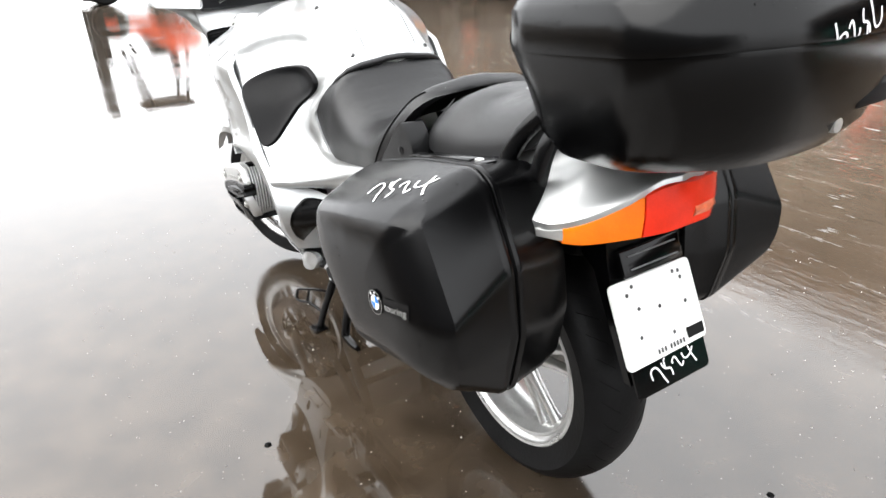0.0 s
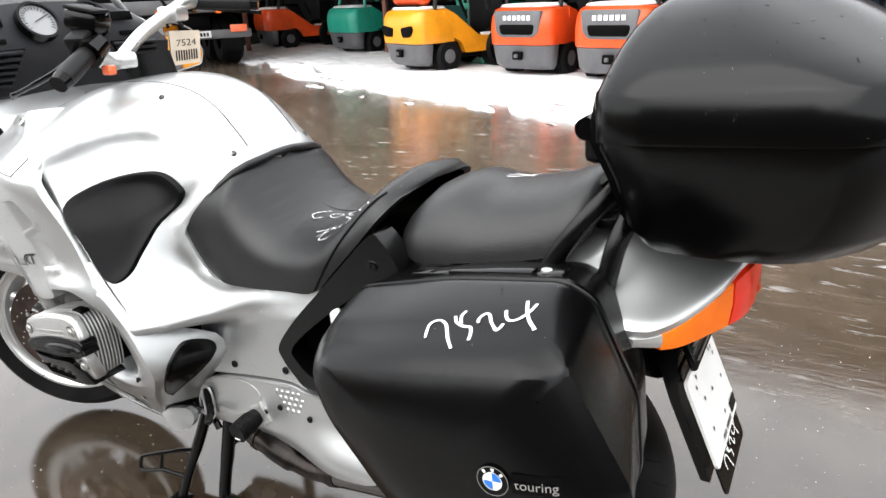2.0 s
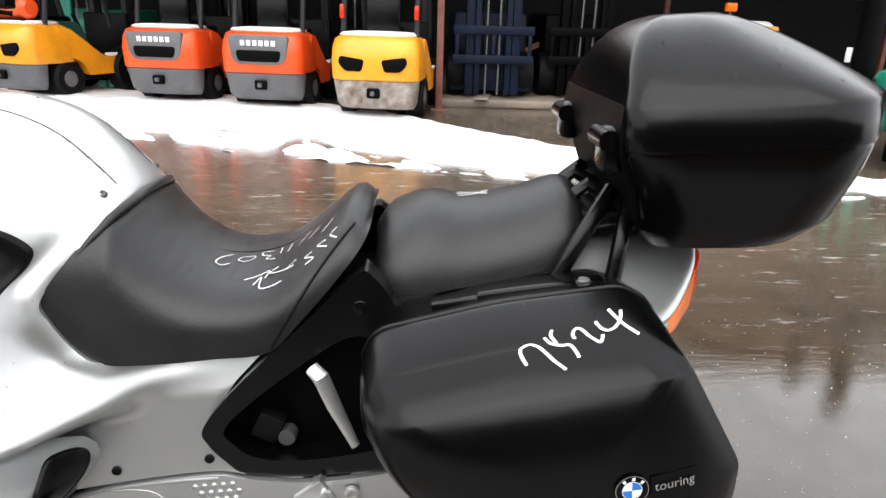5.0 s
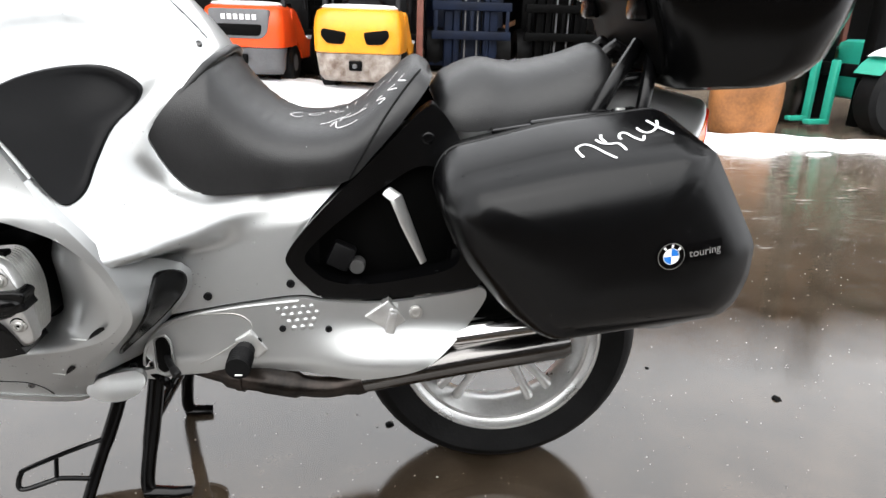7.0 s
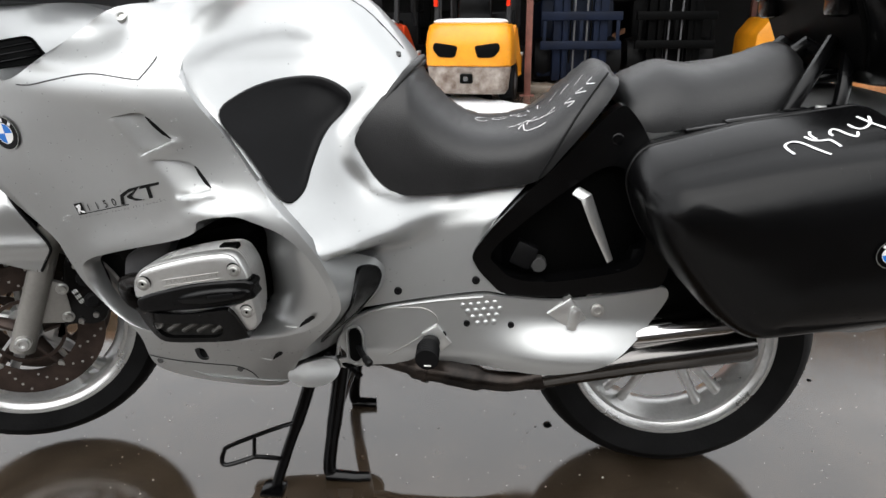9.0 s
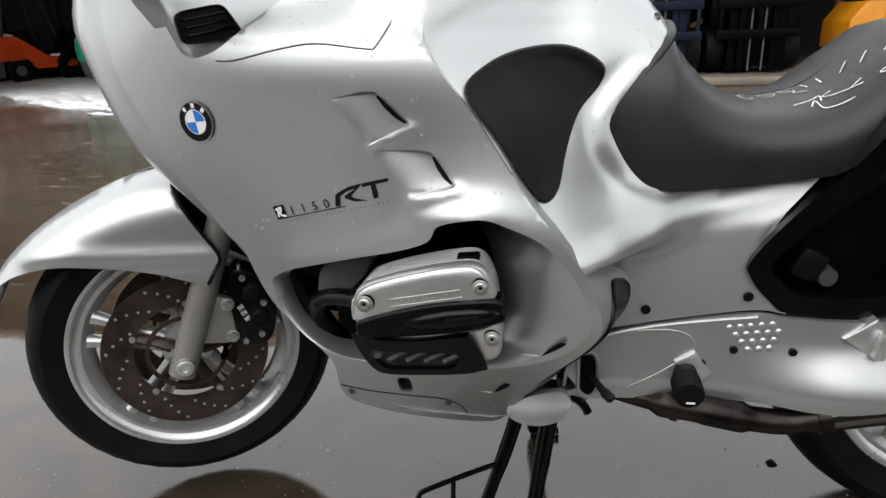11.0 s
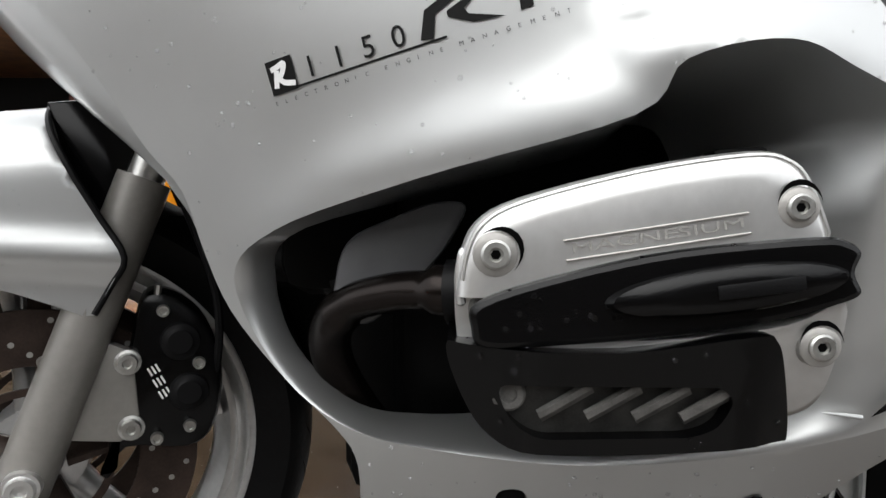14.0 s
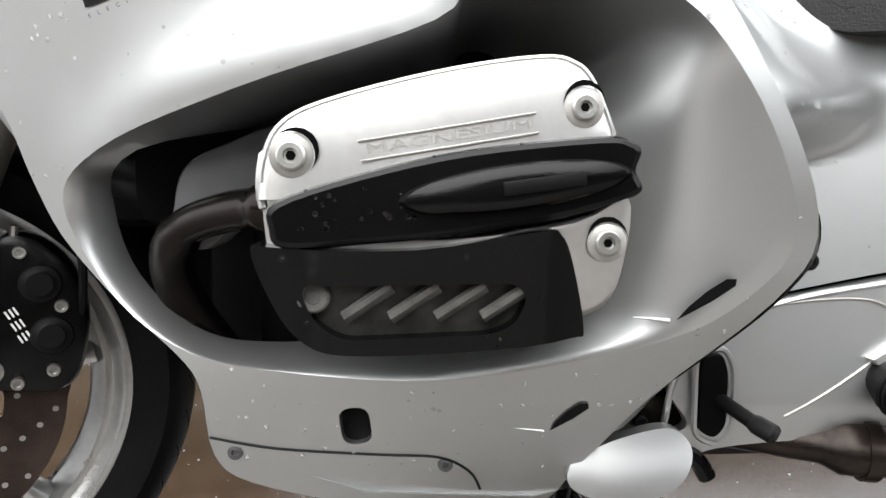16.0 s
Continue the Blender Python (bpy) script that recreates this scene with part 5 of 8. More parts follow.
# ---- top case ----
def case_loop(z, x0, x1, w0, w1, front_r=0.07):
    """Plan outline at a height: front edge x0 half width w0, rear edge x1, rear half width w1."""
    f, r = min(0.05, (x1 - x0) * 0.25), min(0.10, (x1 - x0) * 0.4)
    return [(p.x, p.y, z) for p in rounded([(x0, -w0 * 0.9), (x0 + f, -w0), (x1 - r, -w1 * 1.04), (x1, -w1 * 0.55), (x1 + r * 0.12, 0), (x1, w1 * 0.55), (x1 - r, w1 * 1.04), (x0 + f, w0), (x0, w0 * 0.9)], 0.06, 5)]


def tilt(loops, a=-7):
    m = Matrix.Translation((0.9, 0, 1.02)) @ Matrix.Rotation(radians(a), 4, "Y") @ Matrix.Translation((-0.9, 0, -1.02))
    return [[m @ Vector(p) for p in lp] for lp in loops]


case = part("top_case", rings(tilt([case_loop(0.873, 0.99, 1.225, 0.172, 0.182), case_loop(0.881, 0.968, 1.25, 0.192, 0.203), case_loop(0.915, 0.946, 1.284, 0.209, 0.229), case_loop(0.985, 0.93, 1.312, 0.222, 0.247), case_loop(1.028, 0.9135, 1.3245, 0.2305, 0.2545),
                                    case_loop(1.036, 0.9135, 1.3245, 0.2305, 0.2545)], -5)), BLACK_SATIN, bike, "black satin top case with marker number", 35)
case_lid = part("case_lid", rings(tilt([case_loop(1.0365, 0.9135, 1.3245, 0.2305, 0.2545), case_loop(1.0368, 0.9105, 1.3275, 0.2335, 0.2575), case_loop(1.04, 0.91, 1.328, 0.234, 0.258), case_loop(1.055, 0.91, 1.328, 0.234, 0.258), case_loop(1.094, 0.913, 1.325, 0.2335, 0.257), case_loop(1.102, 0.916, 1.316, 0.229, 0.251), case_loop(1.112, 0.92, 1.302, 0.222, 0.242), case_loop(1.128, 0.926, 1.278, 0.206, 0.222), case_loop(1.15, 0.934, 1.244, 0.178, 0.191), case_loop(1.172, 0.946, 1.206, 0.148, 0.156), case_loop(1.193, 0.963, 1.167, 0.113, 0.119), case_loop(1.208, 0.988, 1.132, 0.075, 0.079), case_loop(1.216, 1.015, 1.102, 0.035, 0.039)], -5)), BLACK_SATIN, case, "rounded black case lid", 50)
for y in (-0.15, 0.15):
    part("hinge", box((0.035, 0.06, 0.07), (0.905, y, 1.035), 0.012), BLACK_TEX, case)
    part("hinge_barrel", tube([(0.893, y - 0.035, 1.05), (0.893, y + 0.035, 1.05)], 0.016, 12), BLACK_TEX, case)
part("front_panel", rings(tilt([[(x - 0.003 - d, y * w, z) for y in np.linspace(-1, 1, 9)] + [(x + 0.006, y * w, z) for y in np.linspace(1, -1, 9)] for z, x, w, d in ((0.905, 0.952, 0.165, 0), (0.93, 0.943, 0.178, 0.002), (0.985, 0.930, 0.19, 0.003), (1.030, 0.9135, 0.198, 0.003), (1.034, 0.910, 0.198, 0.001), (1.060, 0.910, 0.198, 0.001), (1.10, 0.917, 0.19, 0))], -5)), INSIDE, case, "matt black front wall under the hinges", 40)
part("case_latch", box((0.02, 0.10, 0.03), (1.299, 0.10, 0.985), 0.006), BLACK_MATT, case)
part("lock", lathe([(0, 0.008), (0.010, 0.008), (0.011, 0)], 16, axis="x", at=(1.297, 0.02, 0.955)), STEEL, case)
lid_back = BVHTree.FromPolygons([v.co for v in case_lid.data.vertices], [tuple(p.vertices) for p in case_lid.data.polygons])


def on_case(u, v):
    """Upside down across the back of the lid."""
    y, z = 0.012 - u * 0.036, 1.112 - v * 0.034 - u * 0.006
    hit = lid_back.ray_cast(Vector((2, y, z)), Vector((-1, 0, 0)))[0]
    return ((hit.x if hit else 1.31) + 0.0012, y, z)


part("marker_writing", strokes(NUMBER, 0.09, on_case), CHALK, case, "white marker number")
for y in (-0.12, 0.12):
    part("case_foot", box((0.04, 0.03, 0.012), (1.10, y, 0.903), 0.004), BLACK_GLOSS, case)

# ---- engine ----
# boxes inside the fairing; the shade in there is put into their colour
block = part("engine_block", box((0.42, 0.34, 0.34), (-0.16, 0, 0.52), 0.04), INSIDE, bike, "engine block, near black for the shade inside the fairing")
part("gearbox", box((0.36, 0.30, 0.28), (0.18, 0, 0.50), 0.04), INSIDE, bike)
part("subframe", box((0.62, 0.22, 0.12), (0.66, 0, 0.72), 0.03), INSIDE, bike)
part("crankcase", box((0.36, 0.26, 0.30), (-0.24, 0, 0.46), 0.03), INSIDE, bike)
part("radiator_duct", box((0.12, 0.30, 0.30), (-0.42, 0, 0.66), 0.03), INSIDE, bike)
COVER_OUT = curve([(-0.312, 0.540), (-0.309, 0.568), (-0.300, 0.588), (-0.275, 0.602), (-0.21, 0.6195), (-0.150, 0.629), (-0.128, 0.626), (-0.116, 0.614), (-0.104, 0.585), (-0.100, 0.546), (-0.103, 0.500), (-0.118, 0.478), (-0.20, 0.470), (-0.28, 0.480), (-0.305, 0.500)], True, 4)
UPPER = curve([(-0.3115, 0.546), (-0.309, 0.568), (-0.300, 0.588), (-0.275, 0.602), (-0.21, 0.6195), (-0.150, 0.629), (-0.128, 0.626), (-0.116, 0.614), (-0.104, 0.586)], n=4) + curve([(-0.105, 0.581), (-0.16, 0.576), (-0.24, 0.562), (-0.295, 0.546)], n=4)
BANDO = curve([(-0.302, 0.530), (-0.298, 0.545), (-0.251, 0.561), (-0.19, 0.5745), (-0.118, 0.582), (-0.100, 0.580), (-0.093, 0.574), (-0.096, 0.563), (-0.092, 0.552), (-0.105, 0.545), (-0.142, 0.535), (-0.19, 0.527), (-0.251, 0.521), (-0.294, 0.519)], True, 4)
LOWER = curve([(-0.282, 0.521), (-0.20, 0.524), (-0.13, 0.533), (-0.100, 0.546), (-0.097, 0.510), (-0.106, 0.484), (-0.14, 0.474), (-0.20, 0.468), (-0.272, 0.480)], True, 4)
GUARD = curve([(-0.316, 0.517), (-0.299, 0.5185), (-0.22, 0.5185), (-0.152, 0.528), (-0.140, 0.5265), (-0.131, 0.511), (-0.119, 0.472), (-0.128, 0.467), (-0.188, 0.461), (-0.262, 0.459), (-0.290, 0.467), (-0.306, 0.487)], True, 4)
# the lower cover and its guard lean in towards their lower edge
LEAN = Matrix(((1, 0, 0, 0), (0, 1, -0.36, 0.36 * 0.515), (0, 0, 1.09, -0.09 * 0.515), (0, 0, 0, 1)))
GUARD_HOLE = rounded([(-0.288, 0.499), (-0.251, 0.4995), (-0.164, 0.5005), (-0.156, 0.493), (-0.162, 0.477), (-0.176, 0.471), (-0.264, 0.468), (-0.281, 0.480)], 0.010)
for s in (-1, 1):
    off = 0.03 if s > 0 else 0.0
    def sh(poly, k=1.0):
        c = Vector((-0.206, 0.548))
        return [(c.x + (p[0] - c.x) * k + off, c.y + (p[1] - c.y) * k) for p in poly]
    # head coloured near black as the shade between its fins
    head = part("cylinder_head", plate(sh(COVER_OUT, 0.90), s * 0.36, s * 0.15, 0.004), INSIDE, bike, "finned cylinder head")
    for k in range(8):
        y = 0.298 + 0.0080 * k
        part("cooling_fin", plate(sh(COVER_OUT, 0.968 + 0.004 * k), s * (y + 0.0036), s * y, 0.0012), ALU, head)
    up = part("valve_cover", rings([[(q[0], s * y, q[1]) for q in sh(UPPER, k)] for k, y in ((1.0, 0.362), (1.0, 0.371), (0.994, 0.3755), (0.98, 0.379), (0.955, 0.382), (0.92, 0.384), (0.80, 0.3855), (0.5, 0.386))], True, True), ALU, bike, "bright cast valve cover")
    rim_ = [Vector((q[0], q[1])) for q in sh(UPPER, 0.965)]
    part("cover_rim", tube([(q.x, s * 0.3815, q.y) for q in rim_[2:34]], 0.0014, 6), ALU, up)
    edge_ = curve([(-0.306, 0.574, 0), (-0.3085, 0.560, 0), (-0.3085, 0.548, 0), (-0.307, 0.540, 0)], n=4)
    part("cover_edge", tube([(q[0], s * 0.374, q[1]) for q in sh([(p.x, p.y) for p in edge_])], [0.001] + [0.003] * 8 + [0.0028] * 3 + [0.001], 8), ALU, up)
    part("plug_clip", box((0.032, 0.022, 0.010), (-0.145 + off, s * 0.344, 0.6275), 0.003, turn=pose(0, 0, 0, 0, -4, 0)), INSIDE, up, "black plug cap clip")
    part("cover_band", plate(sh(BANDO), s * 0.391, s * 0.355, 0.004), BLACK_TEX, up, "black valve cover band", 18)
    part("cover_foot", move(plate(sh(LOWER), s * 0.380, s * 0.355, 0.005), LEAN if s < 0 else Matrix()), ALU, up, "lower valve cover edge")
    if s < 0:
        drops = random.Random(21)
        for k in range(26):
            x = -0.285 + 0.115 * drops.random() ** 1.2
            z = 0.526 + (x + 0.30) * 0.13 + 0.020 * drops.random()
            r = drops.uniform(0.0009, 0.0021)
            part("rain_drop", lathe([(0.0, -r * 0.6), (r * 0.6, -r * 0.45), (r, 0.0004)], 8, at=(x, -0.391, z)), CLEAR, up)
        BULGE = oval(-0.165, 0.5535, 0.066, 0.0135, 28)
        part("band_bulge", rings([[(-0.165 + (x - 0.165 + 0.33) * k, -d, 0.5535 + (z - 0.5535) * k + (x + 0.165) * 0.13 * k) for x, z in BULGE] for k, d in ((1.0, 0.390), (0.93, 0.3955), (0.75, 0.398), (0.4, 0.399))], False), BLACK_TEX, up)
        part("band_slot", box((0.046, 0.002, 0.008), (-0.150, -0.3992, 0.5555), 0.001, turn=pose(0, 0, 0, 0, -8, 0)), BLACK_MATT, up)
        for x, z, r in ((-0.126, 0.598, 0.0095), (-0.289, 0.5705, 0.0105), (-0.111, 0.522, 0.0095)):
            part("boss", lathe([(0.0, -0.0022), (r, -0.0022), (r * 1.2, -0.001), (r * 1.25, 0.006)], 24, at=(x, -0.3845, z)), ALU_DULL, up)
            bolt((x, -0.3862, z), r * 0.78, up, 0.0036, STEEL)
            # dark crescent painted as the shade in the pocket round the bolt
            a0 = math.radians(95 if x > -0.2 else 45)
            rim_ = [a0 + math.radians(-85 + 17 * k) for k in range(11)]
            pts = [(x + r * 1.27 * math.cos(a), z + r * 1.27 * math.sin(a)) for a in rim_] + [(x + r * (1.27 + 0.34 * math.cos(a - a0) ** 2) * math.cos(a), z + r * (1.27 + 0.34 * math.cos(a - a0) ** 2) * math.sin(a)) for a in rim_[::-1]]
            part("pocket_shade", decal(pts, [tuple(range(len(pts)))], lambda u, v: (u, -0.3872, v)), INSIDE, up)
        v, tr = cdt([(p[0], p[1]) for p in GUARD], ([(p.x, p.y) for p in GUARD_HOLE],), 0.012)
        bm = bmesh.new()
        for y0 in (0.394,):
            a = [bm.verts.new((p[0], -y0 + 0.024 * smooth(-0.265, -0.325, p[0]) + 0.010 * smooth(-0.15, -0.11, p[0]), p[1])) for p in v]
            for t in tr:
                bm.faces.new([a[i] for i in t])
            ex = bmesh.ops.extrude_face_region(bm, geom=list(bm.faces))
            for e in ex["geom"]:
                if isinstance(e, bmesh.types.BMVert):
                    e.co.y += 0.075
        part("cylinder_guard", move(bm, LEAN), BLACK_GLOSS, bike, "black cylinder guard bar", 40)
        # added plate whose dark colour is the shade behind the guard
        part("guard_shade_plate", move(plate([(-0.215 + (p.x + 0.215) * 1.12, 0.486 + (p.y - 0.486) * 1.2) for p in GUARD_HOLE], -0.3812, -0.37, 0.001), LEAN), GUARD_SHADE, up, "added dark plate for the shade behind the guard")
        # ribs and bolt in the guard window, darkened for the same shade
        for k in range(4):
            x = -0.262 + 0.027 * k
            part("guard_rib", move(tube([(x, -0.386, 0.480), (x + 0.028, -0.386, 0.498)], 0.0042, 8), LEAN), SHADED_ALU, up)
        bolt((-0.280, -0.373, 0.490), 0.010, up, 0.004, SHADED_ALU)
        p, fc = lettering("MAGNESIUM", 0.0058)
        wd = max(q[0] for q in p)
        a = math.atan2(0.0152, 0.092)
        def raised(u, v, d=0.3868):
            return (-0.248 + u * math.cos(a) - v * math.sin(a), -d, 0.5715 + u * math.sin(a) + v * math.cos(a))
        part("raised_word", decal([(q[0] / wd * 0.094, q[1]) for q in p], fc, raised), ALU_DULL, up, "raised word on the valve cover")
        for v0 in (-0.0035, 0.0075):
            part("raised_line", tube([raised(-0.003, v0), raised(0.097, v0)], 0.0007, 6), ALU_DULL, up)
    part("exhaust_header", tube(curve([(-0.300 + off, s * 0.302, 0.540), (-0.325 + off, s * 0.294, 0.538), (-0.356 + off, s * 0.276, 0.534), (-0.393 + off, s * 0.252, 0.520), (-0.412 + off, s * 0.226, 0.489), (-0.404 + off, s * 0.20, 0.445), (-0.372 + off, s * 0.16, 0.38), (-0.32, s * 0.12, 0.30)], n=6), [0.018] * 7 + [0.0145] * 12 + [0.017] * 24, 14), HEADER, bike, "dark exhaust header pipe")
    part("header_clamp", tube([(-0.296 + off, s * 0.302, 0.539), (-0.316 + off, s * 0.298, 0.538)], 0.0225, 14), BLACK_MATT, bike)
    part("throttle_body", tube([(-0.06, s * 0.28, 0.60), (0.02, s * 0.22, 0.62)], 0.03, 14), BLACK_MATT, bike)
    part("oil_cooler_duct", plate(rounded([(-0.40, 0.57), (-0.33, 0.60), (-0.30, 0.60), (-0.32, 0.56), (-0.38, 0.50), (-0.41, 0.51)], 0.02), s * 0.24, s * 0.20, 0.005), GREY_PAINT, bike)
# added dark plate blocks the bright view through the opening
part("fairing_gap_fill", plate([(-0.38, 0.38), (-0.38, 0.70), (-0.66, 0.72), (-0.60, 0.57), (-0.52, 0.42), (-0.50, 0.345), (-0.40, 0.335)], 0.085, 0.10, 0.004), INSIDE, bike, "added near-black plate closing the view through the fairing")
part("belly_pan", rings([[(x, y, z) for x, z in ((-0.38, 0.34), (-0.26, 0.298), (-0.12, 0.292), (-0.02, 0.315))] for y in np.linspace(-0.225, 0.225, 9)], False, False, close=False), SILVER, bike)

# ---- exhaust ----
part("collector", tube(curve([(0.02, -0.12, 0.325), (0.08, -0.165, 0.326), (0.16, -0.20, 0.322), (0.23, -0.215, 0.318), (0.30, -0.22, 0.308), (0.36, -0.222, 0.306), (0.42, -0.224, 0.322)], n=6), [0.022] * 6 + [0.019] * 6 + [0.026] * 3 + [0.024] * 3 + [0.026] * 6 + [0.021] * 6 + [0.020] * 3 + [0.0235] * 4, 16, flat=0.9), RUSTY, bike, "heat-stained exhaust collector")
part("collector_clamp", tube([(0.178, -0.203, 0.320), (0.190, -0.206, 0.3195)], 0.0285, 16), RUSTY, bike, "rusty pipe clamp")
part("silencer_joint", tube([(0.400, -0.2235, 0.3165), (0.418, -0.224, 0.3215)], 0.0262, 18), RUSTY, bike, "dark joint ring of the silencer")
part("silencer", tube([(0.405, -0.2235, 0.318), (0.43, -0.224, 0.325), (0.47, -0.225, 0.336), (0.62, -0.228, 0.370), (0.80, -0.235, 0.408), (0.815, -0.2355, 0.411)], [0.0235, 0.0255, 0.0275, 0.031, 0.033, 0.026], 28), CHROME, bike, "chromed silencer with rain spots", 50)
part("silencer_shield", tube([(0.53, -0.203, 0.385), (0.60, -0.207, 0.405), (0.76, -0.213, 0.436), (0.80, -0.215, 0.445)], [0.006, 0.026, 0.032, 0.026], 24), BRIGHT, bike, "bright chromed heat shield over the silencer")
part("collector_box", box((0.30, 0.20, 0.07), (0.14, -0.06, 0.325), 0.02), RUSTY, bike)

# ---- wheels ----
def wheel(at, radius, width, rim_r, steer, name, disc_side=()):
    m = Matrix.Translation(at) @ Matrix.Rotation(steer, 4, "Z")
    hub = part(name, lathe([(0.028, -0.05), (0.05, -0.045), (0.055, 0), (0.05, 0.045), (0.028, 0.05)], 32), WHEEL, bike, "cast alloy wheel")
    hub.matrix_basis = m
    h = width / 2
    tyre = [(rim_r - 0.004, -h * 0.78)]
    for k in range(17):
        a = -1.35 + 2.7 * k / 16
        tyre.append((mix(rim_r, radius, 0.40) + (radius - mix(rim_r, radius, 0.40)) * math.cos(a), h * math.sin(a) * 1.02))
    tyre.append((rim_r - 0.004, h * 0.78))
    t = part("tyre", lathe(tyre, 96), TYRE, hub, "black road tyre with worn grooves")
    bm = bmesh.new()
    for k in range(40):
        a = 2 * math.pi * k / 40
        for s in (-1, 1):
            P = []
            for j in range(5):
                b = s * (0.15 + 0.2 * j)
                r = mix(rim_r, radius, 0.40) + (radius - mix(rim_r, radius, 0.40)) * math.cos(b) - 0.0010
                aa = a + 0.045 * j
                P.append((r * math.cos(aa), h * math.sin(b) * 1.02, r * math.sin(aa)))
            tube(P, [0.0006, 0.0016, 0.0018, 0.0016, 0.0006], 4, bm)
    part("tread_groove", bm, INSIDE, t)
    rim = [(rim_r + 0.004, -h * 0.80), (rim_r + 0.001, -h * 0.83), (rim_r - 0.005, -h * 0.82), (rim_r - 0.008, -h * 0.74), (rim_r - 0.017, -h * 0.66), (rim_r - 0.020, -h * 0.68), (rim_r - 0.025, -h * 0.66), (rim_r - 0.031, -h * 0.45), (rim_r - 0.040, -h * 0.25), (rim_r - 0.042, 0), (rim_r - 0.040, h * 0.25), (rim_r - 0.031, h * 0.45), (rim_r - 0.016, h * 0.66), (rim_r - 0.006, h * 0.80), (rim_r + 0.006, h * 0.74), (rim_r + 0.004, h * 0.80), (rim_r - 0.012, 0)]
    part("rim", lathe(rim, 80, closed=True), WHEEL, hub, "silver rim")
    for k in range(5):
        for d in (-1, 1):
            a0, a1 = 2 * math.pi * k / 5 + d * 0.16 + 0.3, 2 * math.pi * k / 5 + d * 0.14 + 0.3
            P = [(r * math.cos(mix(a0, a1, t_)), -0.028 + 0.008 * t_, r * math.sin(mix(a0, a1, t_))) for t_, r in ((0, 0.045), (0.3, 0.085), (0.7, rim_r * 0.68), (1, rim_r - 0.034))]
            part("spoke", tube(P, [0.018, 0.013, 0.0115, 0.016], 10, flat=0.75), WHEEL, hub)
    part("valve", tube([(0, 0.02, rim_r - 0.010), (0, 0.02, rim_r - 0.035)], 0.003, 8), BLACK_MATT, hub)
    for sd in disc_side:
        y = sd * 0.066
        bm = bmesh.new()
        n = 60
        lathe([(0.100, y - 0.0025), (0.158, y - 0.0025), (0.159, y), (0.158, y + 0.0025), (0.100, y + 0.0025)], n, bm, closed=True)
        disc = part("brake_disc", bm, DISC, hub, "rust-filmed drilled brake disc")
        for k in range(48):
            a, r = 2 * math.pi * k / 48, (0.112, 0.124, 0.136, 0.148)[k % 4]
            bm = bmesh.new()
            vs = [bm.verts.new((r * math.cos(a) + 0.0032 * math.cos(b), y + sd * 0.0032, r * math.sin(a) + 0.0032 * math.sin(b))) for b in (2 * math.pi * j / 8 for j in range(8))]
            bm.faces.new(vs)
            part("drilled_hole", bm, ALU_DULL, disc)
        for k in range(5):
            a = 2 * math.pi * k / 5 + 0.2
            part("disc_carrier", tube([(r * math.cos(a + q), y - sd * 0.004, r * math.sin(a + q)) for r, q in ((0.03, -0.1), (0.07, -0.05), (0.106, 0))], [0.015, 0.012, 0.010], 8, flat=0.5), DISC, disc)
            part("disc_bolt", lathe([(0, sd * 0.006), (0.006, sd * 0.006), (0.0075, 0)], 12, at=(0.104 * math.cos(a), y, 0.104 * math.sin(a))), STEEL, disc)
        part("sensor_ring", lathe([(0.070, y + sd * 0.002), (0.078, y + sd * 0.002), (0.078, y + sd * 0.006), (0.070, y + sd * 0.006)], 60, closed=True), DISC, disc)
    return hub


STEER = radians(24)
front = Matrix.Translation((-0.715, -0.004, 0)) @ Matrix.Rotation(STEER, 4, "Z") @ Matrix.Translation((0.075, 0, 0))
wheel(front @ Vector((-0.138, 0, 0.328)), 0.300, 0.122, 0.222, STEER, "front_wheel", (-1, 1))
wheel((0.714, 0, 0.318), 0.318, 0.172, 0.222, 0, "rear_wheel")
part("swing_arm", tube([(0.30, 0.09, 0.42), (0.55, 0.095, 0.36), (0.714, 0.085, 0.318)], [0.05, 0.045, 0.06], 16), ALU_DULL, bike, "grey swing arm")
part("final_drive", lathe([(0, -0.03), (0.07, -0.03), (0.085, 0), (0.07, 0.06), (0, 0.07)], 24, at=(0.714, 0.06, 0.318)), ALU_DULL, bike)

# ---- front end: fork, mudguard, brakes; all turned with the steering ----
def fp(x, y, z):
    """A place in the straight-ahead front end, with the axle at x = -0.138."""
    return front @ Vector((x, y, z))


def fork_at(z):
    return -0.138 + (z - 0.328) * 0.38


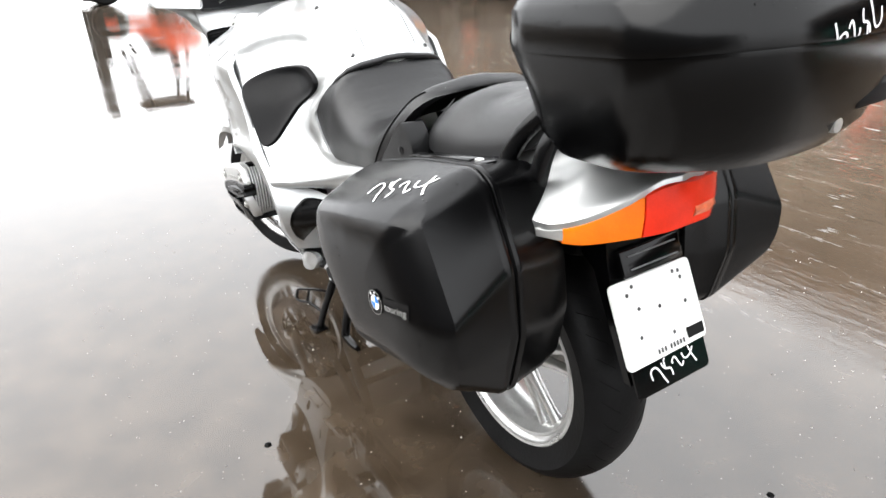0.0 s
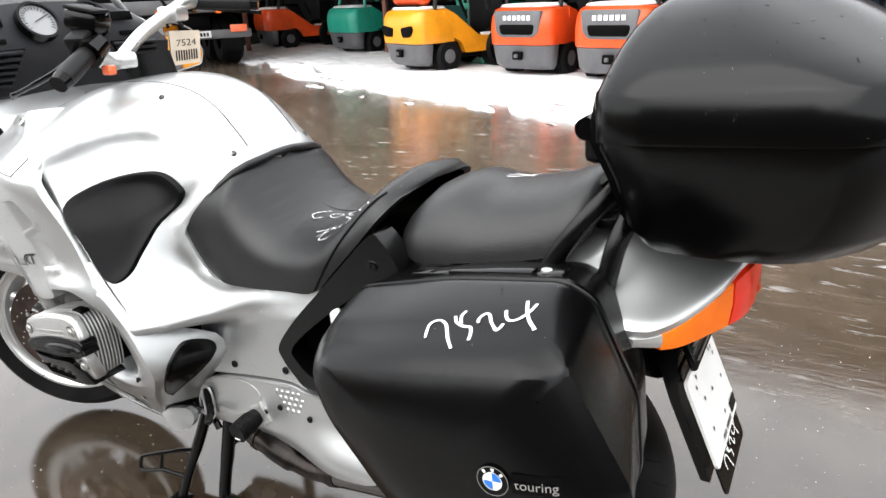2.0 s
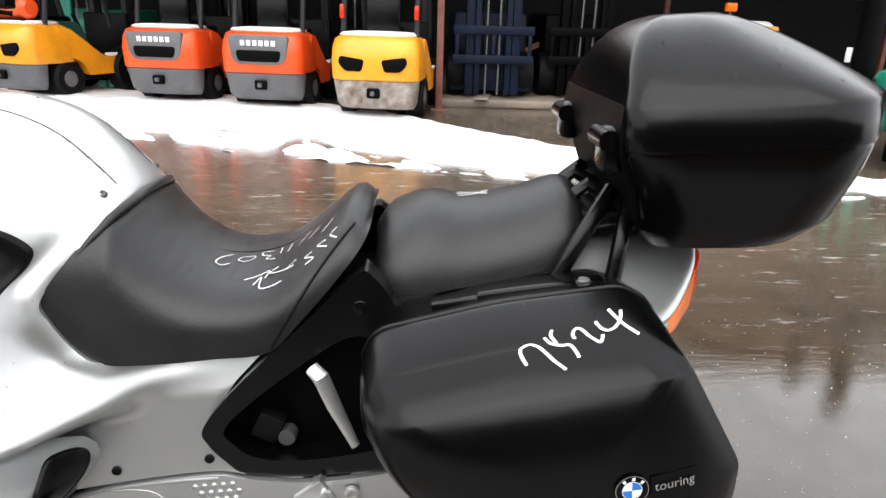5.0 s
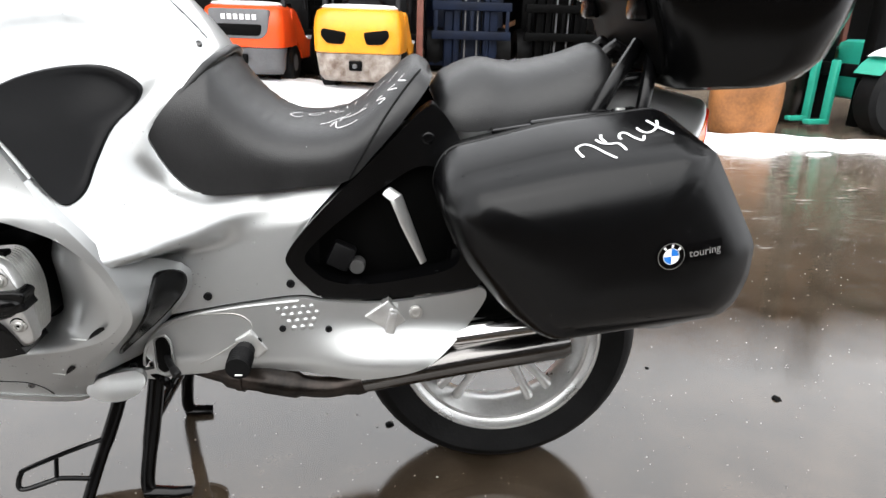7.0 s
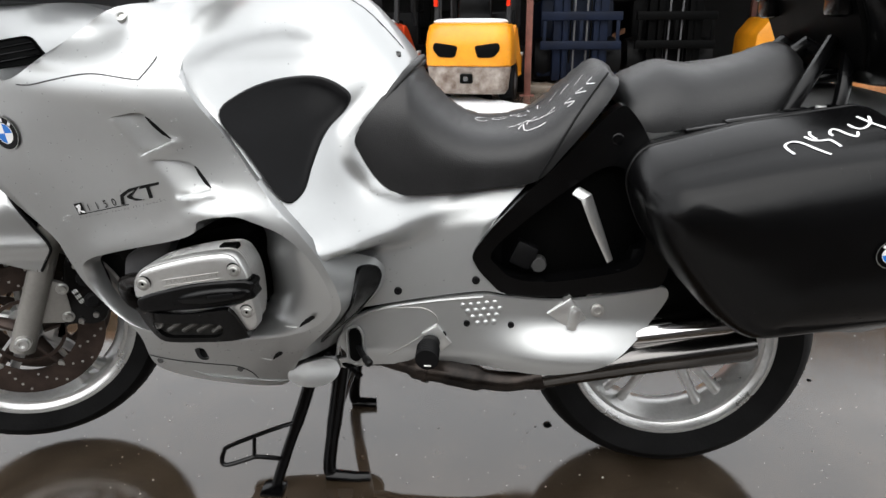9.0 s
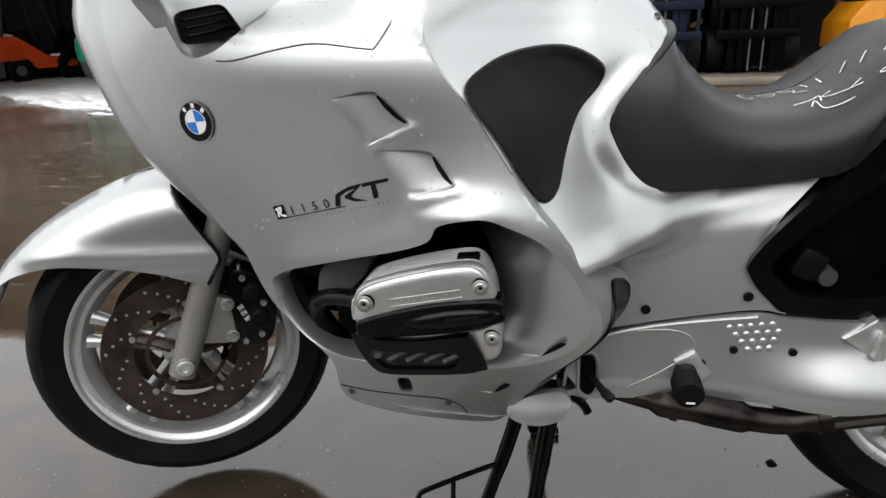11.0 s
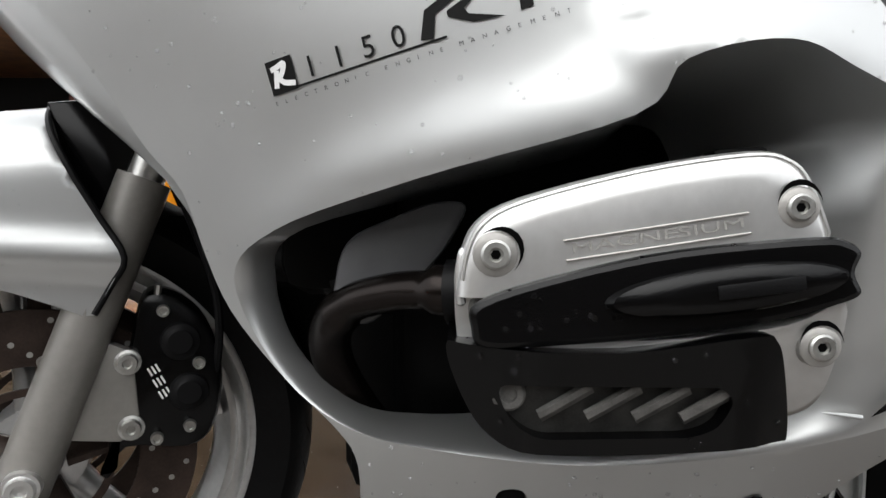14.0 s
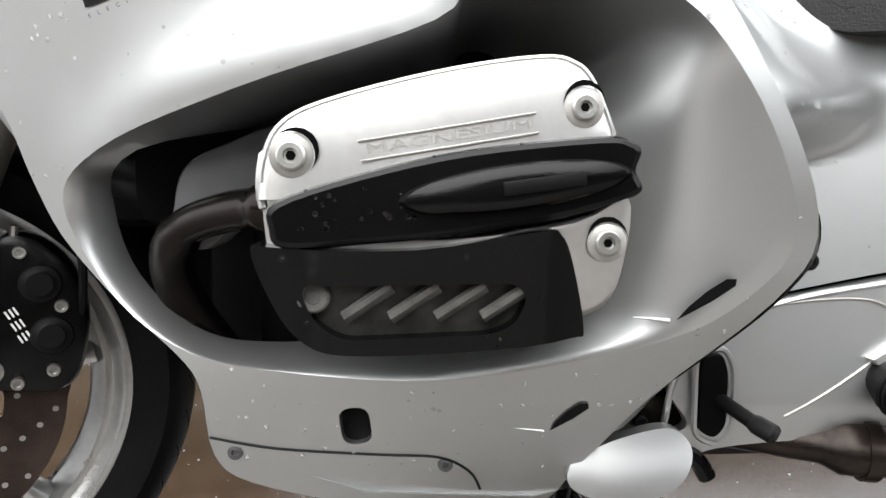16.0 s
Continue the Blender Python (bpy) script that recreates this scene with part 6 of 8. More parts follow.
for s in (-1, 1):
    part("fork_leg", tube([fp(fork_at(z), s * 0.105, z) for z in (0.30, 0.345, 0.62)], [0.026, 0.0265, 0.0265], 18), FORK, bike, "grey painted fork slider")
    part("fork_tube", tube([fp(fork_at(z), s * 0.105, z) for z in (0.62, 0.95)], 0.0175, 14), STEEL, bike)
    bm = lathe([(0.0, -0.010), (0.006, -0.010), (0.007, -0.016), (0.012, -0.016), (0.014, -0.010), (0.017, -0.010), (0.018, 0.01)], 20)
    part("axle_nut", move(bm, Matrix.Translation(fp(-0.138, s * 0.128, 0.326)) @ Matrix.Rotation(STEER + (math.pi if s > 0 else 0), 4, "Z")), ALU, bike)
    # caliper behind the leg
    cal = curve([(-0.075, 0.335), (-0.060, 0.36), (-0.010, 0.355), (0.012, 0.372), (0.020, 0.42), (0.008, 0.465), (-0.020, 0.492), (-0.045, 0.49), (-0.055, 0.45), (-0.068, 0.40)], True, 4)
    bm = plate([(-0.008 + (p.x + 0.025) * 1.2, 0.412 + (p.y - 0.418) * 1.2) for p in cal], s * 0.108, s * 0.045, 0.010)
    caliper = part("brake_caliper", move(bm, front), BLACK_TEX, bike, "black brake caliper with bars of pale print")
    bm = plate([(-0.095, 0.470), (-0.044, 0.446), (-0.040, 0.43), (-0.036, 0.38), (-0.036, 0.36), (-0.055, 0.352), (-0.110, 0.36)], s * 0.110, s * 0.095, 0.003)
    part("caliper_mount", move(bm, front), FORK, bike)
    for x, z in ((-0.046, 0.434), (-0.044, 0.366)):
        bm = lathe([(0.0, -0.003), (0.004, -0.003), (0.005, -0.007), (0.009, -0.007), (0.010, 0.0), (0.013, 0.001), (0.013, 0.006)], 16)
        part("bolt", move(bm, front @ Matrix.Translation((x, s * 0.112, z)) @ Matrix.Rotation(math.pi if s > 0 else 0, 4, "Z")), STEEL, caliper)
    for x, z in ((0.004, 0.452), (0.012, 0.398)):
        bm = lathe([(0.0, -0.006), (0.012, -0.006), (0.014, -0.004), (0.019, -0.003), (0.021, 0.002)], 22)
        part("piston_cap", move(bm, front @ Matrix.Translation((x, s * 0.1085, z)) @ Matrix.Rotation(math.pi if s > 0 else 0, 4, "Z")), BLACK_MATT, caliper)
    for x, z in ((-0.012, 0.485), (0.022, 0.428), (0.012, 0.362), (-0.02, 0.352)):
        bm = lathe([(0.0, -0.002), (0.003, -0.002), (0.004, -0.006), (0.006, -0.006), (0.0068, 0.002)], 12)
        part("caliper_bolt", move(bm, front @ Matrix.Translation((x, s * 0.109, z)) @ Matrix.Rotation(math.pi if s > 0 else 0, 4, "Z")), STEEL, caliper)
    part("bleed_nipple", tube([fp(-0.018, s * 0.10, 0.494), fp(-0.016, s * 0.104, 0.512)], 0.004, 8), STEEL, caliper)
    bm = bmesh.new()
    for k in range(3):
        x, z = -0.022 + 0.005 * k, 0.424 - 0.0125 * k
        q = Matrix.Rotation(radians(-62), 2)
        for a, b in ((-0.0042, 0.0010), (0.0, 0.0010), (0.0042, 0.0010)):
            c = [q @ Vector((u + a * 0.0, v + a)) for u, v in ((-0.0046, -b), (0.0046, -b), (0.0046, b), (-0.0046, b))]
            bm.faces.new([bm.verts.new(fp(x + e.x, s * 0.1095, z + e.y)) for e in c])
    part("caliper_print", bm, WHITE, caliper)
    part("brake_hose", tube(curve([fp(0.0, s * 0.09, 0.36), fp(0.035, s * 0.10, 0.40), fp(0.04, s * 0.11, 0.5), fp(0.0, s * 0.10, 0.62)], n=6), 0.0045, 8), BLACK_MATT, bike)
# added dark box for the shade between fork and fairing
part("fork_gap_shade", box((0.13, 0.20, 0.30), (-0.475, 0, 0.66), 0.03), INSIDE, bike)
part("telelever_arm", tube([(-0.62, 0.0, 0.66), (-0.50, -0.10, 0.56), (-0.40, -0.13, 0.52)], 0.022, 10), BLACK_MATT, bike)
part("axle", tube([fp(-0.138, -0.125, 0.326), fp(-0.138, 0.125, 0.326)], 0.011, 12), STEEL, bike)
part("fork_bridge", move(box((0.08, 0.24, 0.05), (0.03, 0, 0.70), 0.012), front), BLACK_MATT, bike)

# mudguard: a roof over the wheel with deep cheeks
GTOP = ((-0.49, 0.445), (-0.455, 0.515), (-0.40, 0.573), (-0.338, 0.617), (-0.271, 0.653), (-0.194, 0.683), (-0.112, 0.699), (-0.09, 0.70))
GUARD_SIDE = curve([(-0.112, 0.699), (-0.194, 0.683), (-0.271, 0.653), (-0.338, 0.617), (-0.40, 0.573), (-0.455, 0.515), (-0.485, 0.450)], n=6) + curve([(-0.475, 0.445), (-0.43, 0.515), (-0.345, 0.545), (-0.25, 0.538), (-0.16, 0.517), (-0.082, 0.487)], n=5)
GUARD_SIDE += [Vector(p) for p in ((-0.073, 0.487), (-0.044, 0.542), (-0.065, 0.580), (-0.087, 0.620), (-0.108, 0.665), (-0.114, 0.69))]


def guard_w(x, z):
    zt = line(x, *GTOP)
    base = zt - 0.085
    q = max(0.0, min(1.0, (z - base) / 0.085))
    w = line(x, (-0.49, 0.05), (-0.42, 0.086), (-0.3, 0.110), (-0.15, 0.128), (-0.05, 0.138)) * max(0.0, 1 - q ** 2.6) ** (1 / 2.2)
    fold = line(x, (-0.4, 0.572), (-0.25, 0.557), (-0.045, 0.542))
    return w + 0.006 * smooth(fold + 0.03, fold + 0.002, z) - 0.010 * smooth(fold, fold - 0.03, z)


for s in (-1, 1):
    P = curve([(-0.113, 0.693, 0), (-0.108, 0.665, 0), (-0.087, 0.620, 0), (-0.065, 0.580, 0), (-0.045, 0.543, 0), (-0.058, 0.515, 0), (-0.073, 0.488, 0)], n=4)
    part("mudguard_trim", move(tube([(p.x, s * guard_w(p.x, p.y), p.y) for p in P], 0.0032, 8), front), BLACK_MATT, bike, "black rubber edge of the mudguard")
part("front_mudguard", move(shell(GUARD_SIDE, guard_w, step=0.011, lip=0.006), front), SILVER, bike, "silver front mudguard", 50)
for s in (-1, 1):
    inner = [(-0.112, 0.692), (-0.060, 0.70), (-0.02, 0.66), (-0.03, 0.55), (-0.058, 0.51), (-0.066, 0.56), (-0.10, 0.64)]
    part("mudguard_bracket", move(plate(inner, s * 0.098, s * 0.07, 0.003), front), BLACK_GLOSS, bike)
    bm = lathe([(0.0, -0.002), (0.003, -0.002), (0.004, -0.005), (0.007, -0.005), (0.008, 0.002)], 14)
    part("screw", move(bm, front @ Matrix.Translation((-0.052, s * 0.100, 0.590)) @ Matrix.Rotation(math.pi if s > 0 else 0, 4, "Z")), STEEL, bike)

# ---- stands and controls ----
for s in (-1, 1):
    part("centre_stand_leg", tube(curve([(-0.010, s * 0.115, 0.30), (-0.030, s * 0.130, 0.17), (-0.048, s * 0.150, 0.045), (-0.045, s * 0.155, 0.016)], n=4), [0.017] * 6 + [0.015] * 6 + [0.013], 10), BLACK_GLOSS, bike, "black centre stand leg")
    part("stand_foot", tube([(-0.055, s * 0.155, 0.013), (0.01, s * 0.157, 0.010), (0.018 - s * 0.027, s * 0.158, 0.014)], [0.014, 0.012, 0.010], 8, flat=0.8), BLACK_GLOSS, bike)
part("stand_bar", tube([(-0.025, -0.128, 0.18), (-0.025, 0.128, 0.18)], 0.012, 10), BLACK_GLOSS, bike)
part("side_stand", tube(curve([(-0.070, -0.135, 0.285), (-0.095, -0.155, 0.20), (-0.134, -0.182, 0.09), (-0.160, -0.198, 0.012)], n=5), [0.014] * 8 + [0.012] * 8, 10), BLACK_GLOSS, bike, "black side stand, folded down")
part("stand_shoe", box((0.05, 0.05, 0.008), (-0.166, -0.202, 0.006), 0.003), BLACK_GLOSS, bike)
loop = curve([(-0.118, -0.172, 0.158), (-0.165, -0.195, 0.152), (-0.245, -0.220, 0.128), (-0.258, -0.226, 0.118), (-0.264, -0.230, 0.092), (-0.250, -0.230, 0.086), (-0.205, -0.222, 0.098), (-0.190, -0.215, 0.098), (-0.145, -0.192, 0.078)], n=5)
part("stand_loop", tube(loop, 0.005, 8), BLACK_GLOSS, bike, "black wire foot loop of the side stand")
part("loop_brace", tube([(-0.196, -0.206, 0.143), (-0.196, -0.218, 0.100)], 0.0045, 8), BLACK_GLOSS, bike)
part("foot_peg", tube([(0.195, -0.205, 0.388), (0.190, -0.230, 0.382), (0.189, -0.272, 0.376)], [0.017, 0.0215, 0.0225], 16), BLACK_MATT, bike, "black ribbed rubber foot peg")
for k in range(6):
    part("peg_rib", lathe([(0.0205, -0.002), (0.0236, 0), (0.0205, 0.002)], 16, at=(0.1895, -0.236 - 0.0065 * k, 0.381 - 0.0009 * k)), BLACK_MATT, bike)
part("peg_label", box((0.014, 0.002, 0.003), (0.191, -0.2735, 0.364), 0.0006), WHITE, bike, "small white label bar on the peg")
part("peg_mount", plate([(0.175, 0.405), (0.205, 0.425), (0.235, 0.385), (0.215, 0.365)], -0.217, -0.19, 0.004), ALU, bike)
slot_ = part("gear_slot", plate(rounded([(0.026, 0.406), (0.045, 0.412), (0.051, 0.395), (0.051, 0.346), (0.041, 0.334), (0.026, 0.342)], 0.009), -0.2135, -0.19, 0.002), INSIDE, bike, "dark slot for the gear lever")
rim_ = [Vector((p.x, p.y)) for p in rounded([(0.022, 0.410), (0.046, 0.417), (0.056, 0.398), (0.056, 0.343), (0.042, 0.329), (0.022, 0.338)], 0.010)]
part("slot_rim", tube([(p.x, -0.2125, p.y) for p in rim_ + rim_[:1]], 0.0028, 6), SILVER, slot_)
part("gear_lever", tube(curve([(0.037, -0.195, 0.374), (0.050, -0.220, 0.366), (0.063, -0.237, 0.357)], n=4), 0.0065, 10), BLACK_MATT, bike)
part("gear_pedal", tube([(0.060, -0.233, 0.359), (0.064, -0.238, 0.3565), (0.073, -0.249, 0.352), (0.075, -0.251, 0.351)], [0.006, 0.0085, 0.0085, 0.006], 12), RUBBER, bike)
part("lever_arm", tube(curve([(0.005, -0.19, 0.325), (0.030, -0.198, 0.312), (0.042, -0.200, 0.294)], n=4), 0.008, 8), BLACK_GLOSS, bike)

# ---- cockpit ----
rows = []
for y in np.linspace(-0.298, 0.298, 27):
    k = abs(y) / 0.298
    rows.append([(-0.562, y, 1.027), (-0.545, y, 1.034), (-0.540, y, 1.06), (-0.522, y, 1.14 - 0.01 * k ** 2), (-0.545, y, 1.205 - 0.055 * k ** 3), (-0.58, y, 1.245 - 0.075 * k ** 3), (-0.66, y, 1.26 - 0.10 * k ** 3), (-0.70, y, 1.05)])
part("dashboard", rings(rows, True, True, close=False), DASH, bike, "dark grey dashboard with slatted speaker grilles")
for s in (-1, 1):
    part("grille_recess", plate_on([(0.112, 1.142), (0.252, 1.138), (0.272, 1.054), (0.160, 1.054)], s), INSIDE, bike, "black speaker grille opening")
    for k in range(6):
        z = 1.060 + 0.0148 * k
        y0, y1 = line(z, (1.054, 0.163), (1.142, 0.115)), line(z, (1.054, 0.270), (1.142, 0.250))
        x = line(z, (1.06, -0.540), (1.14, -0.522)) + 0.006
        part("grille_slat", box((0.012, y1 - y0, 0.0062), (x, s * (y0 + y1) / 2, z), 0.0015, turn=pose(0, 0, 0, 0, 25, 0)), DASH, bike)
    for y, z, w, h in ((0.174, 1.203, 0.062, 0.024), (0.190, 1.160, 0.078, 0.011)):
        x = line(z, (1.14, -0.522), (1.205, -0.543))
        part("dash_switch", box((0.006, w, h), (x + 0.0035, s * y, z), 0.002, turn=pose(0, 0, 0, 0, -15, 0)), INSIDE, bike)
    c = Vector((-0.525, s * 0.070 + 0.005, 1.20))
    m = Matrix.Translation(c) @ Vector((1, 0, 0.62)).to_track_quat("Z", "Y").to_matrix().to_4x4()
    dial = part("dial", move(lathe([(0, 0.002), (0.040, 0.002), (0.043, 0.002)], 32, axis="z"), m), DIAL, bike, "pale instrument dial")
    part("dial_rim", move(lathe([(0.042, 0.0), (0.043, 0.010), (0.049, 0.010), (0.050, -0.01)], 32, axis="z"), m), BLACK_GLOSS, dial)
    for k in range(21):
        a = math.radians(215 - 12.5 * k)
        part("tick", move(box((0.006 if k % 2 else 0.010, 0.0014, 0.0008), (0.034, 0, 0.0035), 0), m @ Matrix.Rotation(a, 4, "Z")), INK, dial)
    part("needle", move(box((0.045, 0.002, 0.001), (0.01, 0.006, 0.0045), 0, turn=pose(0, 0, 0, 0, 0, 25)), m), INK, dial)
    part("windscreen_edge", tube(curve([(-0.60, s * 0.318, 1.03), (-0.60, s * 0.300, 1.15), (-0.605, s * 0.288, 1.18), (-0.61, s * 0.247, 1.205), (-0.615, s * 0.205, 1.262), (-0.65, s * 0.17, 1.33)], n=5), 0.010, 10, flat=0.8), SILVER, bike, "silver edge of the windscreen frame")
BAR = curve([(-0.150, -0.200, 1.138), (-0.18, -0.150, 1.125), (-0.209, -0.097, 1.112), (-0.235, 0.0, 1.165), (-0.26, 0.117, 1.212), (-0.32, 0.20, 1.226), (-0.375, 0.285, 1.231)], n=6)
part("handlebar", tube(BAR, 0.019, 14, flat=0.8), ALU, bike, "cast aluminium handlebar")
part("bar_clamp", box((0.05, 0.07, 0.035), (-0.215, -0.085, 1.115), 0.008, turn=pose(0, 0, 0, 0, 0, -25)), ALU, bike, "cast handlebar clamp")
part("bar_clamp", box((0.05, 0.07, 0.035), (-0.262, 0.12, 1.205), 0.008, turn=pose(0, 0, 0, 0, 0, 25)), ALU, bike)
part("steering_head", tube([(-0.24, 0.01, 1.12), (-0.22, 0.01, 1.00)], [0.05, 0.06], 14), BLACK_MATT, bike)
for root, mid_, end, lev in (((-0.150, -0.200, 1.138), (-0.132, -0.252, 1.112), (-0.123, -0.276, 1.100), ((-0.205, -0.19, 1.135), (-0.20, -0.25, 1.105), (-0.205, -0.30, 1.085), (-0.21, -0.335, 1.072))),
                             ((-0.375, 0.285, 1.231), (-0.28, 0.355, 1.225), (-0.252, 0.375, 1.223), ((-0.40, 0.25, 1.22), (-0.37, 0.32, 1.215), (-0.30, 0.40, 1.20), (-0.27, 0.43, 1.195)))):
    part("grip", tube([root, mid_, end], [0.0185, 0.0205, 0.0195], 16), RUBBER, bike, "black rubber grip")
    d = (Vector(end) - Vector(mid_)).normalized()
    part("bar_end", tube([Vector(end) + d * 0.001, Vector(end) + d * 0.02], [0.020, 0.017], 14), BLACK_GLOSS, bike)
    r0 = Vector(root) - (Vector(mid_) - Vector(root)).normalized() * 0.045
    part("switch_box", tube([r0, root], [0.026, 0.031], 12), BLACK_GLOSS, bike)
    res = part("reservoir", box((0.075, 0.055, 0.04), r0 + Vector((-0.02, 0.0, 0.045)), 0.010, turn=pose(0, 0, 0, 0, 12, 20)), BLACK_GLOSS, bike, "black fluid reservoir")
    part("reservoir_lid", box((0.07, 0.05, 0.008), r0 + Vector((-0.015, 0.0, 0.068)), 0.003, turn=pose(0, 0, 0, 0, 12, 20)), BLACK_MATT, res)
    part("switch_pod", box((0.05, 0.045, 0.05), Vector(root) + Vector((-0.025, 0.012, 0.02)), 0.010, turn=pose(0, 0, 0, 25, 0, 20)), BLACK_MATT, bike)
    part("clutch_cable", tube(curve([r0 + Vector((-0.04, -0.02, 0.03)), r0 + Vector((-0.09, 0.0, 0.04)), r0 + Vector((-0.12, 0.06, -0.01)), r0 + Vector((-0.11, 0.10, -0.07))], n=5), 0.005, 8), RUBBER, bike)
    part("lever", tube(curve(lev, n=5), [0.008] * 10 + [0.006] * 5 + [0.009], 8, flat=0.6), BLACK_GLOSS, bike, "black hand lever")
part("switch_button", box((0.025, 0.02, 0.02), (-0.135, -0.168, 1.105), 0.004), REDPALE, bike)

# paper lot label stuck to the right-hand mirror
lab = thing("paper_label", "pale paper lot label with number and barcode on the mirror", "label", (-0.543, 0.372, 1.105))


def on_label(u, v, d=0.0):
    return (0.004 + d, u * 1.25 + v * 0.1, v * 0.98)


bm = bmesh.new()
rings([[on_label(p.x, p.y, d) for p in rounded([(-0.045, -0.05), (0.04, -0.05), (0.045, 0.045), (-0.045, 0.05)], 0.006)] for d in (0, 0.001)], bm=bm)
part("sheet", bm, PAPER, lab)
p, fc = lettering("7524", 0.020)
wd = max(q[0] for q in p)
part("number", decal([(-0.03 + q[0] / wd * 0.06, q[1] + 0.004) for q in p], fc, lambda u, v: on_label(u, v, 0.002)), RUSTY, lab)
bm = bmesh.new()
for k in range(9):
    u = -0.033 + 0.0075 * k
    decal([(u, -0.038), (u + 0.0045, -0.038), (u + 0.0045, -0.008), (u, -0.008)], [(0, 1, 2, 3)], lambda a, b: on_label(a, b, 0.002), bm)
part("barcode", bm, RUSTY, lab)

# rain beads on the plastic shells, the seats and in the cylinder wells
bm, rnd = bmesh.new(), random.Random(31)
for name, count, low, high in (("pannier_lid", 170, 0.0008, 0.0016), ("case_lid", 160, 0.0009, 0.0018), ("rider_seat", 70, 0.0009, 0.0016), ("pillion_seat", 60, 0.0009, 0.0016),
                               ("cylinder_guard", 60, 0.0010, 0.0022), ("cover_band", 60, 0.0012, 0.0024), ("side_fairing", 90, 0.0009, 0.0018), ("front_mudguard", 60, 0.0009, 0.0016)):
    ob = bpy.data.objects.get(name)
    if ob is None:
        continue
    faces = [p for p in ob.data.polygons if (p.normal.y < -0.15 or p.normal.z > 0.5) and p.center.y < 0.1 and (name != "side_fairing" or inside((p.center.x, p.center.z), RIM))]
    for p in rnd.choices(faces, [p.area for p in faces], k=count):
        c = [ob.data.vertices[i].co for i in p.vertices]
        k = [rnd.random() + 0.05 for q in c]
        at = sum((q * v for q, v in zip(c, k)), Vector()) / sum(k)
        bead(at, p.normal, rnd.uniform(low, high))
DROP_CLEAR = DROP.copy()
DROP_CLEAR.name = "clear_water_bead"
DROP_CLEAR.node_tree.nodes["Principled BSDF"].inputs["Transmission Weight"].default_value = 1.0
tagged(part("rain", bm, DROP_CLEAR, bike), kind="stuff")

# ---- yard: forklifts, shed, snow ----
TEAL = mat("dark_teal_panel", (0.012, 0.06, 0.055), 0.4, 0, 0.2, 4)

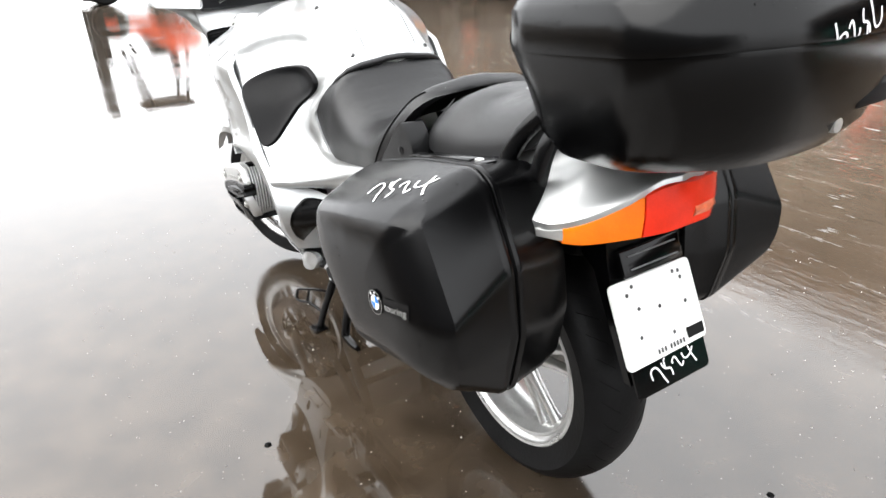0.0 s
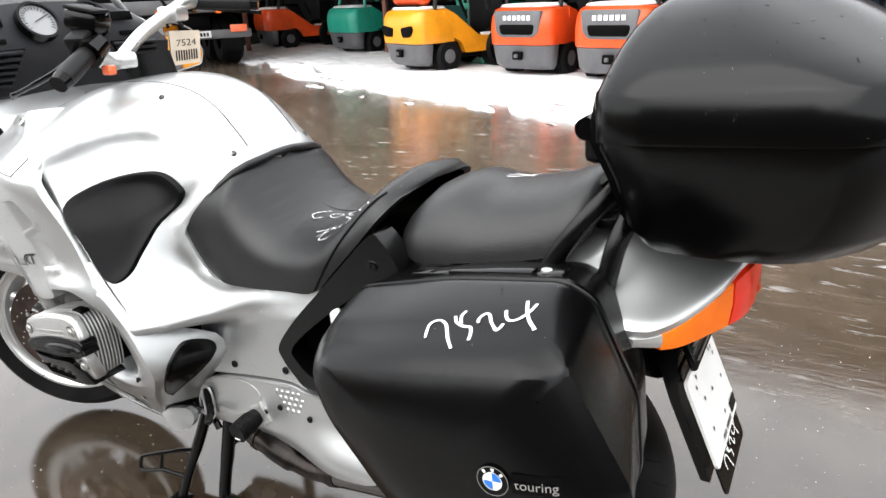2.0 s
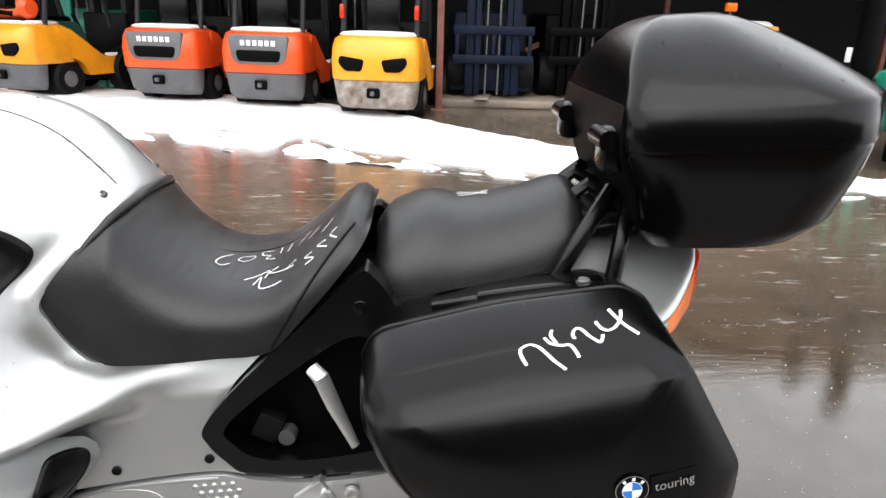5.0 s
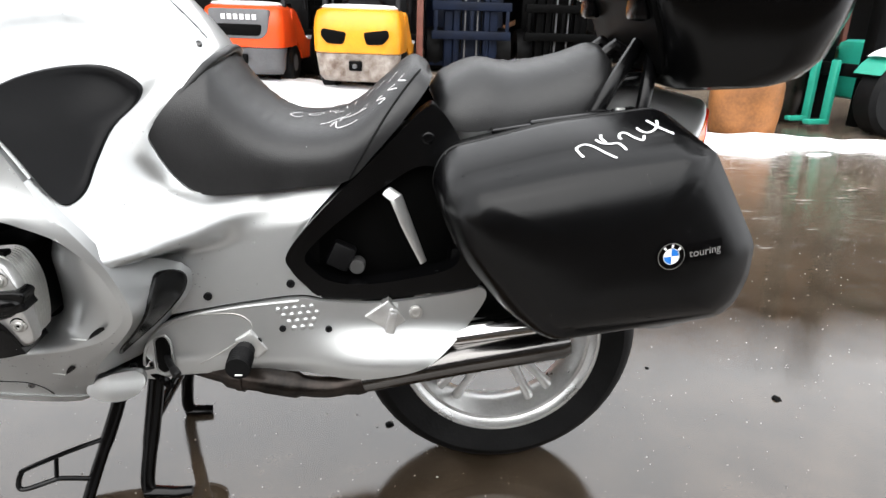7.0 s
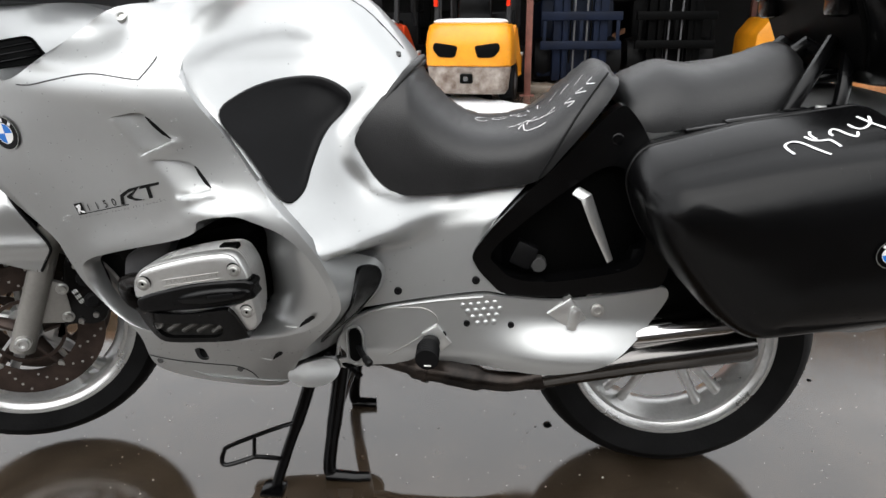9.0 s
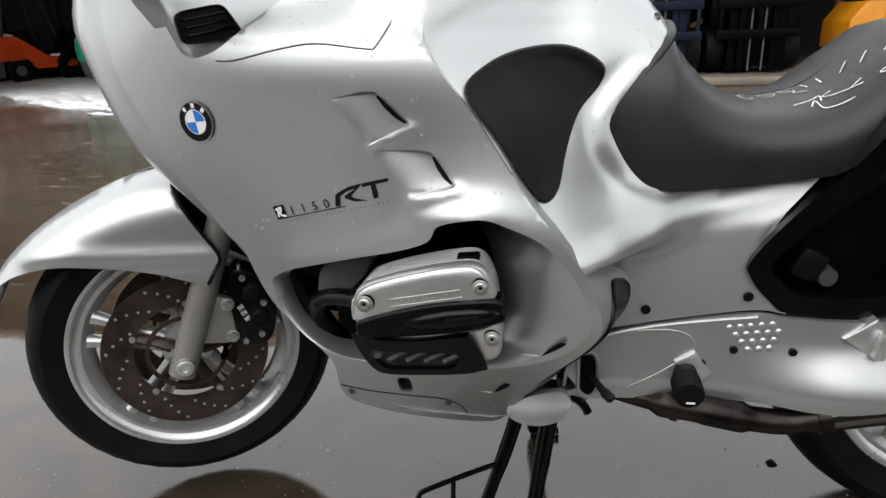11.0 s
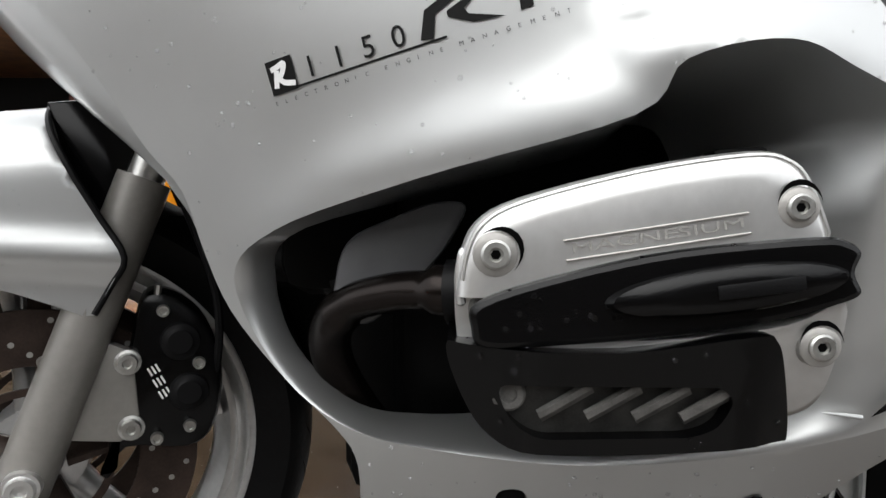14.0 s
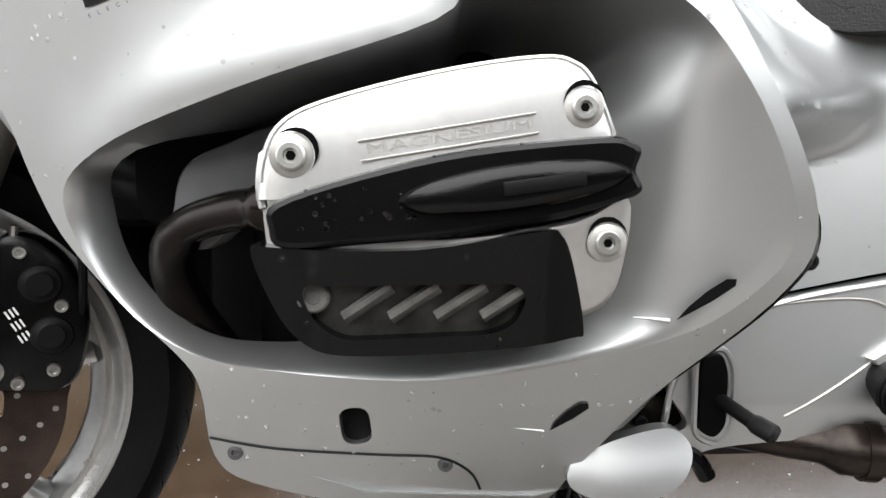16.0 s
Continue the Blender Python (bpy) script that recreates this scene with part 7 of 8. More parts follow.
def forklift(name, label, paint, base_paint, x, y, turn, eyes=True, sign=False, tank=False, group="parked forklifts", posts=None, scale=1.0):
    """Seen from its counterweight; local -y is the rear that faces the camera."""
    f = thing(name, label, "forklift", (x, y, 0), group, turn=turn)
    f.matrix_basis = f.matrix_basis @ Matrix.Scale(scale, 4)
    W = 0.54

    def ring(z, w, y0, y1, r=0.12):
        return [(p.x, p.y, z) for p in rounded([(-w, y1), (-w, y0 + 0.10), (-w * 0.72, y0), (w * 0.72, y0), (w, y0 + 0.10), (w, y1)], r, 4)]
    part("counterweight_base", rings([ring(0.13, W * 0.84, 0.17, 0.32), ring(0.20, W * 0.92, 0.09, 0.34), ring(0.46, W * 0.98, 0.04, 0.36), ring(0.475, W * 0.97, 0.05, 0.36)]), base_paint, f)
    part("counterweight", rings([ring(0.476, W * 0.985, 0.035, 0.80), ring(0.49, W, 0.02, 0.80), ring(0.72, W, 0.0, 0.80), ring(0.86, W * 0.98, 0.02, 0.78), ring(0.955, W * 0.94, 0.07, 0.75), ring(0.985, W * 0.86, 0.13, 0.70)]), paint, f)
    cap = ring(0, W * 0.84, 0.16, 0.68)
    part("snow_cap", rings([[(q[0] * k * (1 + 0.05 * noise.noise((x * 9, q[0] * 6, q[1] * 6))), 0.42 + (q[1] - 0.42) * k, z) for q in cap] for k, z in ((1.0, 0.984), (1.03, 1.0), (0.95, 1.025), (0.7, 1.036), (0.3, 1.04))]), SNOW, f)
    part("chassis", box((0.86, 1.25, 0.30), (0, 1.30, 0.36), 0.05), INSIDE, f)
    side_ = rounded([(0.55, 0.97), (0.74, 0.93), (1.26, 0.56), (1.95, 0.54), (1.98, 0.30), (0.98, 0.29), (0.90, 0.46), (0.78, 0.53), (0.55, 0.56)], 0.05, 4)
    for s in (-1, 1):
        part("side_panel", rings([[(s * q, e.x, e.y) for e in side_] for q in (0.40, 0.525, 0.535)]), paint, f)
        part("step_edge", box((0.05, 0.55, 0.05), (s * 0.515, 1.60, 0.565), 0.012), SNOW, f)
    hood_ = rounded([(0.60, 0.60), (0.60, 1.02), (1.00, 1.02), (1.22, 0.60)], 0.05, 4)
    part("hood", rings([[(q, e.x, e.y) for e in hood_] for q in (-0.40, 0.40)]), TEAL if eyes else BLACK_MATT, f)
    part("floor_plate", box((0.8, 0.8, 0.03), (0, 1.55, 0.53), 0.005), INSIDE, f)
    part("cowl", box((0.85, 0.12, 0.62), (0, 1.92, 0.84), 0.04), BLACK_MATT, f)
    if eyes:
        for s in (-1, 1):
            pts = rounded([(s * 0.10, 0.72), (s * 0.40, 0.76), (s * 0.42, 0.68), (s * 0.34, 0.585), (s * 0.14, 0.58)], 0.04)
            part("vent", plate([(p.x, p.y) for p in pts], -0.008, 0.05, 0.006), INSIDE, f)
    if sign:
        part("grille", plate(rounded([(-0.40, 0.945), (0.40, 0.945), (0.36, 0.66), (0.28, 0.585), (-0.28, 0.585), (-0.36, 0.66)], 0.06), -0.004, 0.16, 0.01), GREY_PAINT, f)
        part("vent", plate(rounded([(-0.30, 0.76), (0.30, 0.76), (0.27, 0.62), (-0.27, 0.62)], 0.05), -0.012, 0.05, 0.006), INSIDE, f)
        for k in range(6):
            u = -0.20 + 0.08 * k
            part("name_bar", plate([(u - 0.026, 0.815), (u + 0.026, 0.815), (u + 0.026, 0.88), (u - 0.026, 0.88)], -0.012, 0.0, 0.003), BADGE_WHITE, f)
    part("tow_hitch", box((0.16, 0.06, 0.12), (0, 0.03, 0.33), 0.02), INSIDE, f)
    part("hitch_pin", box((0.05, 0.08, 0.05), (0, 0.0, 0.33), 0.01), GREY_PAINT, f)
    for s in (-1, 1):
        wheel_ = part("wheel", lathe([(0.10, -0.10), (0.21, -0.11), (0.255, -0.08), (0.26, 0), (0.255, 0.08), (0.21, 0.11), (0.10, 0.10)], 28, axis="x", at=(s * 0.44, 0.64, 0.26)), TYRE, f)
        part("hub", lathe([(0.0, s * 0.09), (0.12, s * 0.08), (0.13, 0)], 20, axis="x", at=(s * 0.46, 0.64, 0.26)), GREY_PAINT, f)
        part("wheel", lathe([(0.12, -0.12), (0.29, -0.13), (0.33, -0.09), (0.335, 0), (0.33, 0.09), (0.29, 0.13), (0.12, 0.12)], 28, axis="x", at=(s * 0.46, 1.75, 0.335)), TYRE, f)
        part("guard_post", tube([(s * 0.46, 0.42, 0.98), (s * 0.45, 0.62, 2.05)], 0.035, 8), posts or MAST, f)
        part("guard_post", tube([(s * 0.45, 1.55, 0.95), (s * 0.45, 1.30, 2.05)], 0.035, 8), posts or MAST, f)
        if base_paint is WORN_GREY:
            part("tail_lamp", box((0.05, 0.05, 0.16), (s * 0.46, 0.38, 1.26), 0.01), RED, f)
        part("mast_rail", box((0.10, 0.16, 2.05), (s * 0.32, 2.05, 1.12), 0.01), posts or MAST, f)
    part("overhead_guard", box((1.0, 1.0, 0.06), (0, 0.98, 2.07), 0.02), posts or MAST, f)
    part("seat_back", box((0.44, 0.12, 0.50), (0, 0.62, 1.24), 0.05, seg=3), BLACK_TEX, f)
    part("seat_cushion", box((0.46, 0.45, 0.14), (0, 0.85, 1.02), 0.04), BLACK_TEX, f)
    part("steering_column", tube([(0, 1.45, 0.8), (0, 1.30, 1.12)], 0.03, 8), BLACK_MATT, f)
    if tank:
        part("gas_bottle", lathe([(0.0, -0.40), (0.10, -0.39), (0.15, -0.33), (0.155, 0.0), (0.15, 0.33), (0.10, 0.39), (0.0, 0.40)], 28, axis="x", at=(0, 0.32, 1.19)), ORANGE_PAINT, f, "red gas bottle under snow")
        part("bottle_snow", rings([[(0.34 * k * math.cos(a), 0.32 + 0.11 * k * math.sin(a), z) for a in (2 * math.pi * j / 20 for j in range(20))] for k, z in ((1, 1.31), (1, 1.345), (0.7, 1.385), (0.2, 1.39))]), SNOW, f)
        part("bottle_rack", box((0.7, 0.3, 0.04), (0, 0.34, 1.03), 0.01), INSIDE, f)
    return f


forklift("forklift", "yellow forklift with a red gas bottle and snow", YELLOW_PAINT, GREY_PAINT, -5.02, 8.25, -22, True, False, True)
forklift("forklift", "orange forklift with snow on its hood", ORANGE_PAINT, GREY_PAINT, -2.88, 8.1, -10, False, True)
forklift("forklift", "orange forklift with a dark grille", ORANGE_PAINT, GREY_PAINT, -1.44, 7.72, -8, False, True)
forklift("forklift", "yellow forklift with scraped grey counterweight", YELLOW_PAINT, WORN_GREY, 0.05, 7.05, -9, True, False)
forklift("forklift", "green forklift under the shed edge", GREEN_PAINT, GREY_PAINT, -8.50, 11.15, -16, False, False, posts=GREEN_PAINT)
forklift("forklift", "orange forklift beside the lorry", ORANGE_PAINT, GREY_PAINT, -11.9, 12.2, -28, False, False)
forklift("forklift", "orange forklift standing far across the yard", ORANGE_PAINT, GREY_PAINT, -19.9, 4.3, 180, False, False, scale=1.4)

# shed: slab, posts, back wall, roof
slab = tagged(part("concrete_slab", box((22, 8, 0.12), (11.4, 12.6, 0.06), 0.03), CONCRETE), "wet concrete slab of the open shed", "slab", kind="structure")
tagged(part("wall_north", box((44, 0.2, 3.5), (0, 15.2, 1.75)), SHED), "boarded back wall of the shed, near black for shade", "wall", kind="structure")
tagged(part("wall_east", box((0.2, 7.0, 3.5), (16, 11.7, 1.75)), SHED), "boarded end wall of the shed, near black for shade", "wall", kind="structure")
tagged(part("wall_west", box((0.2, 7.0, 3.5), (-20, 11.7, 1.75)), SHED), "boarded end wall of the shed, near black for shade", "wall", kind="structure")
tagged(part("shed_roof", box((40, 8.2, 0.15), (-1, 11.6, 3.56)), TIMBER), "dark shed roof with timber beams", "roof", kind="structure")
for k in range(9):
    x = 0.88 + 4.2 * (k - 5)
    post = thing("shed_post", "reddish brown steel post of the shed", "post", (x, 8.25 if k == 5 else 11.6, 0.0), "shed posts")
    part("shaft", box((0.09, 0.09, 3.3), (0, 0, 1.65), 0.006), POST, post)
    part("foot_plate", box((0.2, 0.2, 0.02), (0, 0, 0.01), 0.004), POST, post)
    beam = thing("roof_beam", "old timber roof beam", "beam", (x, 11.5, 3.385), "roof beams")
    part("timber", box((0.16, 7.4, 0.2), (0, 0, 0), 0.01), TIMBER, beam)
    if k < 5:
        continue
    rail = thing("shelf_beam", "old timber cross beam in the shed", "beam", (x + 1.46, 10.2, 1.75), "cross beams")
    part("timber", box((2.8, 0.14, 0.14), (0, 0, 0), 0.01), TIMBER, rail)


def mast_unit(name, label, paint, x, y, z0=0.12):
    f = thing(name, label, "forklift", (x, y, z0), "forklifts in the shed")
    for s in (-1, 1):
        part("mast_rail", box((0.12, 0.16, 2.4), (s * 0.33, 0, 1.25), 0.01), paint, f)
        part("inner_rail", box((0.08, 0.12, 2.2), (s * 0.22, -0.05, 1.15), 0.01), paint, f)
        part("wheel", lathe([(0.12, -0.12), (0.29, -0.13), (0.33, 0), (0.29, 0.13), (0.12, 0.12)], 24, axis="x", at=(s * 0.5, 0.35, 0.335)), TYRE, f)
        part("lift_chain", box((0.025, 0.02, 2.2), (s * 0.09, -0.07, 1.15), 0.003), GREY_PAINT, f)
        part("hose", tube([(s * 0.15, -0.08, 0.3), (s * 0.14, -0.09, 1.3), (s * 0.15, -0.08, 2.3)], 0.012, 6), BLACK_GLOSS, f)
    for z in (0.55, 0.95):
        part("carriage_bar", box((1.15, 0.08, 0.12), (0, -0.12, z), 0.01), paint, f)
    for k in range(3):
        part("backrest_bar", box((0.05, 0.04, 0.45), (-0.52 + 0.52 * k, -0.13, 0.75), 0.005), paint, f)
    part("front_plate", box((1.2, 0.2, 0.42), (0, 0.2, 0.30), 0.04), paint, f)
    part("cab", box((1.1, 1.8, 0.9), (0, 1.3, 0.75), 0.08), paint, f)
    part("overhead_guard", box((1.0, 1.2, 0.06), (0, 1.2, 2.1), 0.02), paint, f)
    return f


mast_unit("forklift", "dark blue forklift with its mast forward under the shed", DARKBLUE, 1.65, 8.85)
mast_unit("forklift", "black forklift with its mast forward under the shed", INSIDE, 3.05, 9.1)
tb = thing("timber", "old timber leaning in the shed", "timber", (2.35, 9.9, 0.12))
part("beam", tube([(-0.1, 0, 0.62), (0.6, 0.1, 0.95)], 0.05, 4), TIMBER, tb)
part("prop", tube([(-0.05, 0, 0), (-0.05, 0.02, 0.66)], 0.05, 4), TIMBER, tb)
plank = thing("plank", "grey plank lying on the slab", "plank", (1.55, 8.85, 0.135), turn=80)
part("board", box((0.7, 0.2, 0.03), (0, 0, 0), 0.004), WORN_GREY, plank)
# machines far inside; near-black ones carry the shed's shade as colour
mast_unit("forklift", "forklift deep in the shed, near black for shade", INSIDE, -0.4, 10.8, 0)
mast_unit("forklift", "forklift deep in the shed, near black for shade", INSIDE, -2.6, 11.2, 0)
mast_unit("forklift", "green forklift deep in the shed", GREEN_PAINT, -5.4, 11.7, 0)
mast_unit("forklift", "forklift deep in the shed, near black for shade", INSIDE, -14.5, 12.6, 0)

# right-hand end: loader in yellow, drums, forklift with green forks
ldr = thing("loader", "yellow and white compact loader under the shed", "loader", (4.75, 9.4, 0.12))
part("counterweight", plate(rounded([(-0.55, 0.30), (-0.10, 0.30), (-0.10, 0.93), (-0.36, 0.93), (-0.55, 0.68)], 0.05), -0.45, 0.45, 0.03), YELLOW_PAINT, ldr)
part("side_tank", box((0.34, 0.8, 0.50), (0.08, 0, 0.70), 0.06, seg=3), YELLOW_PAINT, ldr)
part("swing_frame", box((0.85, 0.9, 0.26), (0.26, -0.05, 0.45), 0.05), GREY_PAINT, ldr)
part("bonnet", box((0.78, 0.9, 0.56), (0.70, 0, 0.90), 0.15, seg=4), WHITE, ldr, "white rounded bonnet")
part("bonnet_band", box((0.80, 0.92, 0.10), (0.70, 0, 1.06), 0.03), YELLOW_PAINT, ldr)
part("lamp", box((0.16, 0.1, 0.12), (0.40, -0.30, 1.36), 0.02), AMBER, ldr)
part("lamp_post", tube([(0.40, -0.30, 0.9), (0.40, -0.30, 1.31)], 0.02, 8), GREY_PAINT, ldr)
for s in (-1, 1):
    part("track", plate(rounded([(-0.6, 0.0), (1.1, 0.0), (1.2, 0.16), (1.05, 0.30), (-0.5, 0.30), (-0.65, 0.16)], 0.1), s * 0.55, s * 0.3, 0.02), TYRE, ldr, "black rubber track")
for x, y, r, h, col, lab_ in ((3.76, 4.68, 0.275, 0.50, RUST_DRUM, "rusty orange-brown steel tub by the snow"), (4.65, 5.7, 0.26, 0.50, RUSTY, "dark rusty steel drum")):
    d = thing("steel_drum", lab_, "drum", (x, y, 0.0), "steel drums")
    part("shell", lathe([(0, 0), (r * 0.98, 0), (r * 1.04, 0.012), (r * 1.08, 0.05), (r * 1.13, h * 0.35), (r * 1.16, h * 0.62), (r * 1.15, h * 0.9), (r * 1.12, h * 0.97), (r * 1.08, h), (r * 1.03, h * 0.99), (r * 1.02, h * 0.90), (0, h * 0.88)], 40, axis="z"), col, d)
gf = thing("forklift", "dark forklift with green forks lowered to the snow", "forklift", (4.80, 5.15, 0), "parked forklifts", turn=-78)
for s in (-1, 1):
    part("fork", box((0.085, 0.05, 0.62), (s * 0.12, -0.02, 0.36), 0.01), GREEN_PAINT, gf)
    part("fork_blade", box((0.085, 0.26, 0.045), (s * 0.12, -0.12, 0.075), 0.01), GREEN_PAINT, gf)
    part("mast_rail", box((0.13, 0.18, 2.6), (s * 0.30, 0.22, 1.35), 0.01), INSIDE, gf)
    part("wheel", lathe([(0.10, -0.12), (0.16, -0.11), (0.20, -0.12), (0.31, -0.13), (0.35, -0.09), (0.355, 0.09), (0.31, 0.13), (0.10, 0.12)], 36, axis="x", at=(s * 0.52, 0.30, 0.355)), TYRE, gf)
    part("hub", lathe([(0.0, s * 0.05), (0.14, s * 0.06), (0.16, s * 0.10)], 20, axis="x", at=(s * 0.52, 0.30, 0.355)), GREY_PAINT, gf)
    part("mudguard", rings([[(s * 0.52 + q, 0.30 + 0.42 * math.cos(a), 0.355 + 0.42 * math.sin(a)) for a in np.linspace(0.2, 2.6, 10)] for q in (-0.15, 0.15)], False, False, close=False), GREEN_PAINT, gf)
    part("mudguard_snow", rings([[(s * 0.52 + q, 0.30 + 0.45 * math.cos(a), 0.355 + (0.44 + 0.03 * math.cos(q * 8)) * math.sin(a)) for a in np.linspace(0.8, 2.2, 8)] for q in (-0.13, -0.05, 0.05, 0.13)], False, False, close=False), SNOW, gf)
part("carriage", box((0.95, 0.08, 0.12), (0, 0.06, 0.58), 0.01), INSIDE, gf)
part("chassis", box((0.9, 1.6, 0.6), (0, 1.3, 0.55), 0.08), GREEN_PAINT, gf)
part("overhead_guard", box((1.0, 1.2, 0.06), (0, 1.3, 2.1), 0.02), GREY_PAINT, gf)
part("warning_sign", box((0.07, 0.01, 0.14), (-0.40, 0.12, 0.98), 0.002), WHITE, gf)

# lorry at the far end of the snow
lo = thing("lorry", "dark flatbed lorry seen from its tail", "lorry", (-9.7, 8.2, 0), turn=60)
part("bed", box((2.4, 5.5, 0.25), (0, 2.9, 1.15), 0.03), GREY_PAINT, lo)
part("bumper", box((2.3, 0.14, 0.16), (0, 0.1, 0.62), 0.02), GREY_PAINT, lo)
part("headboard", box((2.4, 0.2, 1.3), (0, 5.4, 1.9), 0.03), BLACK_MATT, lo)
part("chassis_rail", box((0.9, 5.0, 0.3), (0, 2.9, 0.85), 0.03), INSIDE, lo)
part("plate_bars", box((0.5, 0.02, 0.12), (0.1, 0.01, 0.63), 0.004), WHITE, lo)
for k in range(7):
    part("plate_bar", box((0.04, 0.01, 0.07), (-0.08 + 0.06 * k, -0.003, 0.63), 0.002), INK, lo)
for s in (-1, 1):
    part("tail_light", box((0.32, 0.06, 0.14), (s * 0.9, 0.02, 0.72), 0.01), REDPALE, lo)
    part("marker_light", box((0.10, 0.06, 0.08), (s * 0.55, 0.02, 1.05), 0.01), AMBER, lo)
    for y in (1.0, 2.2):
        part("wheel", lathe([(0.2, -0.2), (0.42, -0.22), (0.48, -0.15), (0.48, 0.15), (0.42, 0.22), (0.2, 0.2)], 32, axis="x", at=(s * 0.88, y, 0.48)), TYRE, lo)


# snow bank between the wet lane and the machines
TRACKS = (curve([(-6.2, 7.25), (-4.39, 6.30), (-3.82, 6.03), (-3.0, 5.86), (-2.47, 5.72), (-2.22, 5.88), (-2.0, 5.66), (-1.72, 5.27), (-1.48, 4.95)], n=4),
          curve([(-0.92, 4.80), (-0.74, 5.08), (-0.65, 5.45), (-0.60, 5.72), (-0.50, 5.74), (-0.36, 5.50), (-0.20, 5.25), (0.12, 4.90), (0.45, 4.62)], n=4),
          curve([(0.2, 5.0), (0.7, 4.62), (1.3, 4.42), (2.2, 4.1)], n=4))


def snow_bank():
    bm = bmesh.new()
    near = ((-14, 12.0), (-9, 8.9), (-6.5, 7.2), (-4.4, 6.05), (-2.0, 5.3), (-0.7, 4.85), (1.2, 4.12), (3.0, 3.75), (4.4, 3.55), (9, 2.6))
    far = ((-14, 15.0), (-9, 13.2), (-6.5, 10.8), (-4.4, 9.9), (-2.0, 9.3), (-0.7, 8.6), (0.4, 7.7), (1.2, 6.5), (2.4, 5.3), (3.2, 4.55), (4.4, 4.35), (9, 3.6))
    rows = []
    for x in np.arange(-13.5, 8.5, 0.06):
        y0 = line(x, *near) + 0.10 * noise.noise((x * 1.3, 0, 3)) + 0.05 * noise.noise((x * 5, 1, 3))
        y1 = line(x, *far) + 0.10 * noise.noise((x * 1.7, 9, 3))
        row = []
        for t in np.linspace(0, 1, 64) ** 1.5:
            y = mix(y0, y1, t)
            h = 0.045 * smooth(0, 0.10, t) * smooth(1, 0.92, t)
            h += 0.030 * noise.noise((x * 1.2, y * 1.2, 0)) + 0.018 * noise.noise((x * 5, y * 5, 2))
            # tyre ruts that show the tarmac
            h += 0.014 * noise.noise((x * 9, y * 13, 4)) * smooth(0.6, 0.1, t) - 0.09 * max(0.0, noise.noise((x * 2.6, y * 9, 11))) * smooth(0.30, 0.03, t)
            for c, dpt, wide in ((0.05, 0.14, 0.08), (0.13, 0.13, 0.07), (0.24, 0.11, 0.06), (0.5, 0.03, 0.1)):
                yc = mix(y0, y1, c) + 0.16 * math.sin(x * 1.25 + c * 20) + 0.10 * noise.noise((x * 2.3, c * 9, 5))
                h -= dpt * math.exp(-((y - yc) / wide) ** 2) * max(0, min(1, 0.5 + 1.9 * noise.noise((x * 1.7, c * 30, 7))))
            if t < 0.5 and -6.4 < x < 2.4:
                # brown wheel tracks trodden down to the tarmac
                d = min(seg_dist((x, y), track, False) for track in TRACKS)
                h -= 0.13 * math.exp(-(d / (0.065 + 0.03 * noise.noise((x * 4, y * 4, 8)))) ** 2) * max(0.3, min(1.0, 0.9 + noise.noise((x * 7, y * 7, 9))))
            row.append((x, y, h - 0.004 + 0.004 * smooth(0, 0.05, t)))
        rows.append(row)
    return rings(rows, False, False, bm, close=False)


tagged(part("snow", snow_bank(), SNOW, None, "", 70), "trampled wet snow along the parked machines", "snow", kind="stuff")

# grit and small stones on the tarmac
bm = bmesh.new()
rnd = random.Random(4)
for k in range(1700):
    x, y = rnd.uniform(-1.6, 2.8), rnd.uniform(-0.9, 1.6)
    r = rnd.choice((0.0012, 0.0016, 0.002, 0.003, 0.0038))
    v0 = [bm.verts.new((x + r * rnd.uniform(0.6, 1.3) * math.cos(a), y + r * rnd.uniform(0.6, 1.3) * math.sin(a), -0.0005)) for a in (0, 1.6, 3.1, 4.7)]
    tip = bm.verts.new((x, y, r * 0.9))
    for a, b in zip(v0, v0[1:] + v0[:1]):
        bm.faces.new((a, b, tip))
tagged(part("grit", bm, STONE), "loose pale grit on the wet asphalt", "grit", kind="stuff")
for x, y, r in ((0.47, 0.09, 0.012), (1.563, 0.181, 0.014), (1.16, 0.35, 0.009), (1.25, 0.36, 0.007), (0.30, -0.55, 0.010)):
    st = thing("stone", "small dark wet stone on the asphalt", "stone", (x, y, 0), "stones")
    bm = bmesh.new()
    bmesh.ops.create_icosphere(bm, subdivisions=2, radius=r)
    for v in bm.verts:
        v.co *= 1 + 0.35 * noise.noise(v.co * 90)
        v.co.z = max(-0.002, v.co.z * 0.6)
    part("pebble", bm, INSIDE, st)

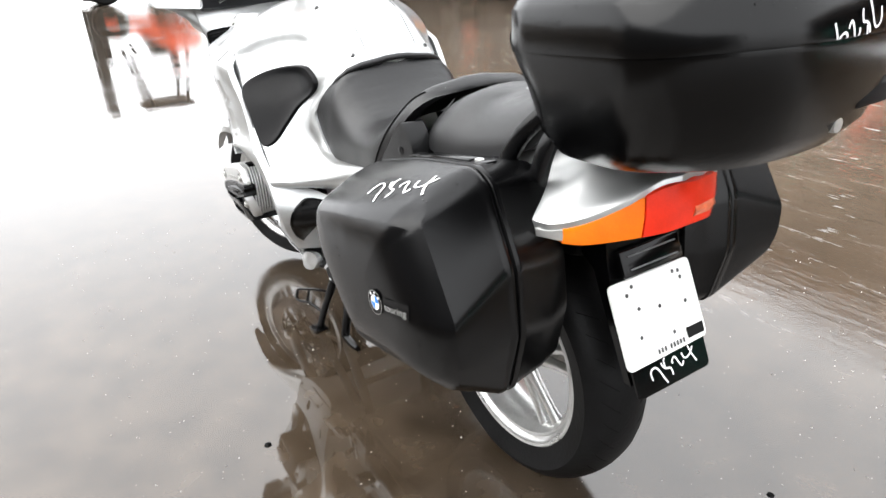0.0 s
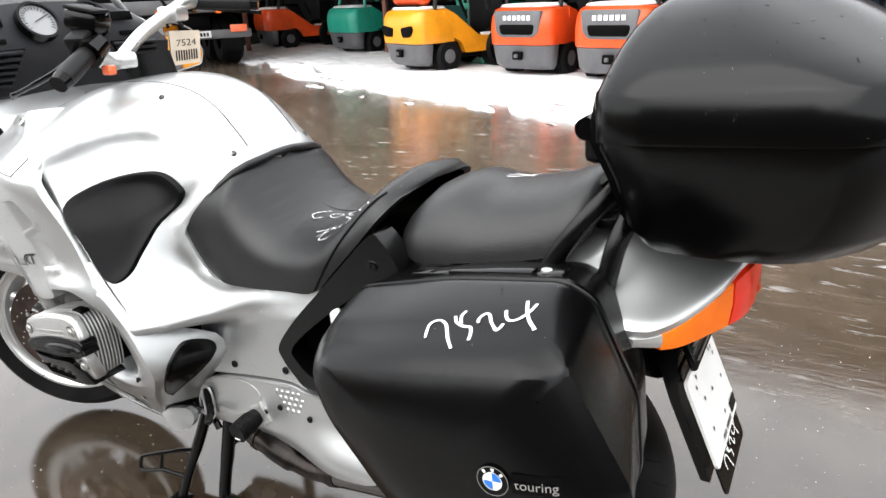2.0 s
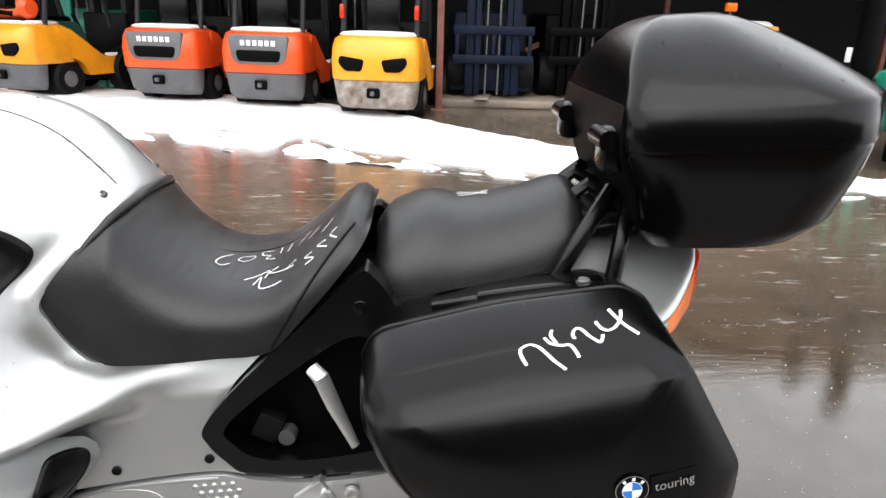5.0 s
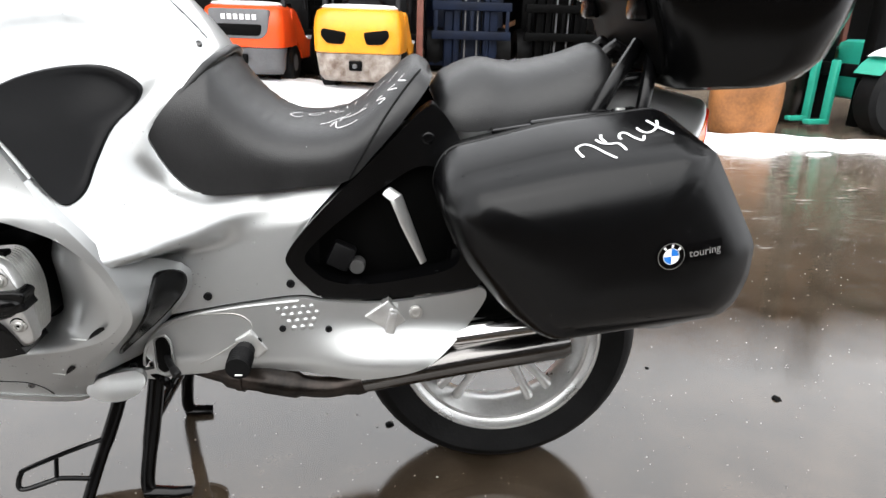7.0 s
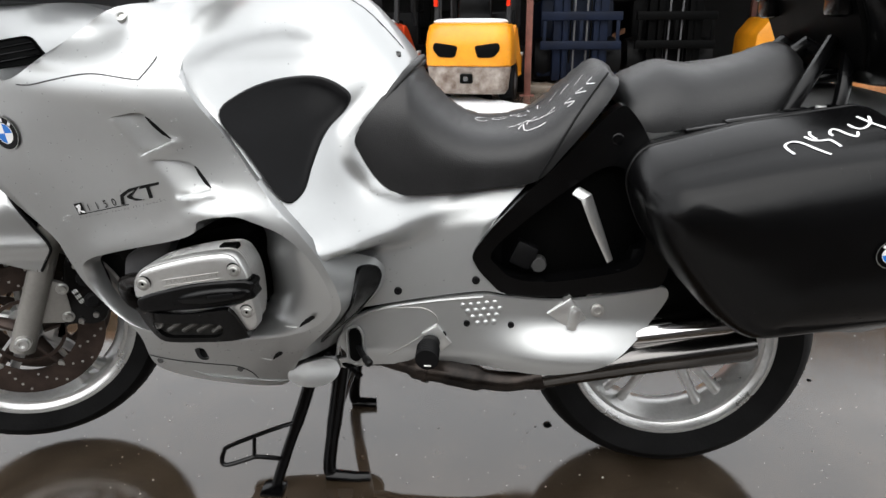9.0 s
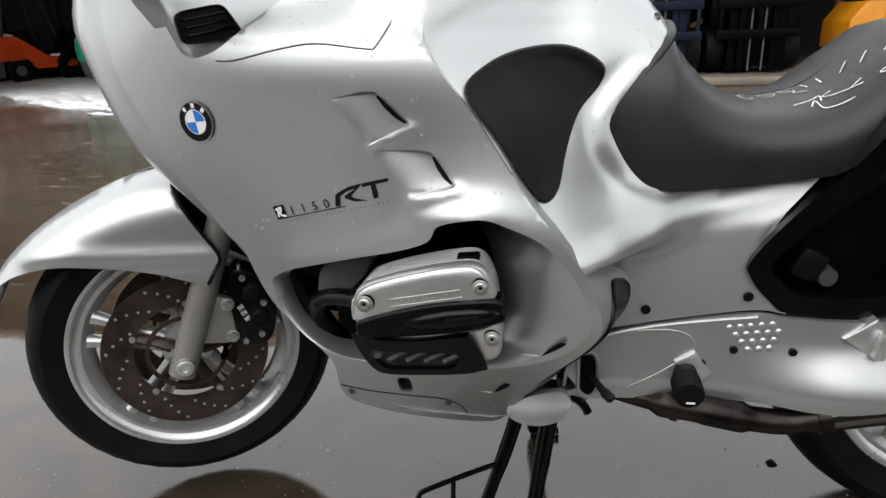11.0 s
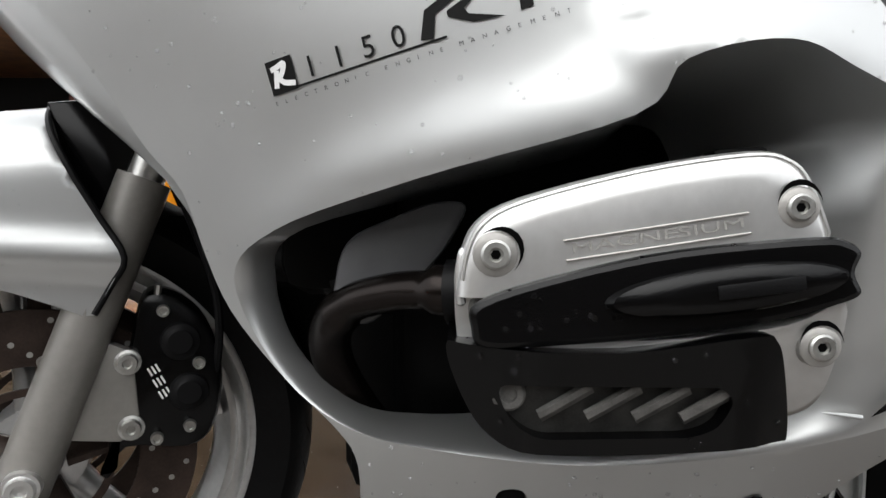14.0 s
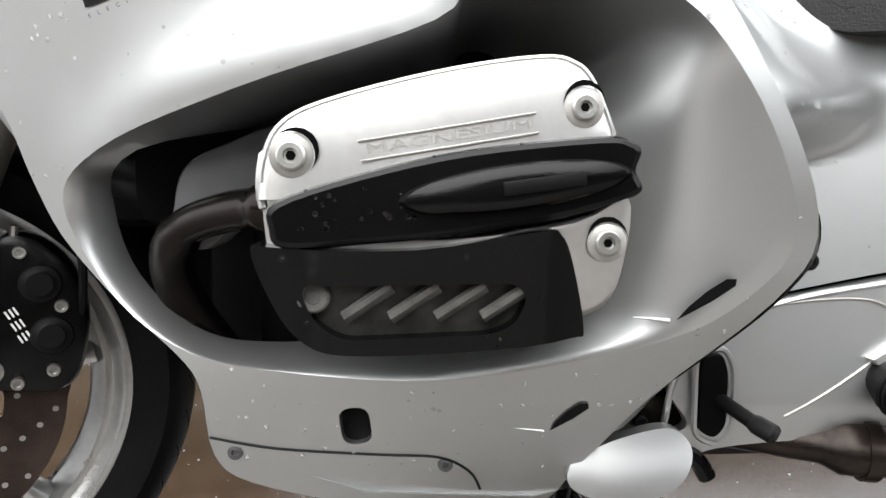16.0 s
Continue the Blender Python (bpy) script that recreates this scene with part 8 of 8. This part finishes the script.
# bare trees beyond the open side of the yard
for k in range(16):
    rnd = random.Random(50 + k)
    a = math.radians(-170 + k * 10 + rnd.uniform(-4, 4))
    tr = thing("tree", "bare winter tree beyond the yard", "tree", (38 * math.cos(a), 38 * math.sin(a) - 6, 0), "bare trees")
    bm, tw = bmesh.new(), bmesh.new()
    hgt = rnd.uniform(6, 9)
    tube([(0, 0, 0), (0.1, 0, hgt * 0.4), (0.0, 0.1, hgt * 0.8)], [0.22, 0.14, 0.03], 7, bm)
    for j in range(46):
        z0 = hgt * rnd.uniform(0.25, 0.8)
        b, ln = rnd.uniform(0, 6.28), hgt * rnd.uniform(0.15, 0.4)
        tip = Vector((ln * math.cos(b) * 0.8, ln * math.sin(b) * 0.8, z0 + ln * 0.75))
        midp = Vector((tip.x * 0.5, tip.y * 0.5, z0 + ln * 0.25))
        tube([(0, 0, z0), midp, tip], [0.06, 0.04, 0.012], 4, tw)
        for q in range(6):
            e = tip.lerp(midp, rnd.uniform(0, 0.8))
            d = Vector((rnd.uniform(-1, 1), rnd.uniform(-1, 1), rnd.uniform(0, 1))) * ln * 0.35
            tube([e, e + d], [0.025, 0.008], 3, tw)
    part("trunk", bm, TREE_DARK, tr)
    part("crown", tw, TREE_DARK, tr)

# warehouse and low wall that close the yard behind the camera
wh = thing("warehouse", "long grey-brown clad warehouse across the yard", "warehouse", (9.0, -6.8, 0))
part("wall", box((25, 0.3, 2.6), (0, 0, 1.3)), CLADDING, wh)
part("roof", box((25.6, 4.0, 0.2), (0, -1.8, 2.7)), GREY_PAINT, wh)
bm = bmesh.new()
for k in range(110):
    x = -12.4 + 0.226 * k
    rings([[(x + q * 0.05, 0.15 + e, z) for q, e in ((-1, 0), (-0.5, 0.03), (0.5, 0.03), (1, 0))] for z in (0.3, 2.5)], True, True, bm)
part("cladding_rib", bm, CLADDING, wh)
tagged(part("yard_wall", box((24, 0.25, 1.9), (-15.6, -6.9, 0.95), 0.02), CONCRETE), "low concrete wall along the yard", "wall", kind="structure")
